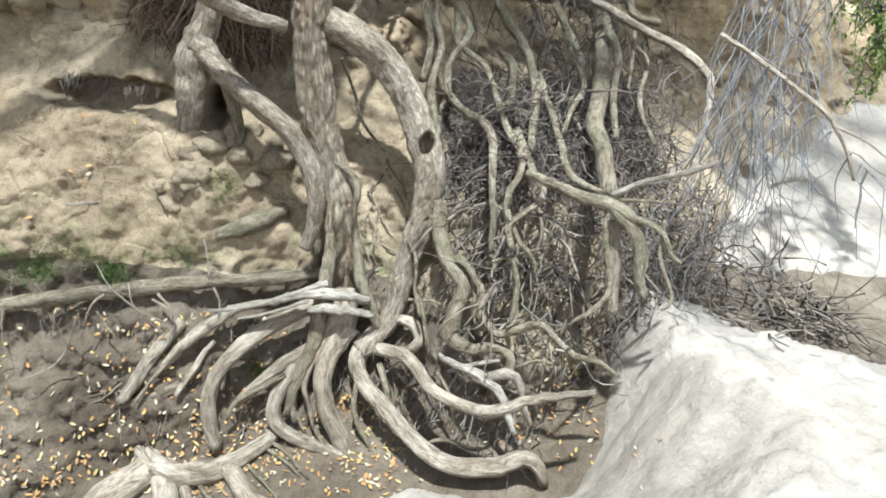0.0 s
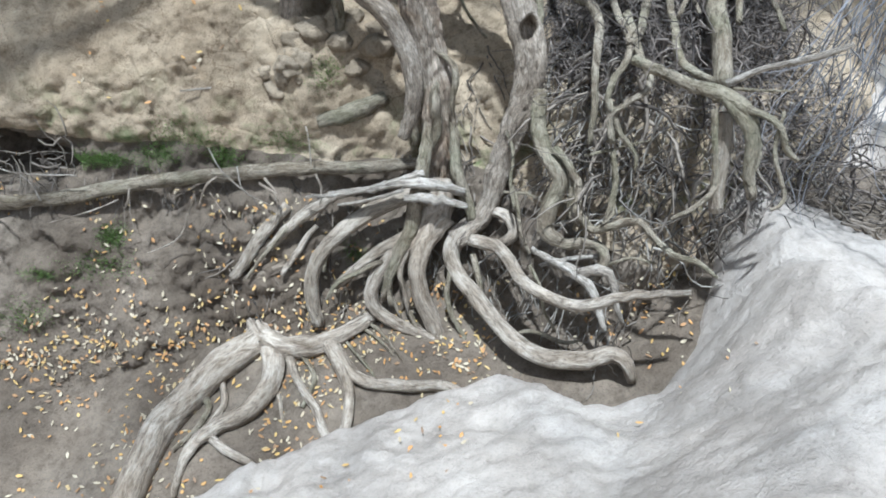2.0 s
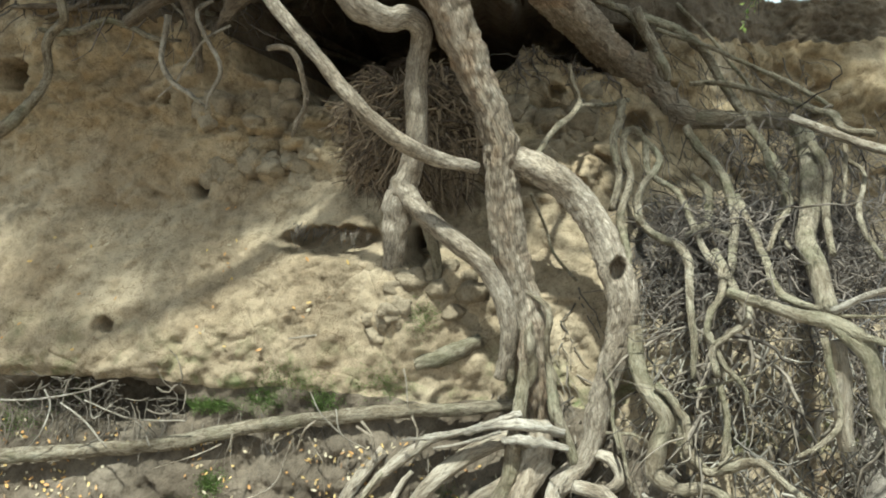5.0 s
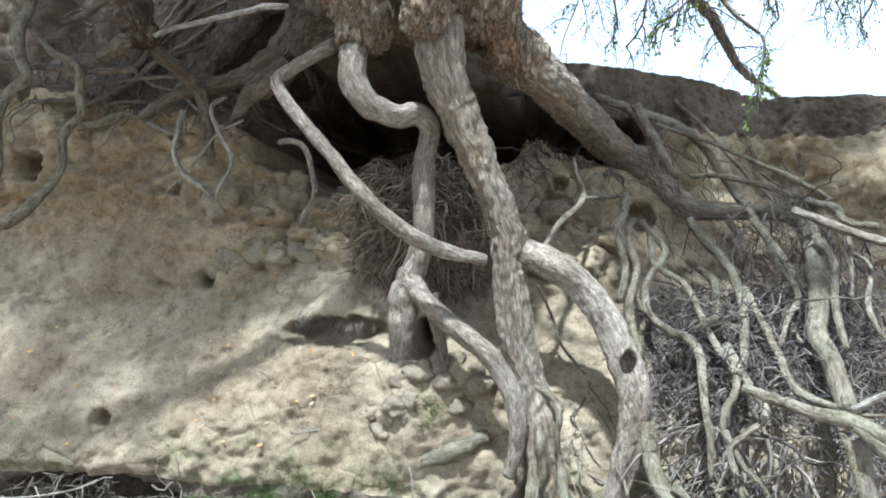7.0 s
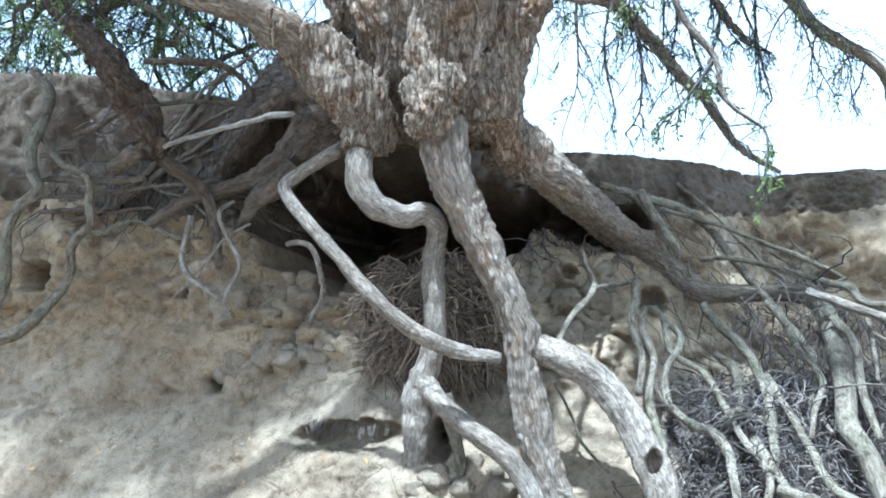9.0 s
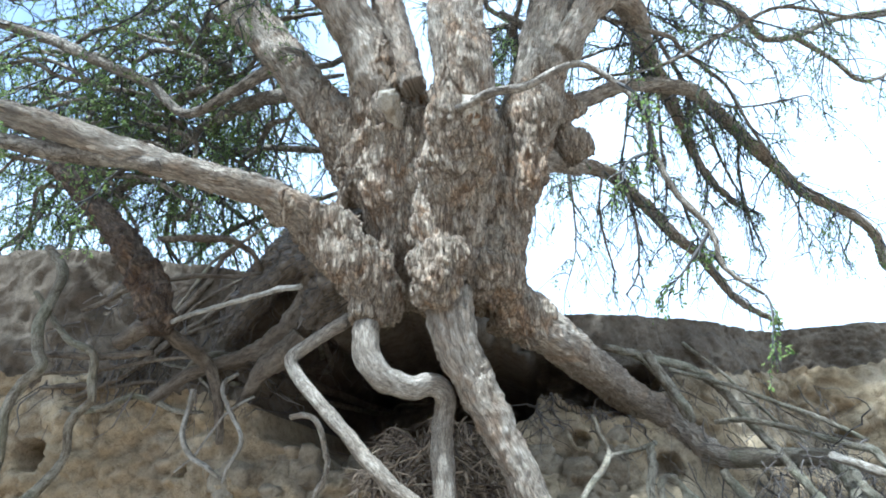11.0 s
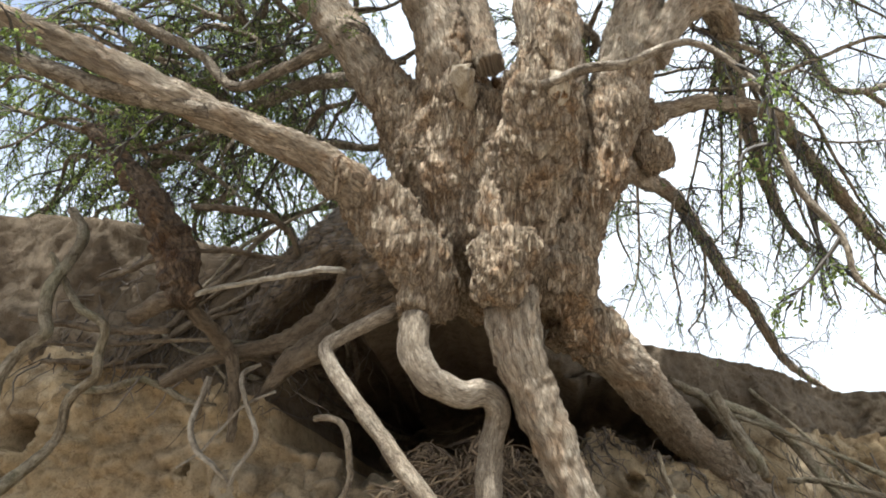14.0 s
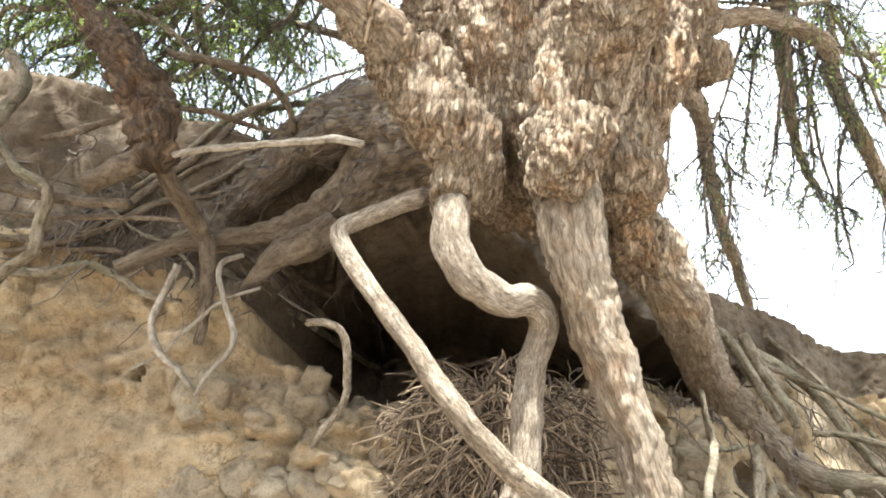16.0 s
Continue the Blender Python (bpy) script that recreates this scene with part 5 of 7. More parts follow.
grow("thin_root", ROOT, [(0.954, 3.2, 1.397, 0.008), (1.069, 3.15, 1.451, 0.008), (1.153, 3.1, 1.502, 0.006), (1.221, 3.08, 1.527, 0.003)], "", 9, 0.03)
grow("thin_root", ROOT, [(1.069, 3.15, 1.451, 0.012), (1.087, 3.1, 1.331, 0.012), (1.095, 3.05, 1.18, 0.009), (1.051, 3.03, 1.127, 0.008)], "", 9, 0.03)
grow("stem_root", ROOT, [(0.117, 3.76, 1.68, 0.009), (0.157, 3.64, 1.549, 0.034), (0.126, 3.64, 1.392, 0.03), (0.143, 3.64, 1.266, 0.023)], "", 9, 0.03)
grow("stem_root", ROOT, [(0.24, 3.74, 1.688, 0.009), (0.225, 3.6, 1.529, 0.029), (0.255, 3.6, 1.376, 0.026), (0.23, 3.6, 1.25, 0.02)], "", 9, 0.03)
grow("thin_root", ROOT, [(0.999, 3.12, 1.686, 0.014), (1.057, 3.1, 1.564, 0.014), (1.121, 3.08, 1.494, 0.011), (1.157, 3.06, 1.45, 0.009), (1.156, 3.05, 1.387, 0.008)], "", 9, 0.03)
grow("thin_root", ROOT, [(0.838, 3.35, 1.38, 0.019), (0.904, 3.3, 1.312, 0.02), (0.93, 3.25, 1.215, 0.02), (0.941, 3.2, 1.09, 0.018), (0.992, 3.15, 1.055, 0.015)], "", 9, 0.03)
grow("thin_root", ROOT, [(1.055, 3.1, 1.46, 0.013), (1.089, 3.08, 1.335, 0.013), (1.082, 3.06, 1.234, 0.013), (1.066, 3.05, 1.128, 0.011)], "", 9, 0.03)
grow("thin_root", ROOT, [(1.029, 3.769, 2.077, 0.013), (1.113, 3.762, 2.108, 0.017), (1.205, 3.725, 2.098, 0.019), (1.265, 3.686, 2.088, 0.015)], "", 9, 0.03)
grow("side_root", ROOT, [(0.886, 4.985, 3.587, 0.034), (1.007, 4.971, 3.352, 0.032), (1.1, 4.907, 3.148, 0.028), (1.111, 4.894, 3.07, 0.022)], "", 9, 0.03)
grow("stem_root", ROOT, [(0.157, 3.72, 1.588, 0.012), (0.202, 3.62, 1.379, 0.026), (0.192, 3.55, 1.2, 0.037), (0.164, 3.53, 0.998, 0.042), (0.14, 3.5, 0.809, 0.042), (0.067, 3.44, 0.626, 0.032), (0.016, 3.4, 0.429, 0.02)], "", 14, 0.03)
grow("stem_root", ROOT, [(0.286, 3.72, 1.57, 0.012), (0.343, 3.6, 1.336, 0.026), (0.37, 3.54, 1.156, 0.037), (0.445, 3.52, 0.993, 0.032), (0.478, 3.5, 0.904, 0.025)], "", 9, 0.03)
grow("thin_root", ROOT, [(0.003, 3.46, 0.645, 0.014), (-0.115, 3.42, 0.587, 0.014), (-0.235, 3.4, 0.518, 0.014), (-0.293, 3.38, 0.418, 0.009)], "", 9, 0.03)
grow("thin_root", ROOT, [(0.087, 3.48, 0.677, 0.016), (0.041, 3.42, 0.528, 0.016), (0.065, 3.38, 0.408, 0.014)], "", 9, 0.03)
grow("thin_root", ROOT, [(-0.167, 3.55, 0.88, 0.013), (-0.293, 3.48, 0.716, 0.013), (-0.317, 3.44, 0.561, 0.012)], "", 9, 0.03)
grow("thin_root", ROOT, [(-0.522, 3.5, 0.79, 0.011), (-0.671, 3.46, 0.593, 0.011), (-0.741, 3.42, 0.496, 0.009)], "", 9, 0.03)
grow("thin_root", ROOT, [(-0.981, 3.133, -0.021, 0.018), (-0.854, 2.996, -0.056, 0.018), (-0.905, 2.859, -0.131, 0.014), (-0.976, 2.787, -0.183, 0.013)], "", 9, 0.03)
grow("thin_root", ROOT, [(-0.391, 3.218, 0.147, 0.014), (-0.309, 3.081, 0.102, 0.013), (-0.345, 2.938, 0.026, 0.011)], "", 9, 0.03)
grow("thin_root", ROOT, [(0.375, 3.38, 0.646, 0.016), (0.371, 3.32, 0.503, 0.016), (0.427, 3.28, 0.387, 0.014), (0.496, 3.22, 0.302, 0.011)], "", 9, 0.03)
grow("thin_root", ROOT, [(0.177, 3.34, 0.404, 0.014), (0.217, 3.3, 0.285, 0.014), (0.194, 3.26, 0.159, 0.012), (0.25, 3.2, 0.052, 0.009)], "", 9, 0.03)
grow("splayed_root", ROOT_RED, [(0.191, 3.56, 0.814, 0.031), (0.117, 3.53, 0.766, 0.036), (-0.035, 3.5, 0.668, 0.036), (-0.18, 3.46, 0.543, 0.027), (-0.251, 3.44, 0.473, 0.02)], "peeled yellowish splayed root", 9, 0.03)
grow("splayed_root", ROOT_RED, [(0.078, 3.5, 0.649, 0.012), (0.056, 3.46, 0.507, 0.012), (0.071, 3.43, 0.416, 0.012), (0.122, 3.4, 0.327, 0.008)], "peeled yellowish splayed root", 9, 0.03)
fallen = tagged(new("fallen_branch"), "long grey dead branch lying along the foot of the bank", "branch")
part("stem", root_mesh("stem", [(-3.354, 3.507, 0.637, 0.041), (-2.802, 3.546, 0.696, 0.042), (-2.298, 3.589, 0.749, 0.04), (-1.789, 3.61, 0.826, 0.039), (-1.296, 3.641, 0.94, 0.039), (-0.808, 3.65, 1.028, 0.039), (-0.344, 3.671, 1.082, 0.036), (-0.037, 3.69, 1.107, 0.035), (0.2, 3.724, 1.145, 0.027)], ROOT, 133, 14, 0.16, 0.09), fallen)
for way, seed in (([(-0.3, 3.5, 1.0, 0.012), (-0.1, 3.46, 1.05, 0.018), (0.08, 3.46, 1.1, 0.026), (0.25, 3.46, 1.105, 0.032), (0.42, 3.48, 1.07, 0.022)], 134),
                  ([(-0.42, 3.48, 0.98, 0.008), (-0.2, 3.46, 1.02, 0.012), (0.02, 3.45, 1.1, 0.014), (0.2, 3.5, 1.16, 0.018)], 135),
                  ([(0.1, 3.44, 1.03, 0.018), (0.26, 3.43, 1.035, 0.026), (0.44, 3.45, 1.0, 0.018)], 164),
                  ([(-0.25, 3.47, 0.95, 0.006), (-0.08, 3.45, 1.0, 0.009), (0.1, 3.44, 1.07, 0.008)], 165)):
    tagged(part("dead_branch", root_mesh("dead_branch", way, ROOT_WHITE, seed, 10, 0.35, 0.12, 0.02)), "weathered grey dead branch on the roots", "branch")
tagged(part("stick", root_mesh("stick", [(-1.149, 3.782, 1.422, 0.004), (-0.945, 3.789, 1.454, 0.007), (-0.829, 3.792, 1.455, 0.006), (-0.683, 3.792, 1.444, 0.004)], ROOT_WHITE, 136, 6, 0.1, 0.05)), "thin grey dead stick on the dirt", "stick", "sticks")
tagged(part("stick", root_mesh("stick", [(-0.684, 3.795, 1.443, 0.002), (-0.476, 3.801, 1.478, 0.002), (-0.272, 3.842, 1.481, 0.002)], ROOT_WHITE, 137, 6, 0.1, 0.05)), "thin grey dead stick on the dirt", "stick", "sticks")
tagged(part("stick", root_mesh("stick", [(-0.766, 3.45, 1.132, 0.004), (-0.738, 3.45, 1.002, 0.004), (-0.609, 3.5, 0.908, 0.002)], ROOT_WHITE, 138, 6, 0.1, 0.05)), "thin grey dead stick on the dirt", "stick", "sticks")
tagged(part("stick", root_mesh("stick", [(-0.93, 3.52, 1.197, 0.004), (-0.855, 3.48, 1.09, 0.004), (-0.727, 3.46, 0.984, 0.004)], ROOT_WHITE, 139, 6, 0.1, 0.05)), "thin grey dead stick on the dirt", "stick", "sticks")
part("twig", root_mesh("twig", [(-1.015, 3.5, 0.944, 0.006), (-1.052, 3.5, 0.845, 0.006), (-1.102, 3.48, 0.702, 0.006), (-1.19, 3.46, 0.637, 0.004), (-1.279, 3.45, 0.601, 0.002)], ROOT_LOW, 140, 6, 0.16, 0.09), fallen)
part("twig", root_mesh("twig", [(-0.933, 3.5, 0.958, 0.004), (-0.883, 3.48, 0.884, 0.006), (-0.845, 3.47, 0.842, 0.004), (-0.835, 3.46, 0.766, 0.002), (-0.824, 3.45, 0.661, 0.002)], ROOT_LOW, 141, 6, 0.16, 0.09), fallen)
tagged(part("stick", root_mesh("stick", [(-0.438, 3.6, 1.329, 0.004), (-0.418, 3.58, 1.261, 0.004), (-0.404, 3.56, 1.125, 0.004)], ROOT_WHITE, 142, 6, 0.1, 0.05)), "thin grey dead stick on the dirt", "stick", "sticks")
part("twig", root_mesh("twig", [(-1.4, 3.45, 0.901, 0.004), (-1.536, 3.42, 0.839, 0.004), (-1.764, 3.4, 0.76, 0.002)], ROOT_LOW, 143, 6, 0.16, 0.09), fallen)
part("twig", root_mesh("twig", [(-0.668, 3.5, 1.03, 0.007), (-0.573, 3.48, 0.983, 0.007)], ROOT_LOW, 144, 6, 0.16, 0.09), fallen)
tagged(part("stick", root_mesh("stick", [(-1.869, 3.972, 0.207, 0.003), (-1.78, 3.849, 0.152, 0.003), (-1.66, 3.84, 0.147, 0.003), (-1.521, 3.782, 0.139, 0.003)], ROOT_WHITE, 145, 6, 0.1, 0.05)), "thin grey dead stick on the dirt", "stick", "sticks")
tagged(part("stick", root_mesh("stick", [(-1.55, 4.024, 0.237, 0.006), (-1.462, 3.919, 0.218, 0.005), (-1.402, 3.815, 0.18, 0.003)], ROOT_WHITE, 146, 6, 0.1, 0.05)), "thin grey dead stick on the dirt", "stick", "sticks")
tagged(part("stick", root_mesh("stick", [(-2.375, 3.5, 1.055, 0.005), (-2.204, 3.46, 0.975, 0.006), (-2.051, 3.42, 0.849, 0.006)], ROOT_WHITE, 147, 6, 0.1, 0.05)), "thin grey dead stick on the dirt", "stick", "sticks")
tagged(part("stick", root_mesh("stick", [(-2.896, 3.5, 1.04, 0.006), (-2.541, 3.5, 1.065, 0.006), (-2.299, 3.55, 1.104, 0.005), (-2.19, 3.62, 1.146, 0.005)], ROOT_WHITE, 148, 6, 0.1, 0.05)), "thin grey dead stick on the dirt", "stick", "sticks")
tagged(part("stick", root_mesh("stick", [(-2.265, 3.55, 1.063, 0.005), (-1.991, 3.55, 0.975, 0.005), (-1.654, 3.55, 0.981, 0.005)], ROOT_WHITE, 149, 6, 0.1, 0.05)), "thin grey dead stick on the dirt", "stick", "sticks")
tagged(part("stick", root_mesh("stick", [(-2.265, 3.6, 1.108, 0.005), (-2.236, 3.58, 0.95, 0.005), (-2.1, 3.56, 1.047, 0.005)], ROOT_WHITE, 150, 6, 0.1, 0.05)), "thin grey dead stick on the dirt", "stick", "sticks")
tagged(part("stick", root_mesh("stick", [(-1.988, 3.6, 0.943, 0.005), (-1.907, 3.55, 0.916, 0.005), (-1.844, 3.5, 0.841, 0.005)], ROOT_WHITE, 151, 6, 0.1, 0.05)), "thin grey dead stick on the dirt", "stick", "sticks")
tagged(part("stick", root_mesh("stick", [(-2.548, 3.6, 1.092, 0.005), (-2.484, 3.56, 1.007, 0.005), (-2.511, 3.5, 0.86, 0.005), (-2.62, 3.5, 0.754, 0.003)], ROOT_WHITE, 152, 6, 0.1, 0.05)), "thin grey dead stick on the dirt", "stick", "sticks")
tagged(part("bare_branch", root_mesh("bare_branch", [(1.657, 2.7, 2.54, 0.012), (1.773, 2.6, 2.456, 0.01), (1.87, 2.5, 2.374, 0.01), (1.962, 2.4, 2.286, 0.009), (2.038, 2.35, 2.173, 0.007), (2.067, 2.3, 2.057, 0.006)], ROOT_LOW, 153, 6, 0.1, 0.05)), "bare dark branch arching out beside the bank", "branch")
tagged(part("bare_branch", root_mesh("bare_branch", [(1.847, 2.55, 2.412, 0.007), (1.845, 2.5, 2.556, 0.007), (1.836, 2.5, 2.674, 0.007), (1.817, 2.5, 2.788, 0.006)], ROOT_LOW, 154, 6, 0.1, 0.05)), "bare dark branch arching out beside the bank", "branch")
tagged(part("bare_branch", root_mesh("bare_branch", [(2.007, 2.38, 2.24, 0.006), (2.114, 2.35, 2.2, 0.004), (2.212, 2.3, 2.131, 0.002)], ROOT_LOW, 155, 6, 0.1, 0.05)), "bare dark branch arching out beside the bank", "branch")
tagged(part("bare_branch", root_mesh("bare_branch", [(1.811, 4.587, 2.801, 0.029), (1.996, 4.327, 2.656, 0.028), (2.104, 4.051, 2.564, 0.028), (2.143, 3.751, 2.462, 0.026), (2.147, 3.539, 2.349, 0.021), (1.996, 3.254, 2.157, 0.016), (1.955, 3.036, 2.045, 0.011)], ROOT_LOW, 156, 6, 0.1, 0.05)), "bare dark branch arching out beside the bank", "branch")
tagged(part("driftwood_stick", root_mesh("driftwood_stick", [(3.098, 4.2, 1.716, 0.013), (3.252, 4.2, 1.78, 0.018), (3.423, 4.2, 1.784, 0.01)], ROOT_LOW, 157, 6, 0.1, 0.05)), "dark driftwood stick on the pale sand", "branch")
tagged(part("driftwood_stick", root_mesh("driftwood_stick", [(2.691, 3.3, 1.186, 0.006), (2.803, 3.25, 1.159, 0.009), (2.956, 3.2, 1.111, 0.006)], ROOT_LOW, 158, 6, 0.1, 0.05)), "dark driftwood stick on the pale sand", "branch")
part("twig", root_mesh("twig", [(-1.34, 3.46, 0.964, 0.006), (-1.345, 3.44, 0.903, 0.006), (-1.363, 3.43, 0.865, 0.004)], ROOT_LOW, 159, 6, 0.16, 0.09), fallen)
part("twig", root_mesh("twig", [(-0.383, 3.58, 1.078, 0.006), (-0.351, 3.56, 1.009, 0.006), (-0.355, 3.55, 0.915, 0.004)], ROOT_LOW, 160, 6, 0.16, 0.09), fallen)
part("twig", root_mesh("twig", [(-0.902, 3.54, 1.032, 0.006), (-0.958, 3.52, 0.988, 0.006), (-0.998, 3.5, 0.868, 0.004)], ROOT_LOW, 161, 6, 0.16, 0.09), fallen)
part("twig", root_mesh("twig", [(-0.657, 3.56, 1.041, 0.008), (-0.588, 3.54, 0.959, 0.008), (-0.597, 3.52, 0.795, 0.006), (-0.683, 3.5, 0.688, 0.004)], ROOT_LOW, 162, 6, 0.16, 0.09), fallen)

grow("torn_stub", CUT, [(-0.6, 3.5, 4.74, 0.05), (-0.61, 3.34, 4.8, 0.06), (-0.615, 3.29, 4.84, 0.045)], "pale torn stub of a lost branch", 20, 0.015, 0.5, 0.15)
grow("torn_stub", CUT, [(-0.14, 3.3, 4.48, 0.06), (-0.13, 3.16, 4.58, 0.06), (-0.12, 3.12, 4.63, 0.04)], "pale torn stub of a lost branch", 20, 0.015, 0.5, 0.15)

# ---- the crown ----
rng = random.Random(7)


def twig_walk(start, direction, length, radius, droop, wiggle, steps):
    p, d, s = Vector(start), Vector(direction).normalized(), []
    for i in range(steps + 1):
        s.append((p.x, p.y, p.z, radius * (1 - 0.75 * i / steps)))
        d = (d + Vector((rng.gauss(0, wiggle), rng.gauss(0, wiggle), rng.gauss(0, wiggle) - droop))).normalized()
        p = p + d * (length / steps)
    return s


class Crown:
    def __init__(self):
        self.strands, self.verts, self.faces = [], [], []

    def leaf(self, p, d, size):
        d = (d + Vector((rng.gauss(0, 0.6), rng.gauss(0, 0.6), rng.gauss(0, 0.6)))).normalized()
        u = d.orthogonal().normalized()
        u = Matrix.Rotation(rng.uniform(0, 6.28), 3, d) @ u
        b = len(self.verts)
        w = size * rng.uniform(0.16, 0.3)
        self.verts += [p, p + d * size * 0.5 + u * w, p + d * size, p + d * size * 0.5 - u * w]
        self.faces.append((b, b + 1, b + 2, b + 3))

    def spray(self, start, direction, length, radius, leaves, droop=0.08, depth=2, size=0.024):
        s = twig_walk(start, direction, length, radius, droop, 0.17, 7 if depth > 1 else 5)
        self.strands.append(s)
        for i in range(1, len(s)):
            a, b = Vector(s[i - 1][:3]), Vector(s[i][:3])
            d = (b - a).normalized()
            if depth > 0:
                for _ in range(rng.choice((0, 1, 1, 2) if depth > 1 else (0, 0, 1, 1))):
                    side = (d * 0.7 + Vector((rng.gauss(0, 0.7), rng.gauss(0, 0.7), rng.gauss(0, 0.5) - 0.2))).normalized()
                    self.spray(b, side, length * rng.uniform(0.3, 0.55), radius * 0.5, leaves, droop + 0.04, depth - 1, size)
            if depth < 2:
                for _ in range(int(leaves * 2.2 + rng.random())):
                    q = a.lerp(b, rng.random())
                    self.leaf(q, d, size * rng.uniform(0.65, 1.35))

    def done(self):
        part("twig_spray", threads("twig_spray", self.strands, TWIG), tree, "dark drooping twigs")["kind"] = "stuff"
        part("foliage", mesh_of("foliage", self.verts, self.faces, LEAF, False), tree, "small sparse green leaves")["kind"] = "stuff"


def dress(points, first, gap, length, leaves, droop=0.1, spread=0.9, depth=2, size=0.024):
    """Twigs with leaves along a limb, from its point number first on."""
    c = Crown()
    pts = spline(points[first:], gap)
    for i, q in enumerate(pts):
        a, b = pts[max(0, i - 1)], pts[min(len(pts) - 1, i + 1)]
        d = Vector((b - a)[:3]).normalized()
        side = (d * 0.5 + Vector((rng.gauss(0, spread), rng.gauss(0, spread), rng.gauss(0, spread) - 0.1))).normalized()
        c.spray(Vector(q[:3]) + side * q[3] * 0.5, side, length * rng.uniform(0.6, 1.3), min(0.012, 0.5 * q[3] + 0.003), leaves, droop, depth, size)
    c.done()


def bough(points, gap, length, leaves, droop=0.1, first=1, depth=2, size=0.024):
    grow("limb", LIMB, points, sides=8, step=0.08)
    dress(points, first, gap, length, leaves, droop, 0.9, depth, size)


dress([(-0.912, 3.55, 4.008, 0.187), (-1.109, 3.36, 4.126, 0.14), (-1.278, 3.22, 4.213, 0.113), (-1.533, 3.05, 4.263, 0.102), (-1.832, 2.88, 4.312, 0.096), (-2.158, 2.72, 4.415, 0.088), (-2.47, 2.57, 4.5, 0.079), (-2.836, 2.42, 4.61, 0.064), (-3.312, 2.32, 4.746, 0.048)], 4, 0.25, 0.6, 0.8)
dress([(-1.7, 2.88, 4.252, 0.05), (-1.989, 2.83, 4.305, 0.067), (-2.221, 2.75, 4.323, 0.068), (-2.452, 2.6, 4.334, 0.056), (-2.831, 2.5, 4.461, 0.043)], 3, 0.25, 0.6, 0.8)
dress([(-0.843, 3.85, 4.597, 0.281), (-1.078, 3.85, 5.019, 0.243), (-1.32, 3.88, 5.378, 0.223), (-1.552, 3.95, 5.741, 0.222), (-1.949, 4.05, 6.327, 0.217), (-2.376, 4.2, 7.035, 0.217), (-2.818, 4.35, 7.909, 0.217), (-3.702, 4.6, 9.772, 0.205)], 4, 0.22, 0.8, 1)
dress([(-0.659, 3.7, 4.787, 0.242), (-0.742, 3.62, 5.14, 0.205), (-0.846, 3.55, 5.449, 0.187), (-0.999, 3.45, 5.754, 0.175), (-1.138, 3.35, 6.144, 0.179), (-1.269, 3.25, 6.666, 0.169), (-1.494, 3.15, 7.509, 0.146)], 5, 0.25, 0.8, 1)
dress([(-0.971, 3.42, 5.797, 0.073), (-1.127, 3.4, 5.957, 0.081), (-1.35, 3.35, 5.939, 0.066), (-1.524, 3.3, 5.848, 0.054), (-1.747, 3.25, 5.925, 0.044), (-2.073, 3.2, 5.861, 0.032)], 2, 0.14, 0.6, 1.2)
dress([(-0.236, 3.48, 4.41, 0.22), (-0.183, 3.25, 4.686, 0.179), (-0.175, 3.28, 5.197, 0.163), (-0.167, 3.38, 5.743, 0.177), (-0.136, 3.48, 6.585, 0.186), (-0.105, 3.6, 7.823, 0.176)], 4, 0.25, 0.8, 1)
dress([(0.101, 3.9, 4.428, 0.239), (0.22, 3.93, 4.94, 0.21), (0.321, 3.97, 5.373, 0.189), (0.437, 4.05, 5.932, 0.189), (0.594, 4.15, 6.51, 0.193), (0.786, 4.25, 7.284, 0.193), (1.12, 4.45, 8.761, 0.178)], 5, 0.25, 0.8, 1)
dress([(0.453, 3.9, 5.399, 0.127), (0.687, 3.95, 5.805, 0.124), (0.887, 4.05, 6.009, 0.128), (1.064, 4.3, 6.042, 0.117), (1.171, 4.7, 6.066, 0.098), (1.384, 5.2, 6.049, 0.077), (1.599, 5.6, 5.793, 0.06), (1.792, 5.9, 5.452, 0.041), (2.117, 6.2, 5.201, 0.026)], 3, 0.16, 0.45, 0.25)
dress([(0.352, 4.1, 5.028, 0.098), (0.56, 4.4, 5.338, 0.089), (0.709, 4.5, 5.45, 0.079), (0.999, 4.6, 5.584, 0.072), (1.509, 4.9, 5.69, 0.076), (1.855, 5.4, 5.754, 0.082), (2.335, 5.9, 5.568, 0.076), (2.804, 6.4, 5.391, 0.074), (3.343, 6.7, 5.201, 0.065), (3.593, 6.9, 5.041, 0.061), (3.658, 7, 4.763, 0.054), (3.864, 7, 4.561, 0.032)], 4, 0.2, 0.5, 0.15)
dress([(0.242, 4.1, 4.748, 0.11), (0.515, 4.6, 4.935, 0.082), (0.821, 5.3, 5.229, 0.069), (1.275, 6.4, 5.455, 0.076), (1.794, 7.5, 5.488, 0.081), (2.317, 8.5, 5.537, 0.083), (2.916, 9.5, 5.269, 0.067), (3.597, 10, 4.985, 0.038)], 2, 0.2, 0.5, 0.12)
dress([(-0.188, 3.12, 4.546, 0.041), (-0.01, 3.05, 4.574, 0.04), (0.201, 2.98, 4.554, 0.034), (0.439, 2.92, 4.602, 0.028), (0.614, 2.9, 4.447, 0.024), (0.725, 2.92, 4.277, 0.024), (0.746, 2.95, 4.069, 0.026), (0.817, 2.98, 3.862, 0.026), (0.938, 3, 3.684, 0.022), (0.969, 3, 3.488, 0.017), (1.107, 3, 3.356, 0.009)], 4, 0.16, 0.3, 0.4)
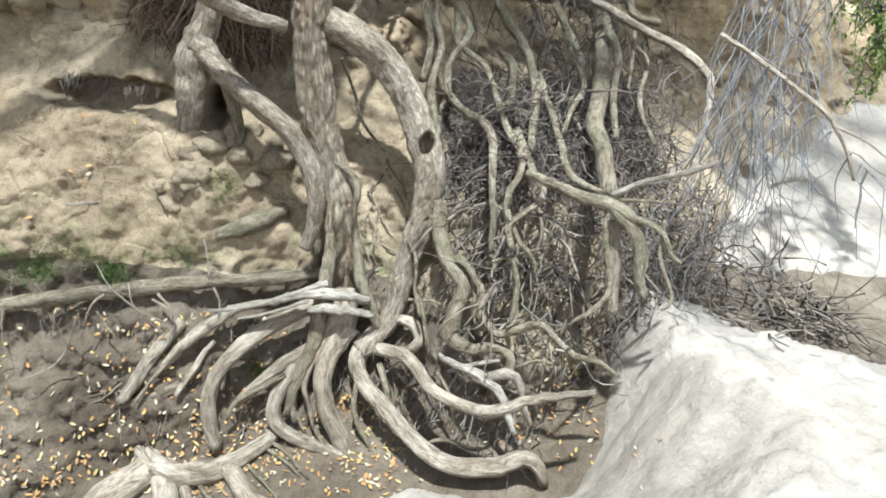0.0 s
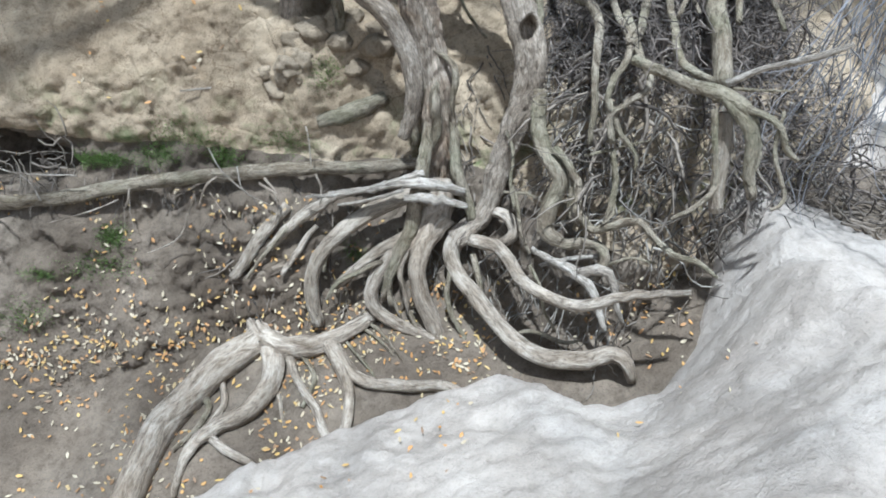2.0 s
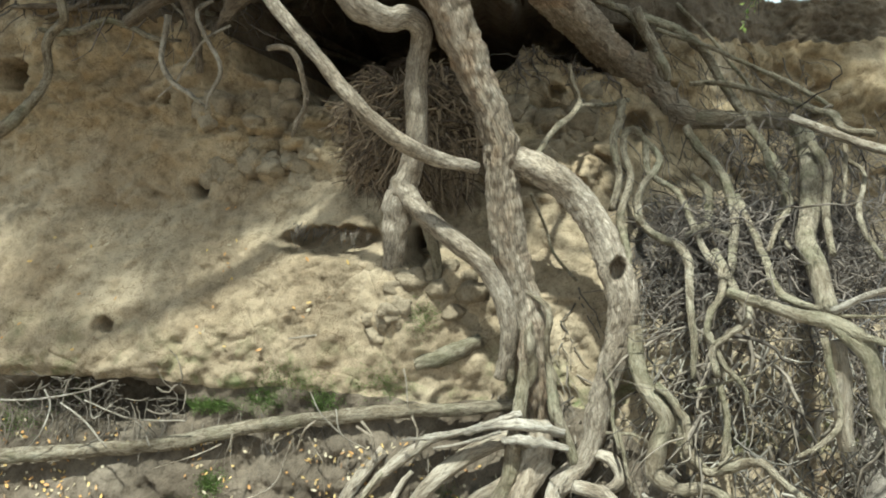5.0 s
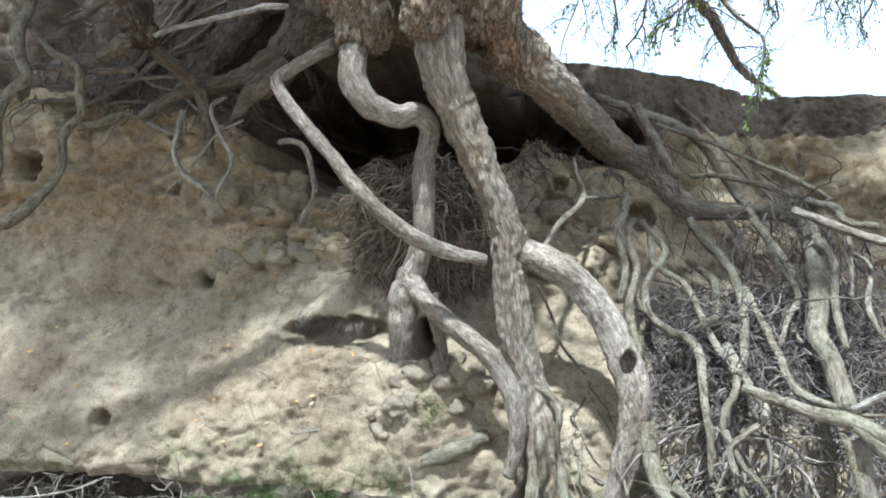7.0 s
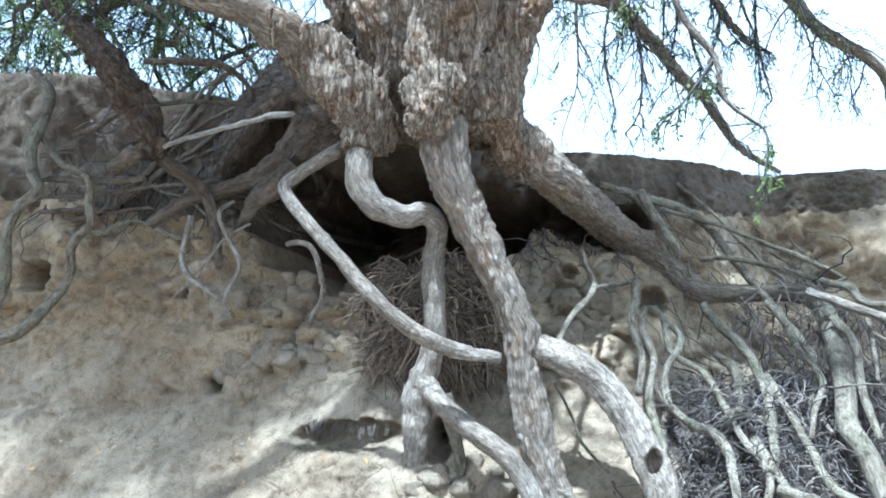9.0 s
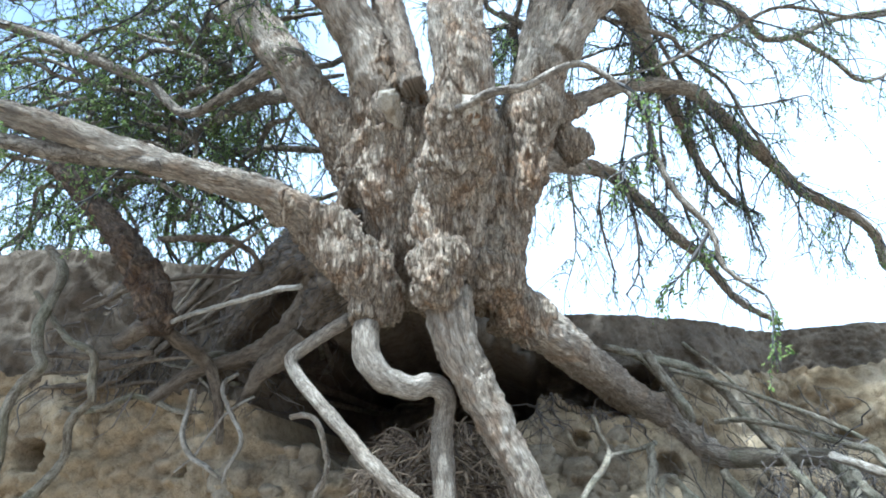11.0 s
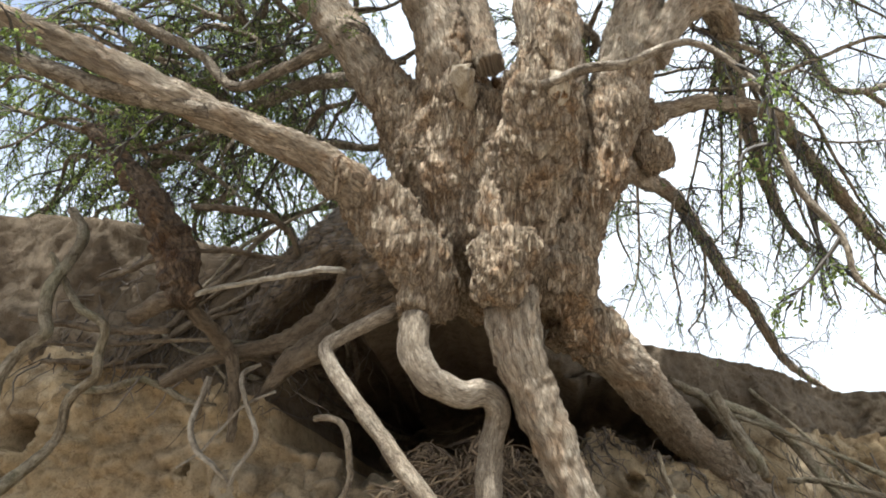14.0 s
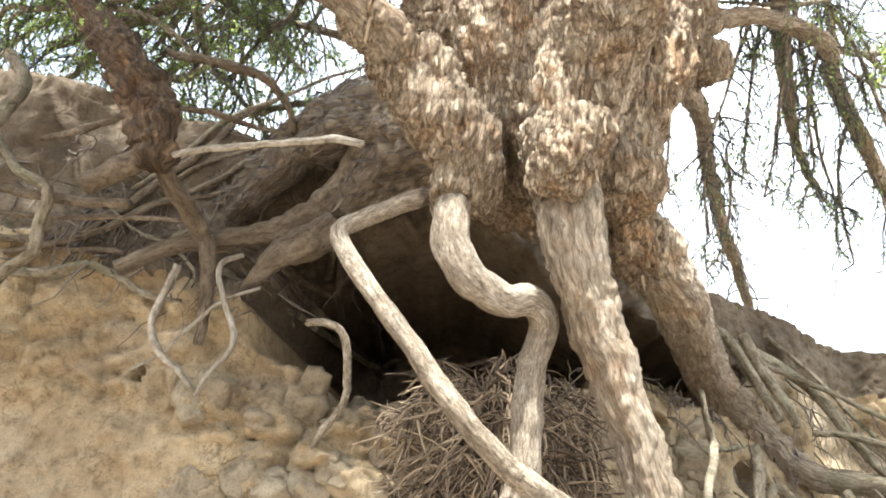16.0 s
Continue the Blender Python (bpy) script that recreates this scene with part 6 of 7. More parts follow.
dress([(0.854, 4.1, 6.043, 0.065), (1.193, 4.6, 6.492, 0.059), (1.899, 5.5, 7.149, 0.053), (2.969, 7.2, 8.23, 0.062), (3.497, 8, 8.41, 0.06), (4.089, 8.3, 8.608, 0.061), (4.771, 8.6, 9.027, 0.056), (6.097, 9, 9.404, 0.042)], 1, 0.16, 0.5, 0.3)
dress([(4.045, 8.3, 8.585, 0.053), (4.535, 8.5, 8.293, 0.046), (4.989, 8.7, 8.006, 0.038), (5.896, 9, 8.517, 0.024)], 0, 0.2, 0.5, 0.3)
dress([(-1.549, 3.95, 5.688, 0.072), (-1.932, 4.05, 5.556, 0.057), (-2.406, 4.2, 5.513, 0.047), (-2.762, 4.25, 5.866, 0.052), (-3.295, 4.3, 6.209, 0.064), (-4.102, 4.4, 6.72, 0.068), (-4.858, 4.4, 7.041, 0.05)], 2, 0.2, 0.7, 0.6)
dress([(-1.973, 4.05, 6.63, 0.089), (-2.393, 4.1, 6.675, 0.072), (-2.937, 4.15, 6.764, 0.065), (-3.633, 4.2, 6.96, 0.057), (-4.332, 4.3, 7.069, 0.045)], 1, 0.2, 0.7, 0.6)
dress([(-0.931, 3.9, 4.985, 0.074), (-1.314, 4.2, 5.467, 0.082), (-1.847, 4.5, 5.794, 0.081), (-2.478, 4.8, 5.844, 0.076), (-3.174, 5, 5.523, 0.067), (-3.969, 5.2, 5.31, 0.049)], 1, 0.22, 0.7, 0.5)
bough([(1.136, 4.6, 6.288, 0.019), (1.219, 5, 6.234, 0.017), (1.317, 5.5, 6.017, 0.013), (1.318, 5.7, 5.583, 0.011), (1.288, 5.8, 5.05, 0.008)], 0.1, 0.3, 0.1, 0.22, 0)
bough([(1.224, 4.7, 6.328, 0.019), (1.569, 5.3, 6.156, 0.021), (1.83, 5.7, 5.824, 0.016), (2.027, 6, 5.477, 0.013), (2.147, 6.1, 5.21, 0.011), (2.189, 6.2, 4.84, 0.008)], 0.1, 0.3, 0.1, 0.22, 0)
bough([(1.188, 4.8, 6.326, 0.017), (1.123, 5.3, 5.911, 0.013), (1.019, 5.5, 5.449, 0.01), (0.883, 5.6, 5.004, 0.008)], 0.1, 0.3, 0.1, 0.22, 0)
bough([(0.746, 4.8, 4.973, 0.011), (0.692, 4.9, 4.703, 0.009), (0.713, 5, 4.503, 0.009), (0.769, 5.1, 4.253, 0.007)], 0.1, 0.3, 0.1, 0.22, 0)
bough([(0.982, 5.3, 5.04, 0.012), (1.037, 5.4, 4.736, 0.012), (1.01, 5.5, 4.371, 0.009), (0.887, 5.5, 4.186, 0.007)], 0.1, 0.3, 0.1, 0.22, 0)
bough([(1.266, 4.8, 5.696, 0.014), (1.274, 5.1, 5.25, 0.012), (1.299, 5.3, 4.976, 0.009), (1.22, 5.3, 4.673, 0.007)], 0.1, 0.3, 0.1, 0.22, 0)
bough([(2.116, 5.7, 5.724, 0.016), (2.104, 5.9, 5.414, 0.013), (2.136, 6, 5.047, 0.013), (2.238, 6.1, 4.626, 0.008)], 0.1, 0.3, 0.1, 0.22, 0)
bough([(1.53, 5, 5.71, 0.014), (1.577, 5.3, 5.437, 0.012), (1.686, 5.5, 5.084, 0.01), (1.591, 5.6, 4.762, 0.007)], 0.1, 0.3, 0.1, 0.22, 0)
bough([(2.292, 5.9, 5.604, 0.011), (2.584, 6.2, 5.391, 0.011), (2.765, 6.4, 5.039, 0.008), (2.934, 6.5, 4.766, 0.005)], 0.1, 0.3, 0.1, 0.22, 0)
bough([(0.509, 5, 5.129, 0.012), (0.517, 5.1, 4.815, 0.009), (0.503, 5.2, 4.508, 0.007), (0.394, 5.2, 4.183, 0.004)], 0.1, 0.3, 0.1, 0.22, 0)
bough([(1.427, 4.9, 5.742, 0.009), (1.892, 5.2, 5.677, 0.01), (2.344, 5.5, 5.842, 0.01), (2.795, 5.8, 6.074, 0.008)], 0.1, 0.3, 0.1, 0.22, 0)
bough([(1.292, 4.8, 6.954, 0.015), (1.924, 5.4, 7.65, 0.017), (2.515, 6, 7.979, 0.013), (3.132, 6.4, 8.348, 0.01)], 0.1, 0.3, 0.1, 0.22, 0)
bough([(1.152, 4.7, 6.464, 0.012), (1.734, 5.4, 6.667, 0.011), (2.405, 6, 6.938, 0.012), (2.832, 6.4, 6.845, 0.009), (2.928, 6.6, 6.525, 0.006)], 0.1, 0.3, 0.1, 0.22, 0)

LEAFY = 1.5


# boughs that arch behind the trunk, over the bank and over the sand
def arch(a, b, rise, thick, gap, length, leaves, droop=0.12, first=1, depth=2, size=0.024):
    """A leafy bough from a to b that rises between them."""
    pts = []
    for k in range(8):
        t = k / 7
        p = a.lerp(b, t) + Vector((rng.gauss(0, 0.1), rng.gauss(0, 0.1), rise * 2.4 * t * (1 - t) + rng.gauss(0, 0.07)))
        pts.append((p.x, p.y, p.z, thick * (0.25, 0.8, 0.75, 0.65, 0.52, 0.4, 0.28, 0.15)[k] + 0.005))
    bough(pts, gap, length, leaves, droop, first, depth, size)


for k in range(34):
    a = Vector((rng.uniform(-3.3, -1.1), rng.uniform(4.2, 5.6), rng.uniform(4.8, 7.6)))
    b = Vector((rng.uniform(-6.5, -2.6), rng.uniform(4.6, 8.5), a.z + rng.uniform(-1.2, 1.0)))
    arch(a, b, rng.uniform(0.6, 1.5), rng.uniform(0.02, 0.045), 0.26, 0.75, 1.25)
for k in range(14):
    a = Vector((rng.uniform(-3.4, -2.4), rng.uniform(4.0, 5.2), rng.uniform(4.7, 6.4)))
    b = Vector((rng.uniform(-6.0, -4.2), rng.uniform(4.0, 6.5), a.z + rng.uniform(-0.6, 0.9)))
    arch(a, b, rng.uniform(0.3, 0.8), rng.uniform(0.015, 0.03), 0.22, 0.7, 1.5)
for k in range(5):
    a = Vector((rng.uniform(-0.8, 0.5), rng.uniform(4.4, 4.9), rng.uniform(5.2, 7.0)))
    b = Vector((rng.uniform(-2.2, 1.2), rng.uniform(6.5, 9.0), a.z + rng.uniform(-0.6, 1.2)))
    arch(a, b, rng.uniform(0.6, 1.4), rng.uniform(0.02, 0.05), 0.22, 0.8, 0.7)
for k in range(6):
    a = Vector((rng.uniform(0.3, 0.9), rng.uniform(4.0, 4.6), rng.uniform(5.4, 7.2)))
    b = Vector((rng.uniform(2.0, 4.6), rng.uniform(3.8, 7.0), a.z + rng.uniform(-1.2, 0.6)))
    arch(a, b, rng.uniform(0.6, 1.4), rng.uniform(0.012, 0.022), 0.28, 0.7, 0.6)
for k in range(5):
    a = Vector((rng.uniform(-1.6, -1.0), 3.3, rng.uniform(6.0, 7.2)))
    b = Vector((rng.uniform(-5, -3), rng.uniform(0.8, 3.2), a.z + rng.uniform(-0.4, 1.0)))
    arch(a, b, 0.8, 0.04, 0.22, 0.8, 0.8)
# the crown over the sand, out of view, added to dapple sand and dirt
for i in range(15):
    for y in ((-2.5,) if i % 3 or 4 < i < 11 else (-2.5, -0.8)):
        b = Vector((-4.4 + 0.58 * i + rng.gauss(0, 0.2), y + rng.gauss(0, 0.25), rng.uniform(7.4, 8.8)))
        a = Vector((0.25 * b.x - 0.2, rng.uniform(2.6, 3.6), rng.uniform(7.2, 8.0)))
        arch(a, b, 0.6, 0.01, 0.17, 0.65, LEAFY, 0.1, 4, 1, 0.034)
# unseen boughs added to break up the sun on the left slope
for k in range(11):
    a = Vector((rng.uniform(-2.6, -1.4), rng.uniform(2.0, 2.8), rng.uniform(7.6, 8.4)))
    b = Vector((rng.uniform(-6.6, -2.0), rng.uniform(-0.5, 1.4), rng.uniform(7.6, 9.0)))
    arch(a, b, 0.5, 0.014, 0.2, 0.75, 2.0, 0.1, 1, 1, 0.045)
# unseen boughs reaching behind the camera, added to block sun
for i in range(8):
    for y in (-4.9, -3.9):
        b = Vector((-4.4 + 0.6 * i + rng.gauss(0, 0.2), y + rng.gauss(0, 0.25), rng.uniform(7.4, 8.8)))
        a = Vector((0.25 * b.x - 0.2, rng.uniform(2.0, 3.0), rng.uniform(7.6, 8.2)))
        arch(a, b, 0.6, 0.01, 0.17, 0.65, 2.6, 0.1, 5, 1, 0.036)
# the top of the crown, beyond view, added to block sky light and sun
for k in range(30):
    y = rng.uniform(2.7, 6.0)
    a = Vector((rng.uniform(-1.5, 1.0), y, 4.4 + 1.3 * y + rng.uniform(0, 1.0)))
    b = Vector((rng.choice((-1, 1)) * rng.uniform(1.5, 5.5), y + rng.uniform(-0.6, 1.2), 0))
    b.z = 4.8 + 1.3 * b.y + rng.uniform(0, 1.2)
    arch(a, b, 0.6, 0.06, 0.16, 0.9, 2.2, 0.08, 1, 1, 0.06)

# unseen boughs added to cast shade on the upper face of the bank
for k in range(30):
    a = Vector((rng.uniform(-2.4, -1.4), rng.uniform(1.8, 2.6), rng.uniform(7.8, 8.4)))
    b = Vector((rng.uniform(-5.6, -2.6), rng.uniform(1.5, 2.6), rng.uniform(7.9, 9.0)))
    arch(a, b, 0.5, 0.02, 0.16, 0.6, 3.4, 0.1, 1, 1, 0.05)
# more unseen boughs, added to shade the wall right of the column root
for k in range(10):
    a = Vector((rng.uniform(-0.1, 0.4), rng.uniform(2.6, 3.2), rng.uniform(7.4, 8.0)))
    b = Vector((rng.uniform(0.3, 1.7), rng.uniform(1.7, 2.4), rng.uniform(7.6, 8.6)))
    arch(a, b, 0.4, 0.02, 0.16, 0.55, 3.4, 0.1, 2, 1, 0.05)

# boughs added overhead to shade the slope beyond the mound
for k in range(14):
    a = Vector((rng.uniform(0.8, 1.6), rng.uniform(2.6, 3.8), rng.uniform(7.4, 8.4)))
    b = Vector((rng.uniform(2.4, 6.0), rng.uniform(0.8, 4.2), rng.uniform(7.6, 9.0)))
    arch(a, b, 0.5, 0.03, 0.17, 0.7, 2.8, 0.1, 2, 1, 0.045)

# boughs above the bank beyond the ridge root, added to shade its wall
for k in range(13):
    a = Vector((rng.uniform(0.9, 1.5), rng.uniform(3.4, 4.3), rng.uniform(7.6, 8.2)))
    b = Vector((rng.uniform(1.8, 5.2), rng.uniform(3.0, 4.8), rng.uniform(7.8, 9.0)))
    arch(a, b, 0.5, 0.02, 0.2, 0.7, 2.6, 0.1, 1, 1, 0.05)

# leafy ends that hang beside the bank
for a, b in (((2.55, 3.5, 3.9), (2.75, 3.3, 2.75)), ((2.95, 3.7, 3.9), (3.05, 3.4, 2.7)), ((3.3, 3.5, 3.9), (3.35, 3.2, 2.85)), ((3.5, 3.9, 3.9), (3.6, 3.6, 2.7))):
    arch(Vector(a), Vector(b), 0.05, 0.012, 0.1, 0.3, 0.7, 0.3)

# ---- fine roots, straw, litter ----
def hair(name, n, xs, zs, gap, fall, radius, label, mat=RUNNER, tilt=0.0, seed=1, curl=0.34, drop=-0.16):
    r = random.Random(seed)
    strands = []
    for _ in range(n):
        x, z = r.uniform(*xs), r.uniform(*zs)
        y = bank(x, z) - r.uniform(*gap) * (0.25 + 0.75 * smooth(0.7, 1.2, x))
        d = Vector((r.gauss(tilt, 0.5 + 2 * max(0.0, curl - 0.34)), r.gauss(-0.15, 0.3), -r.uniform(0.3, 1.2))).normalized()
        p, s = Vector((x, y, z)), []
        length = fall * r.uniform(0.4, 1.3)
        rad = radius * r.choice((0.5, 0.7, 1.0, 1.0, 1.8))
        for i in range(9):
            s.append((p.x, p.y, p.z, rad * (1 - 0.08 * i)))
            d = (d + Vector((r.gauss(0, curl), r.gauss(0, 0.26), r.gauss(drop, 0.76 * curl)))).normalized()
            p = p + d * length / 8
            lim = bank(p.x, p.z) - 0.01
            if p.y > lim:
                p.y = lim
        strands.append(s)
    return tagged(part(name, threads(name, strands, mat, 4)), label, "roots", kind="stuff")


hair("root_mat", 1300, (0.95, 2.3), (1.95, 2.3), (0.1, 1.1), 0.42, 0.0038, "dense brown rootlets under the overhang of the bank", mat=RUNNER_BROWN, seed=23, curl=0.6, drop=-0.05)
hair("root_mat", 1500, (0.8, 2.35), (1.72, 2.15), (0.0, 0.34), 0.36, 0.0034, "tangle of thin brown rootlets on the bank", mat=RUNNER_BROWN, seed=2, curl=0.6, drop=-0.06)
hair("root_mat", 330, (0.8, 2.4), (0.95, 1.95), (0.05, 0.3), 0.4, 0.0042, "pale curling rootlets hanging over the tangle", mat=RUNNER_PALE, seed=28, curl=0.5)
hair("root_mat", 800, (1.6, 2.5), (1.3, 2.15), (0.0, 0.5), 0.42, 0.004, "dark tangle of rootlets at the end of the bank", mat=RUNNER_BROWN, seed=37, curl=0.6, drop=-0.05)
hair("root_mat", 420, (1.5, 2.6), (2.1, 2.9), (0.2, 1.3), 0.45, 0.004, "brown rootlets hanging beside the bank", mat=RUNNER_BROWN, seed=31, curl=0.55)
hair("root_mat", 260, (0.75, 2.5), (2.1, 3.5), (-0.02, 0.22), 0.45, 0.0036, "brown rootlets on the upper bank", tilt=0.2, seed=27)
hair("root_mat", 420, (0.8, 2.3), (1.0, 1.75), (0.0, 0.15), 0.34, 0.0034, "brown rootlets on the lower bank", mat=RUNNER_BROWN, seed=29, curl=0.55)
hair("root_mat", 170, (0.85, 2.2), (1.2, 2.1), (0.1, 0.4), 0.5, 0.0075, "curling brown roots hanging over the bank", seed=22, curl=0.5)
hair("root_mat", 150, (0.25, 1.6), (0.45, 1.2), (0.0, 0.25), 0.3, 0.004, "tangle of thin rootlets among the lower roots", seed=3)
hair("root_mat", 160, (0.25, 1.2), (0.3, 0.85), (0.0, 0.25), 0.26, 0.0035, "pale thin rootlets under the looping roots", mat=RUNNER_PALE, seed=33)
hair("root_mat", 160, (-0.9, 0.3), (0.1, 0.95), (0.0, 0.12), 0.25, 0.0035, "thin rootlets under the splayed roots", seed=4)
hair("root_mat", 70, (-2.9, -1.8), (0.95, 1.15), (0.0, 0.2), 0.35, 0.0042, "dry rootlets in the hollow under the bank", seed=5, curl=0.7, drop=0.0)
hair("root_mat", 140, (-3.0, -0.3), (0.86, 1.0), (0.0, 0.12), 0.2, 0.003, "thin rootlets hanging behind the fallen branch", seed=6)
hair("root_mat", 240, (-3.4, -1.3), (3.45, 4.3), (-0.02, 0.1), 0.5, 0.0045, "old roots crossing the top soil of the bank", mat=RUNNER_BROWN, tilt=0.6, seed=8, curl=0.5)
hair("root_mat", 70, (0.6, 2.6), (2.5, 3.6), (0.0, 0.15), 0.5, 0.004, "thin roots hanging over the bank", tilt=0.5, seed=9)
hair("root_mat", 90, (-1.26, -0.74), (2.02, 2.08), (0.0, 0.05), 0.1, 0.0022, "fringe of rootlets under the roof of a cavity", seed=14)
hair("root_mat", 90, (0.0, 0.75), (3.05, 3.45), (0.0, 0.3), 0.35, 0.006, "brown rootlets hanging under the heavy root", mat=RUNNER_BROWN, seed=35, curl=0.5)
hair("root_mat", 90, (0.1, 0.5), (1.0, 1.8), (0.0, 0.25), 0.3, 0.004, "dry rootlets between the stems", seed=10)


def straw_heap():
    r = random.Random(11)
    strands = []
    for _ in range(3000):
        a, b = r.uniform(0, 6.283), r.random() ** 0.5
        b *= 0.8 + 0.45 * noise.noise(Vector((2.2 * math.cos(a), 2.2 * math.sin(a), 1)))
        x, z = -0.5 + 0.58 * b * math.cos(a), 2.66 + 0.52 * b * math.sin(a)
        y = 4.4 - 0.44 * math.sqrt(max(0.0, 1 - b * b)) + 0.05 * noise.noise(Vector((x * 7, z * 7, 0))) + r.uniform(0.0, 0.14)
        d = Vector((r.gauss(0, 0.75), 0.0, r.gauss(-0.5, 0.5))).normalized()
        d.y = -0.7 * (d.x * (x + 0.53) - 0.5 * d.z) * 0.5
        n = r.choice((0.07, 0.1, 0.14, 0.2, 0.26)) * (1.1 - 0.5 * b)
        bend = Vector((r.gauss(0, 0.5), r.gauss(0, 0.2), -abs(r.gauss(0, 0.5))))
        w = r.choice((0.002, 0.003, 0.004, 0.006, 0.008))
        p, s = Vector((x, y, z)), []
        for i in range(5):
            s.append((p.x, p.y, p.z, w * (1 - 0.15 * i)))
            p = p + d.normalized() * n / 4
            d = d + bend * 0.35
        strands.append(s)
    return tagged(part("straw_heap", threads("straw_heap", strands, STRAW, 3)), "heap of dry straw and twigs lodged behind the roots", "straw", kind="stuff")


straw_heap()


def brush():
    r = random.Random(12)
    strands = []
    for _ in range(130):
        x = r.gauss(2.03, 0.1)
        p = Vector((x, 2.95 + r.gauss(0, 0.12), r.uniform(2.0, 3.0)))
        d = Vector((r.gauss(0, 0.3), r.gauss(0, 0.2), -1)).normalized()
        s, n = [], r.uniform(0.4, 1.0)
        for i in range(9):
            s.append((p.x, p.y, p.z, 0.003 * (1 - 0.08 * i)))
            d = (d + Vector((r.gauss(0, 0.3), r.gauss(0, 0.25), r.gauss(-0.12, 0.2)))).normalized()
            p = p + d * n / 8
            if p.z < sand(p.x, p.y):
                break
        if len(s) > 2:
            strands.append(s)
    for _ in range(26):
        k = r.random()
        p = Vector((1.72 + 0.42 * k, 2.55 - 0.25 * k, 2.48 - 0.4 * k))
        d = Vector((r.gauss(0.2, 0.5), r.gauss(0, 0.4), -0.6)).normalized()
        s, n = [], r.uniform(0.12, 0.4)
        for i in range(7):
            s.append((p.x, p.y, p.z, 0.0026 * (1 - 0.1 * i)))
            d = (d + Vector((r.gauss(0, 0.3), r.gauss(0, 0.3), r.gauss(-0.1, 0.2)))).normalized()
            p = p + d * n / 6
        strands.append(s)
    return tagged(part("dead_brush", threads("dead_brush", strands, plain_material("grey_twig", (0.12, 0.115, 0.115), (0.3, 0.29, 0.285)), 4)), "grey leafless brush hanging beside the bank", "brush", kind="stuff")


brush()


def litter():
    r = random.Random(13)
    verts, faces = [], []
    for _ in range(10500):
        x = r.uniform(-3.2, 0.6) if r.random() < 0.85 else r.uniform(0.3, 1.6)
        y = r.uniform(2.2, 4.3)
        if noise.noise(Vector((x * 1.6, y * 1.6, 5))) < r.uniform(-0.35, 0.45):
            continue
        z = max(dirt(x, y) + 0.03 * noise.fractal(Vector((x * 3, y * 3, 0)), 0.9, 2, 4), sand(x, y)) + 0.012
        n = Vector((0, -0.4, 1)).normalized()
        if y > bank(x, z) - 0.03:
            if r.random() < 0.6:
                continue
            if y > 3.72:
                z = r.uniform(1.3, 2.2)
                if r.random() < 0.8 or x > -0.8:
                    continue
            x, y, z = bank_point(x, z)
            y, n = y - 0.012, Vector((0, -1, 0.7)).normalized()
        if sand(x, y) > dirt(x, y) and r.random() < 0.93:
            continue
        n = (n + Vector((r.gauss(0, 0.3), r.gauss(0, 0.3), r.gauss(0, 0.2)))).normalized()
        u = Matrix.Rotation(r.uniform(0, 6.28), 3, n) @ n.orthogonal().normalized()
        w = n.cross(u)
        a, c = r.uniform(0.008, 0.022), r.uniform(0.004, 0.009)
        p, b = Vector((x, y, z)), len(verts)
        verts += [p - u * a, p - u * a * 0.3 + w * c, p + u * a * 0.5 + w * c * 0.8, p + u * a + n * 0.004, p + u * a * 0.5 - w * c * 0.8, p - u * a * 0.3 - w * c]
        faces.append(tuple(range(b, b + 6)))
    for _ in range(1700):
        x, z = r.uniform(-3.2, 0.1), r.uniform(-0.1, 0.9)
        if noise.noise(Vector((x * 1.8, z * 2.5, 9))) < r.uniform(-0.3, 0.4):
            continue
        p, n = Vector(bank_point(x, z)), Vector((r.gauss(0, 0.4), -1, 0.9 + r.gauss(0, 0.3))).normalized()
        p.y -= 0.012
        u = Matrix.Rotation(r.uniform(0, 6.28), 3, n) @ n.orthogonal().normalized()
        w = n.cross(u)
        a, c, b = r.uniform(0.008, 0.02), r.uniform(0.004, 0.009), len(verts)
        verts += [p - u * a, p - u * a * 0.3 + w * c, p + u * a * 0.5 + w * c * 0.8, p + u * a + n * 0.004, p + u * a * 0.5 - w * c * 0.8, p - u * a * 0.3 - w * c]
        faces.append(tuple(range(b, b + 6)))
    return tagged(part("leaf_litter", mesh_of("leaf_litter", verts, faces, LITTER, False)), "scattered small yellow and cream fallen leaves on the dirt", "leaves", kind="stuff")


litter()


def clod(x, y, z, r, seed, label):
    bm = bmesh.new()
    bmesh.ops.create_icosphere(bm, subdivisions=3, radius=1.0)
    for v in bm.verts:
        p = v.co.copy()
        k = 1 + 0.35 * noise.fractal(p * 1.2 + Vector((seed * 5, 0, 0)), 1, 2, 3)
        v.co = Vector((p.x * r * k * 1.15, p.y * r * k, p.z * r * k * 0.85)) + Vector((x, y, z))
    me = bpy.data.meshes.new("clod")
    bm.to_mesh(me)
    bm.free()
    me.materials.append(STONE)
    me.polygons.foreach_set("use_smooth", [True] * len(me.polygons))
    return tagged(part("clod", me), label, "clod", group="clods on the bank")


for k, (x, z, r) in enumerate(((-0.45, 1.78, 0.07), (-0.3, 1.74, 0.06), (-0.22, 1.6, 0.07), (-0.55, 1.62, 0.06), (-1.4, 2.82, 0.085), (-1.26, 2.74, 0.05), (-1.6, 2.72, 0.06), (-1.2, 2.55, 0.09),
                               (-1.45, 2.42, 0.07), (-1.0, 2.62, 0.07), (-0.1, 1.72, 0.08))):
    clod(x, bank_point(x, z)[1] + 0.01, z, r, k, "pale lump of dry earth set in the bank")


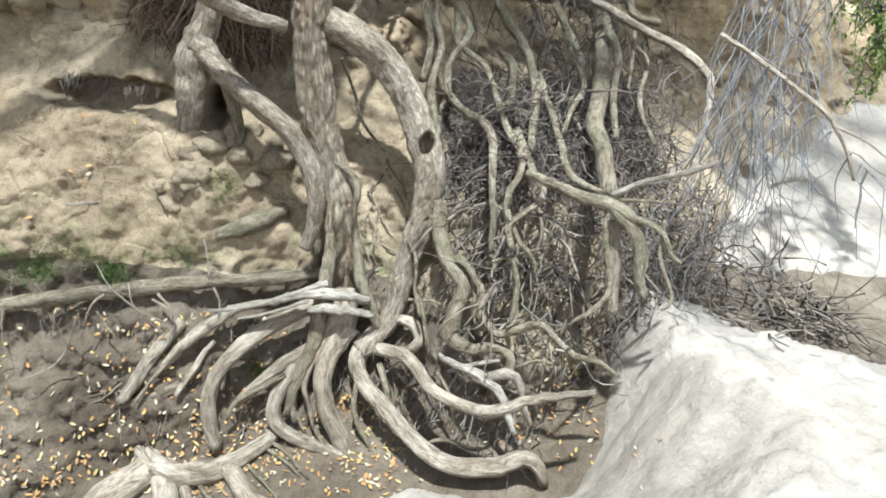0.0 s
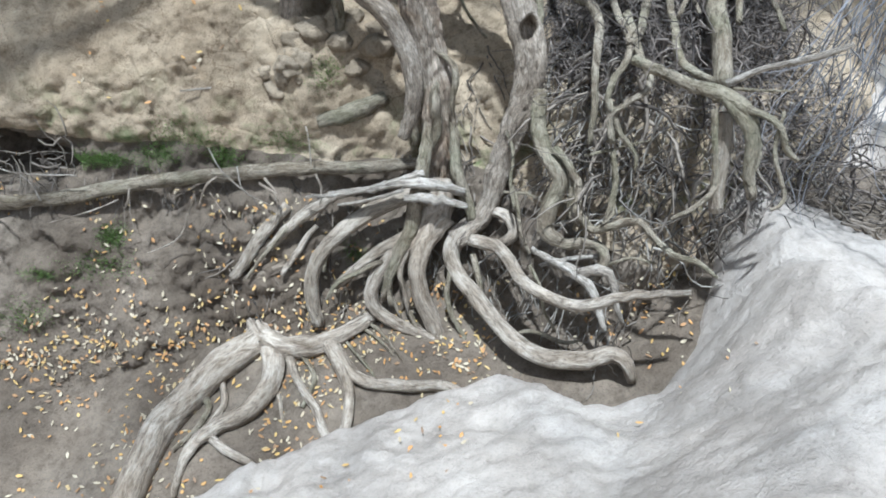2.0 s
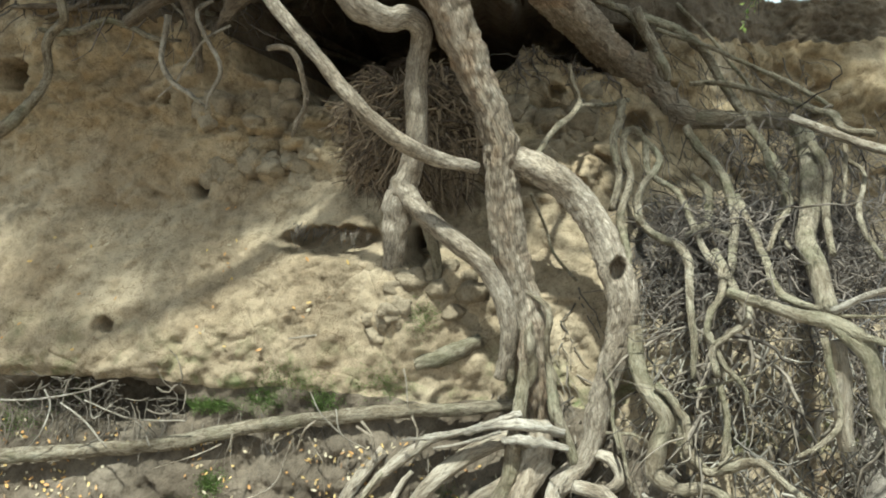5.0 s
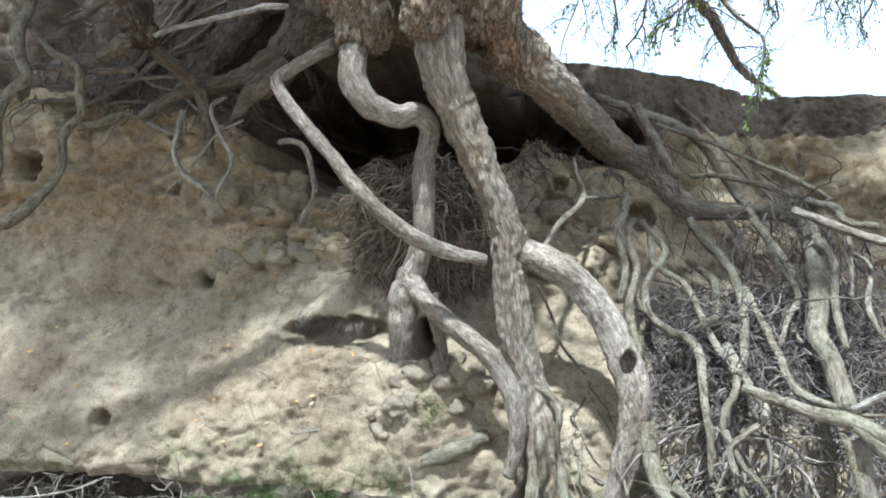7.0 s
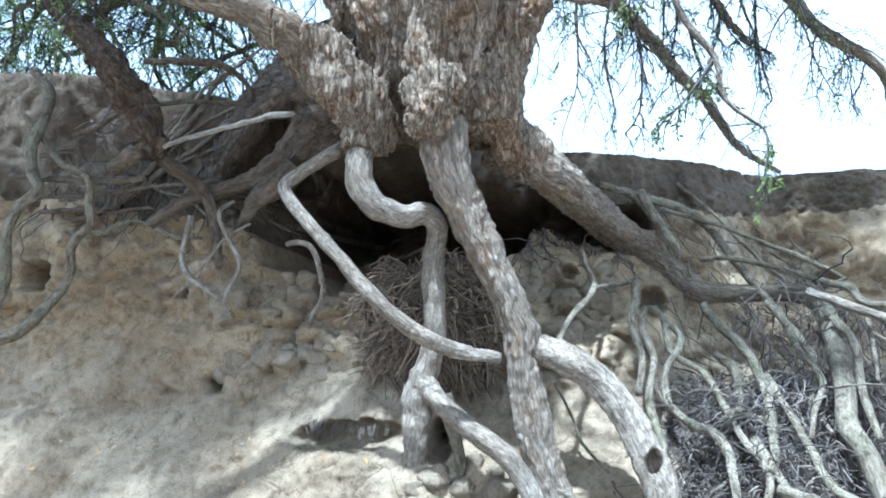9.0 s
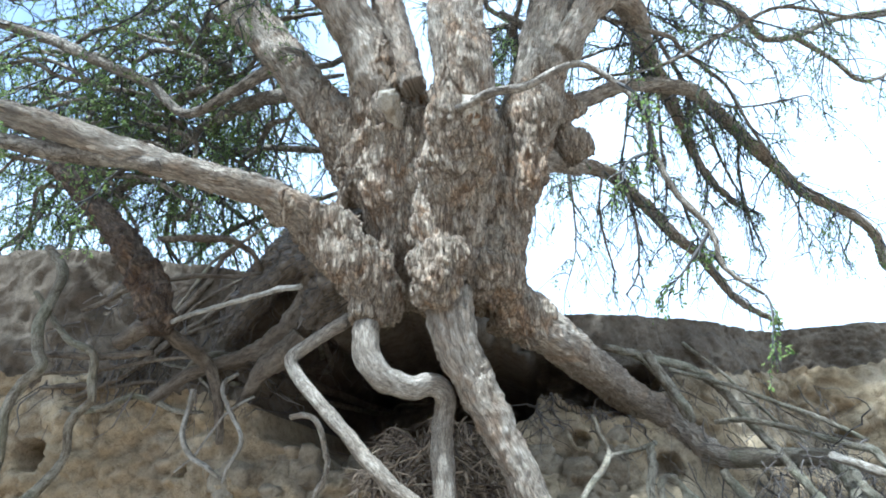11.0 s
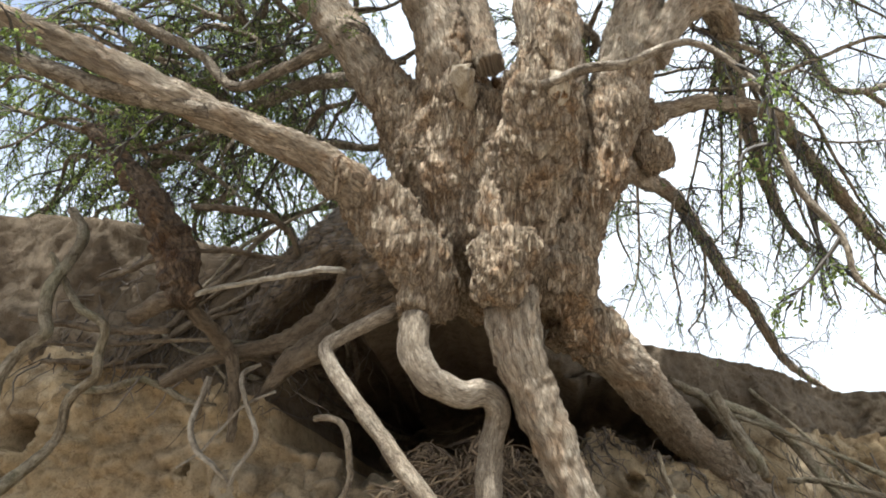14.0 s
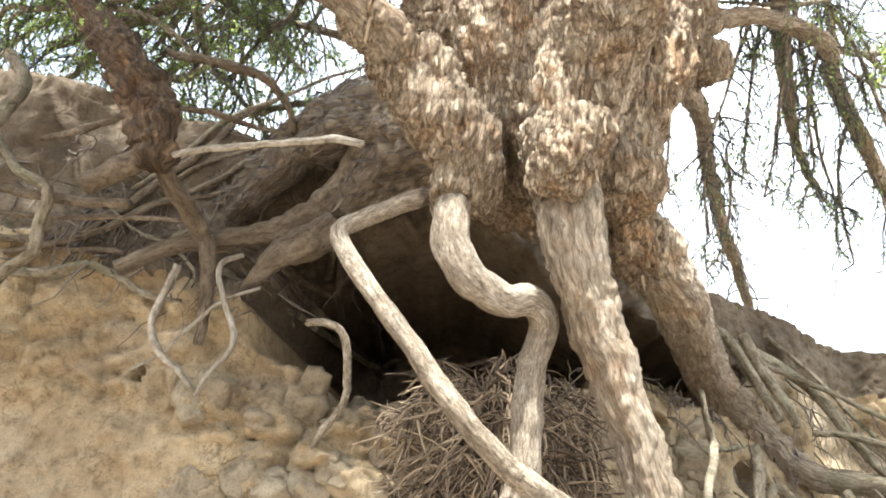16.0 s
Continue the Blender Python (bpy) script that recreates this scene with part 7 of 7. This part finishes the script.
def moss(cx, cz, rx, rz, n, seed):
    r = random.Random(seed)
    verts, faces = [], []
    for _ in range(n):
        x, z = r.gauss(cx, rx), r.gauss(cz, rz)
        p = Vector(bank_point(x, z))
        p.y -= 0.004
        d = Vector((r.gauss(0, 0.5), -r.uniform(0.3, 1.0), r.uniform(0.1, 1.0))).normalized()
        u = d.orthogonal().normalized() * 0.002
        h = r.uniform(0.006, 0.02)
        k = len(verts)
        verts += [p - u, p + u, p + d * h]
        faces.append((k, k + 1, k + 2))
    return tagged(part("moss", mesh_of("moss", verts, faces, MOSS, False)), "small patch of green moss on the bank", "moss", kind="stuff")


MOSS = plain_material("moss", (0.07, 0.11, 0.025), (0.19, 0.26, 0.06))
moss(-1.62, 1.01, 0.09, 0.02, 2600, 0)
moss(-1.31, 1.05, 0.06, 0.04, 1500, 1)
moss(-0.91, 1.08, 0.05, 0.04, 1500, 2)
moss(-1.14, 1.18, 0.12, 0.05, 900, 3)
moss(-1.53, 0.62, 0.04, 0.03, 1500, 4)
moss(-0.17, 0.62, 0.03, 0.03, 900, 5)
moss(-2.37, 0.22, 0.1, 0.03, 1500, 6)
moss(-1.88, 0.43, 0.05, 0.02, 700, 7)
moss(-0.58, 1.20, 0.08, 0.05, 700, 8)
moss(-0.36, 1.59, 0.05, 0.05, 600, 9)
moss(-2.82, 0.87, 0.1, 0.05, 1500, 10)
moss(-2.33, 0.19, 0.13, 0.06, 2200, 11)
moss(-1.59, 0.47, 0.1, 0.04, 1200, 12)
moss(-1.93, 0.21, 0.08, 0.05, 900, 13)


def debris():
    r = random.Random(21)
    strands = []
    for _ in range(200):
        x, y = r.gauss(2.75, 0.2), r.gauss(3.3, 0.16)
        p = Vector((x, y, dirt(x, y) + r.uniform(0.0, 0.2) * math.exp(-((x - 2.75) / 0.25) ** 2)))
        d = Vector((r.gauss(0, 1), r.gauss(0, 1), r.gauss(0, 0.45))).normalized()
        n, s = r.uniform(0.08, 0.4), []
        for i in range(5):
            s.append((p.x, p.y, max(p.z, max(sand(p.x, p.y), dirt(p.x, p.y)) + 0.02), r.choice((0.003, 0.005, 0.009)) * (1 - 0.1 * i)))
            d = (d + Vector((r.gauss(0, 0.3), r.gauss(0, 0.3), r.gauss(0, 0.2)))).normalized()
            p = p + d * n / 4
        strands.append(s)
    return tagged(part("driftwood_heap", threads("driftwood_heap", strands, RUNNER, 5)), "heap of dark dry roots and driftwood on the sand", "driftwood", kind="stuff")


debris()


def block(x, z, r, seed):
    """A blocky lump that breaks out of the bank."""
    bm = bmesh.new()
    bmesh.ops.create_cube(bm, size=2.0)
    bmesh.ops.subdivide_edges(bm, edges=bm.edges[:], cuts=5, use_grid_fill=True)
    k = random.Random(seed)
    turn = Euler((k.uniform(-0.5, 0.5), k.uniform(-0.6, 0.6), k.uniform(-0.5, 0.5))).to_matrix()
    size = Vector((k.uniform(0.8, 1.4), k.uniform(0.6, 0.9), k.uniform(0.7, 1.15)))
    y = bank_point(x, z)[1] + 0.5 * r
    for v in bm.verts:
        p = v.co.copy()
        p = p.lerp(p.normalized() * 1.35, 0.45)
        p *= 1 + 0.28 * noise.fractal(p * 0.9 + Vector((seed * 4.1, 0, 0)), 1, 2, 4)
        v.co = turn @ Vector((p.x * size.x, p.y * size.y, p.z * size.z)) * r * 0.8 + Vector((x, y, z))
    me = bpy.data.meshes.new("clod")
    bm.to_mesh(me)
    bm.free()
    me.materials.append(STONE)
    me.polygons.foreach_set("use_smooth", [True] * len(me.polygons))
    return tagged(part("clod", me), "blocky lump of dry yellowish earth breaking from the bank", "clod", group="clods on the bank")


kk = random.Random(31)
for n in range(34):
    x, z = kk.uniform(-1.95, -0.95), kk.uniform(2.3, 2.98)
    block(x, z, kk.choice((0.04, 0.055, 0.07, 0.1)), n)
for n in range(14):
    block(kk.uniform(0.05, 0.75), kk.uniform(2.5, 3.05), kk.choice((0.05, 0.07, 0.1)), 50 + n)
for n in range(12):
    block(kk.uniform(-0.75, -0.05), kk.uniform(1.45, 1.95), kk.choice((0.04, 0.06, 0.08)), 80 + n)
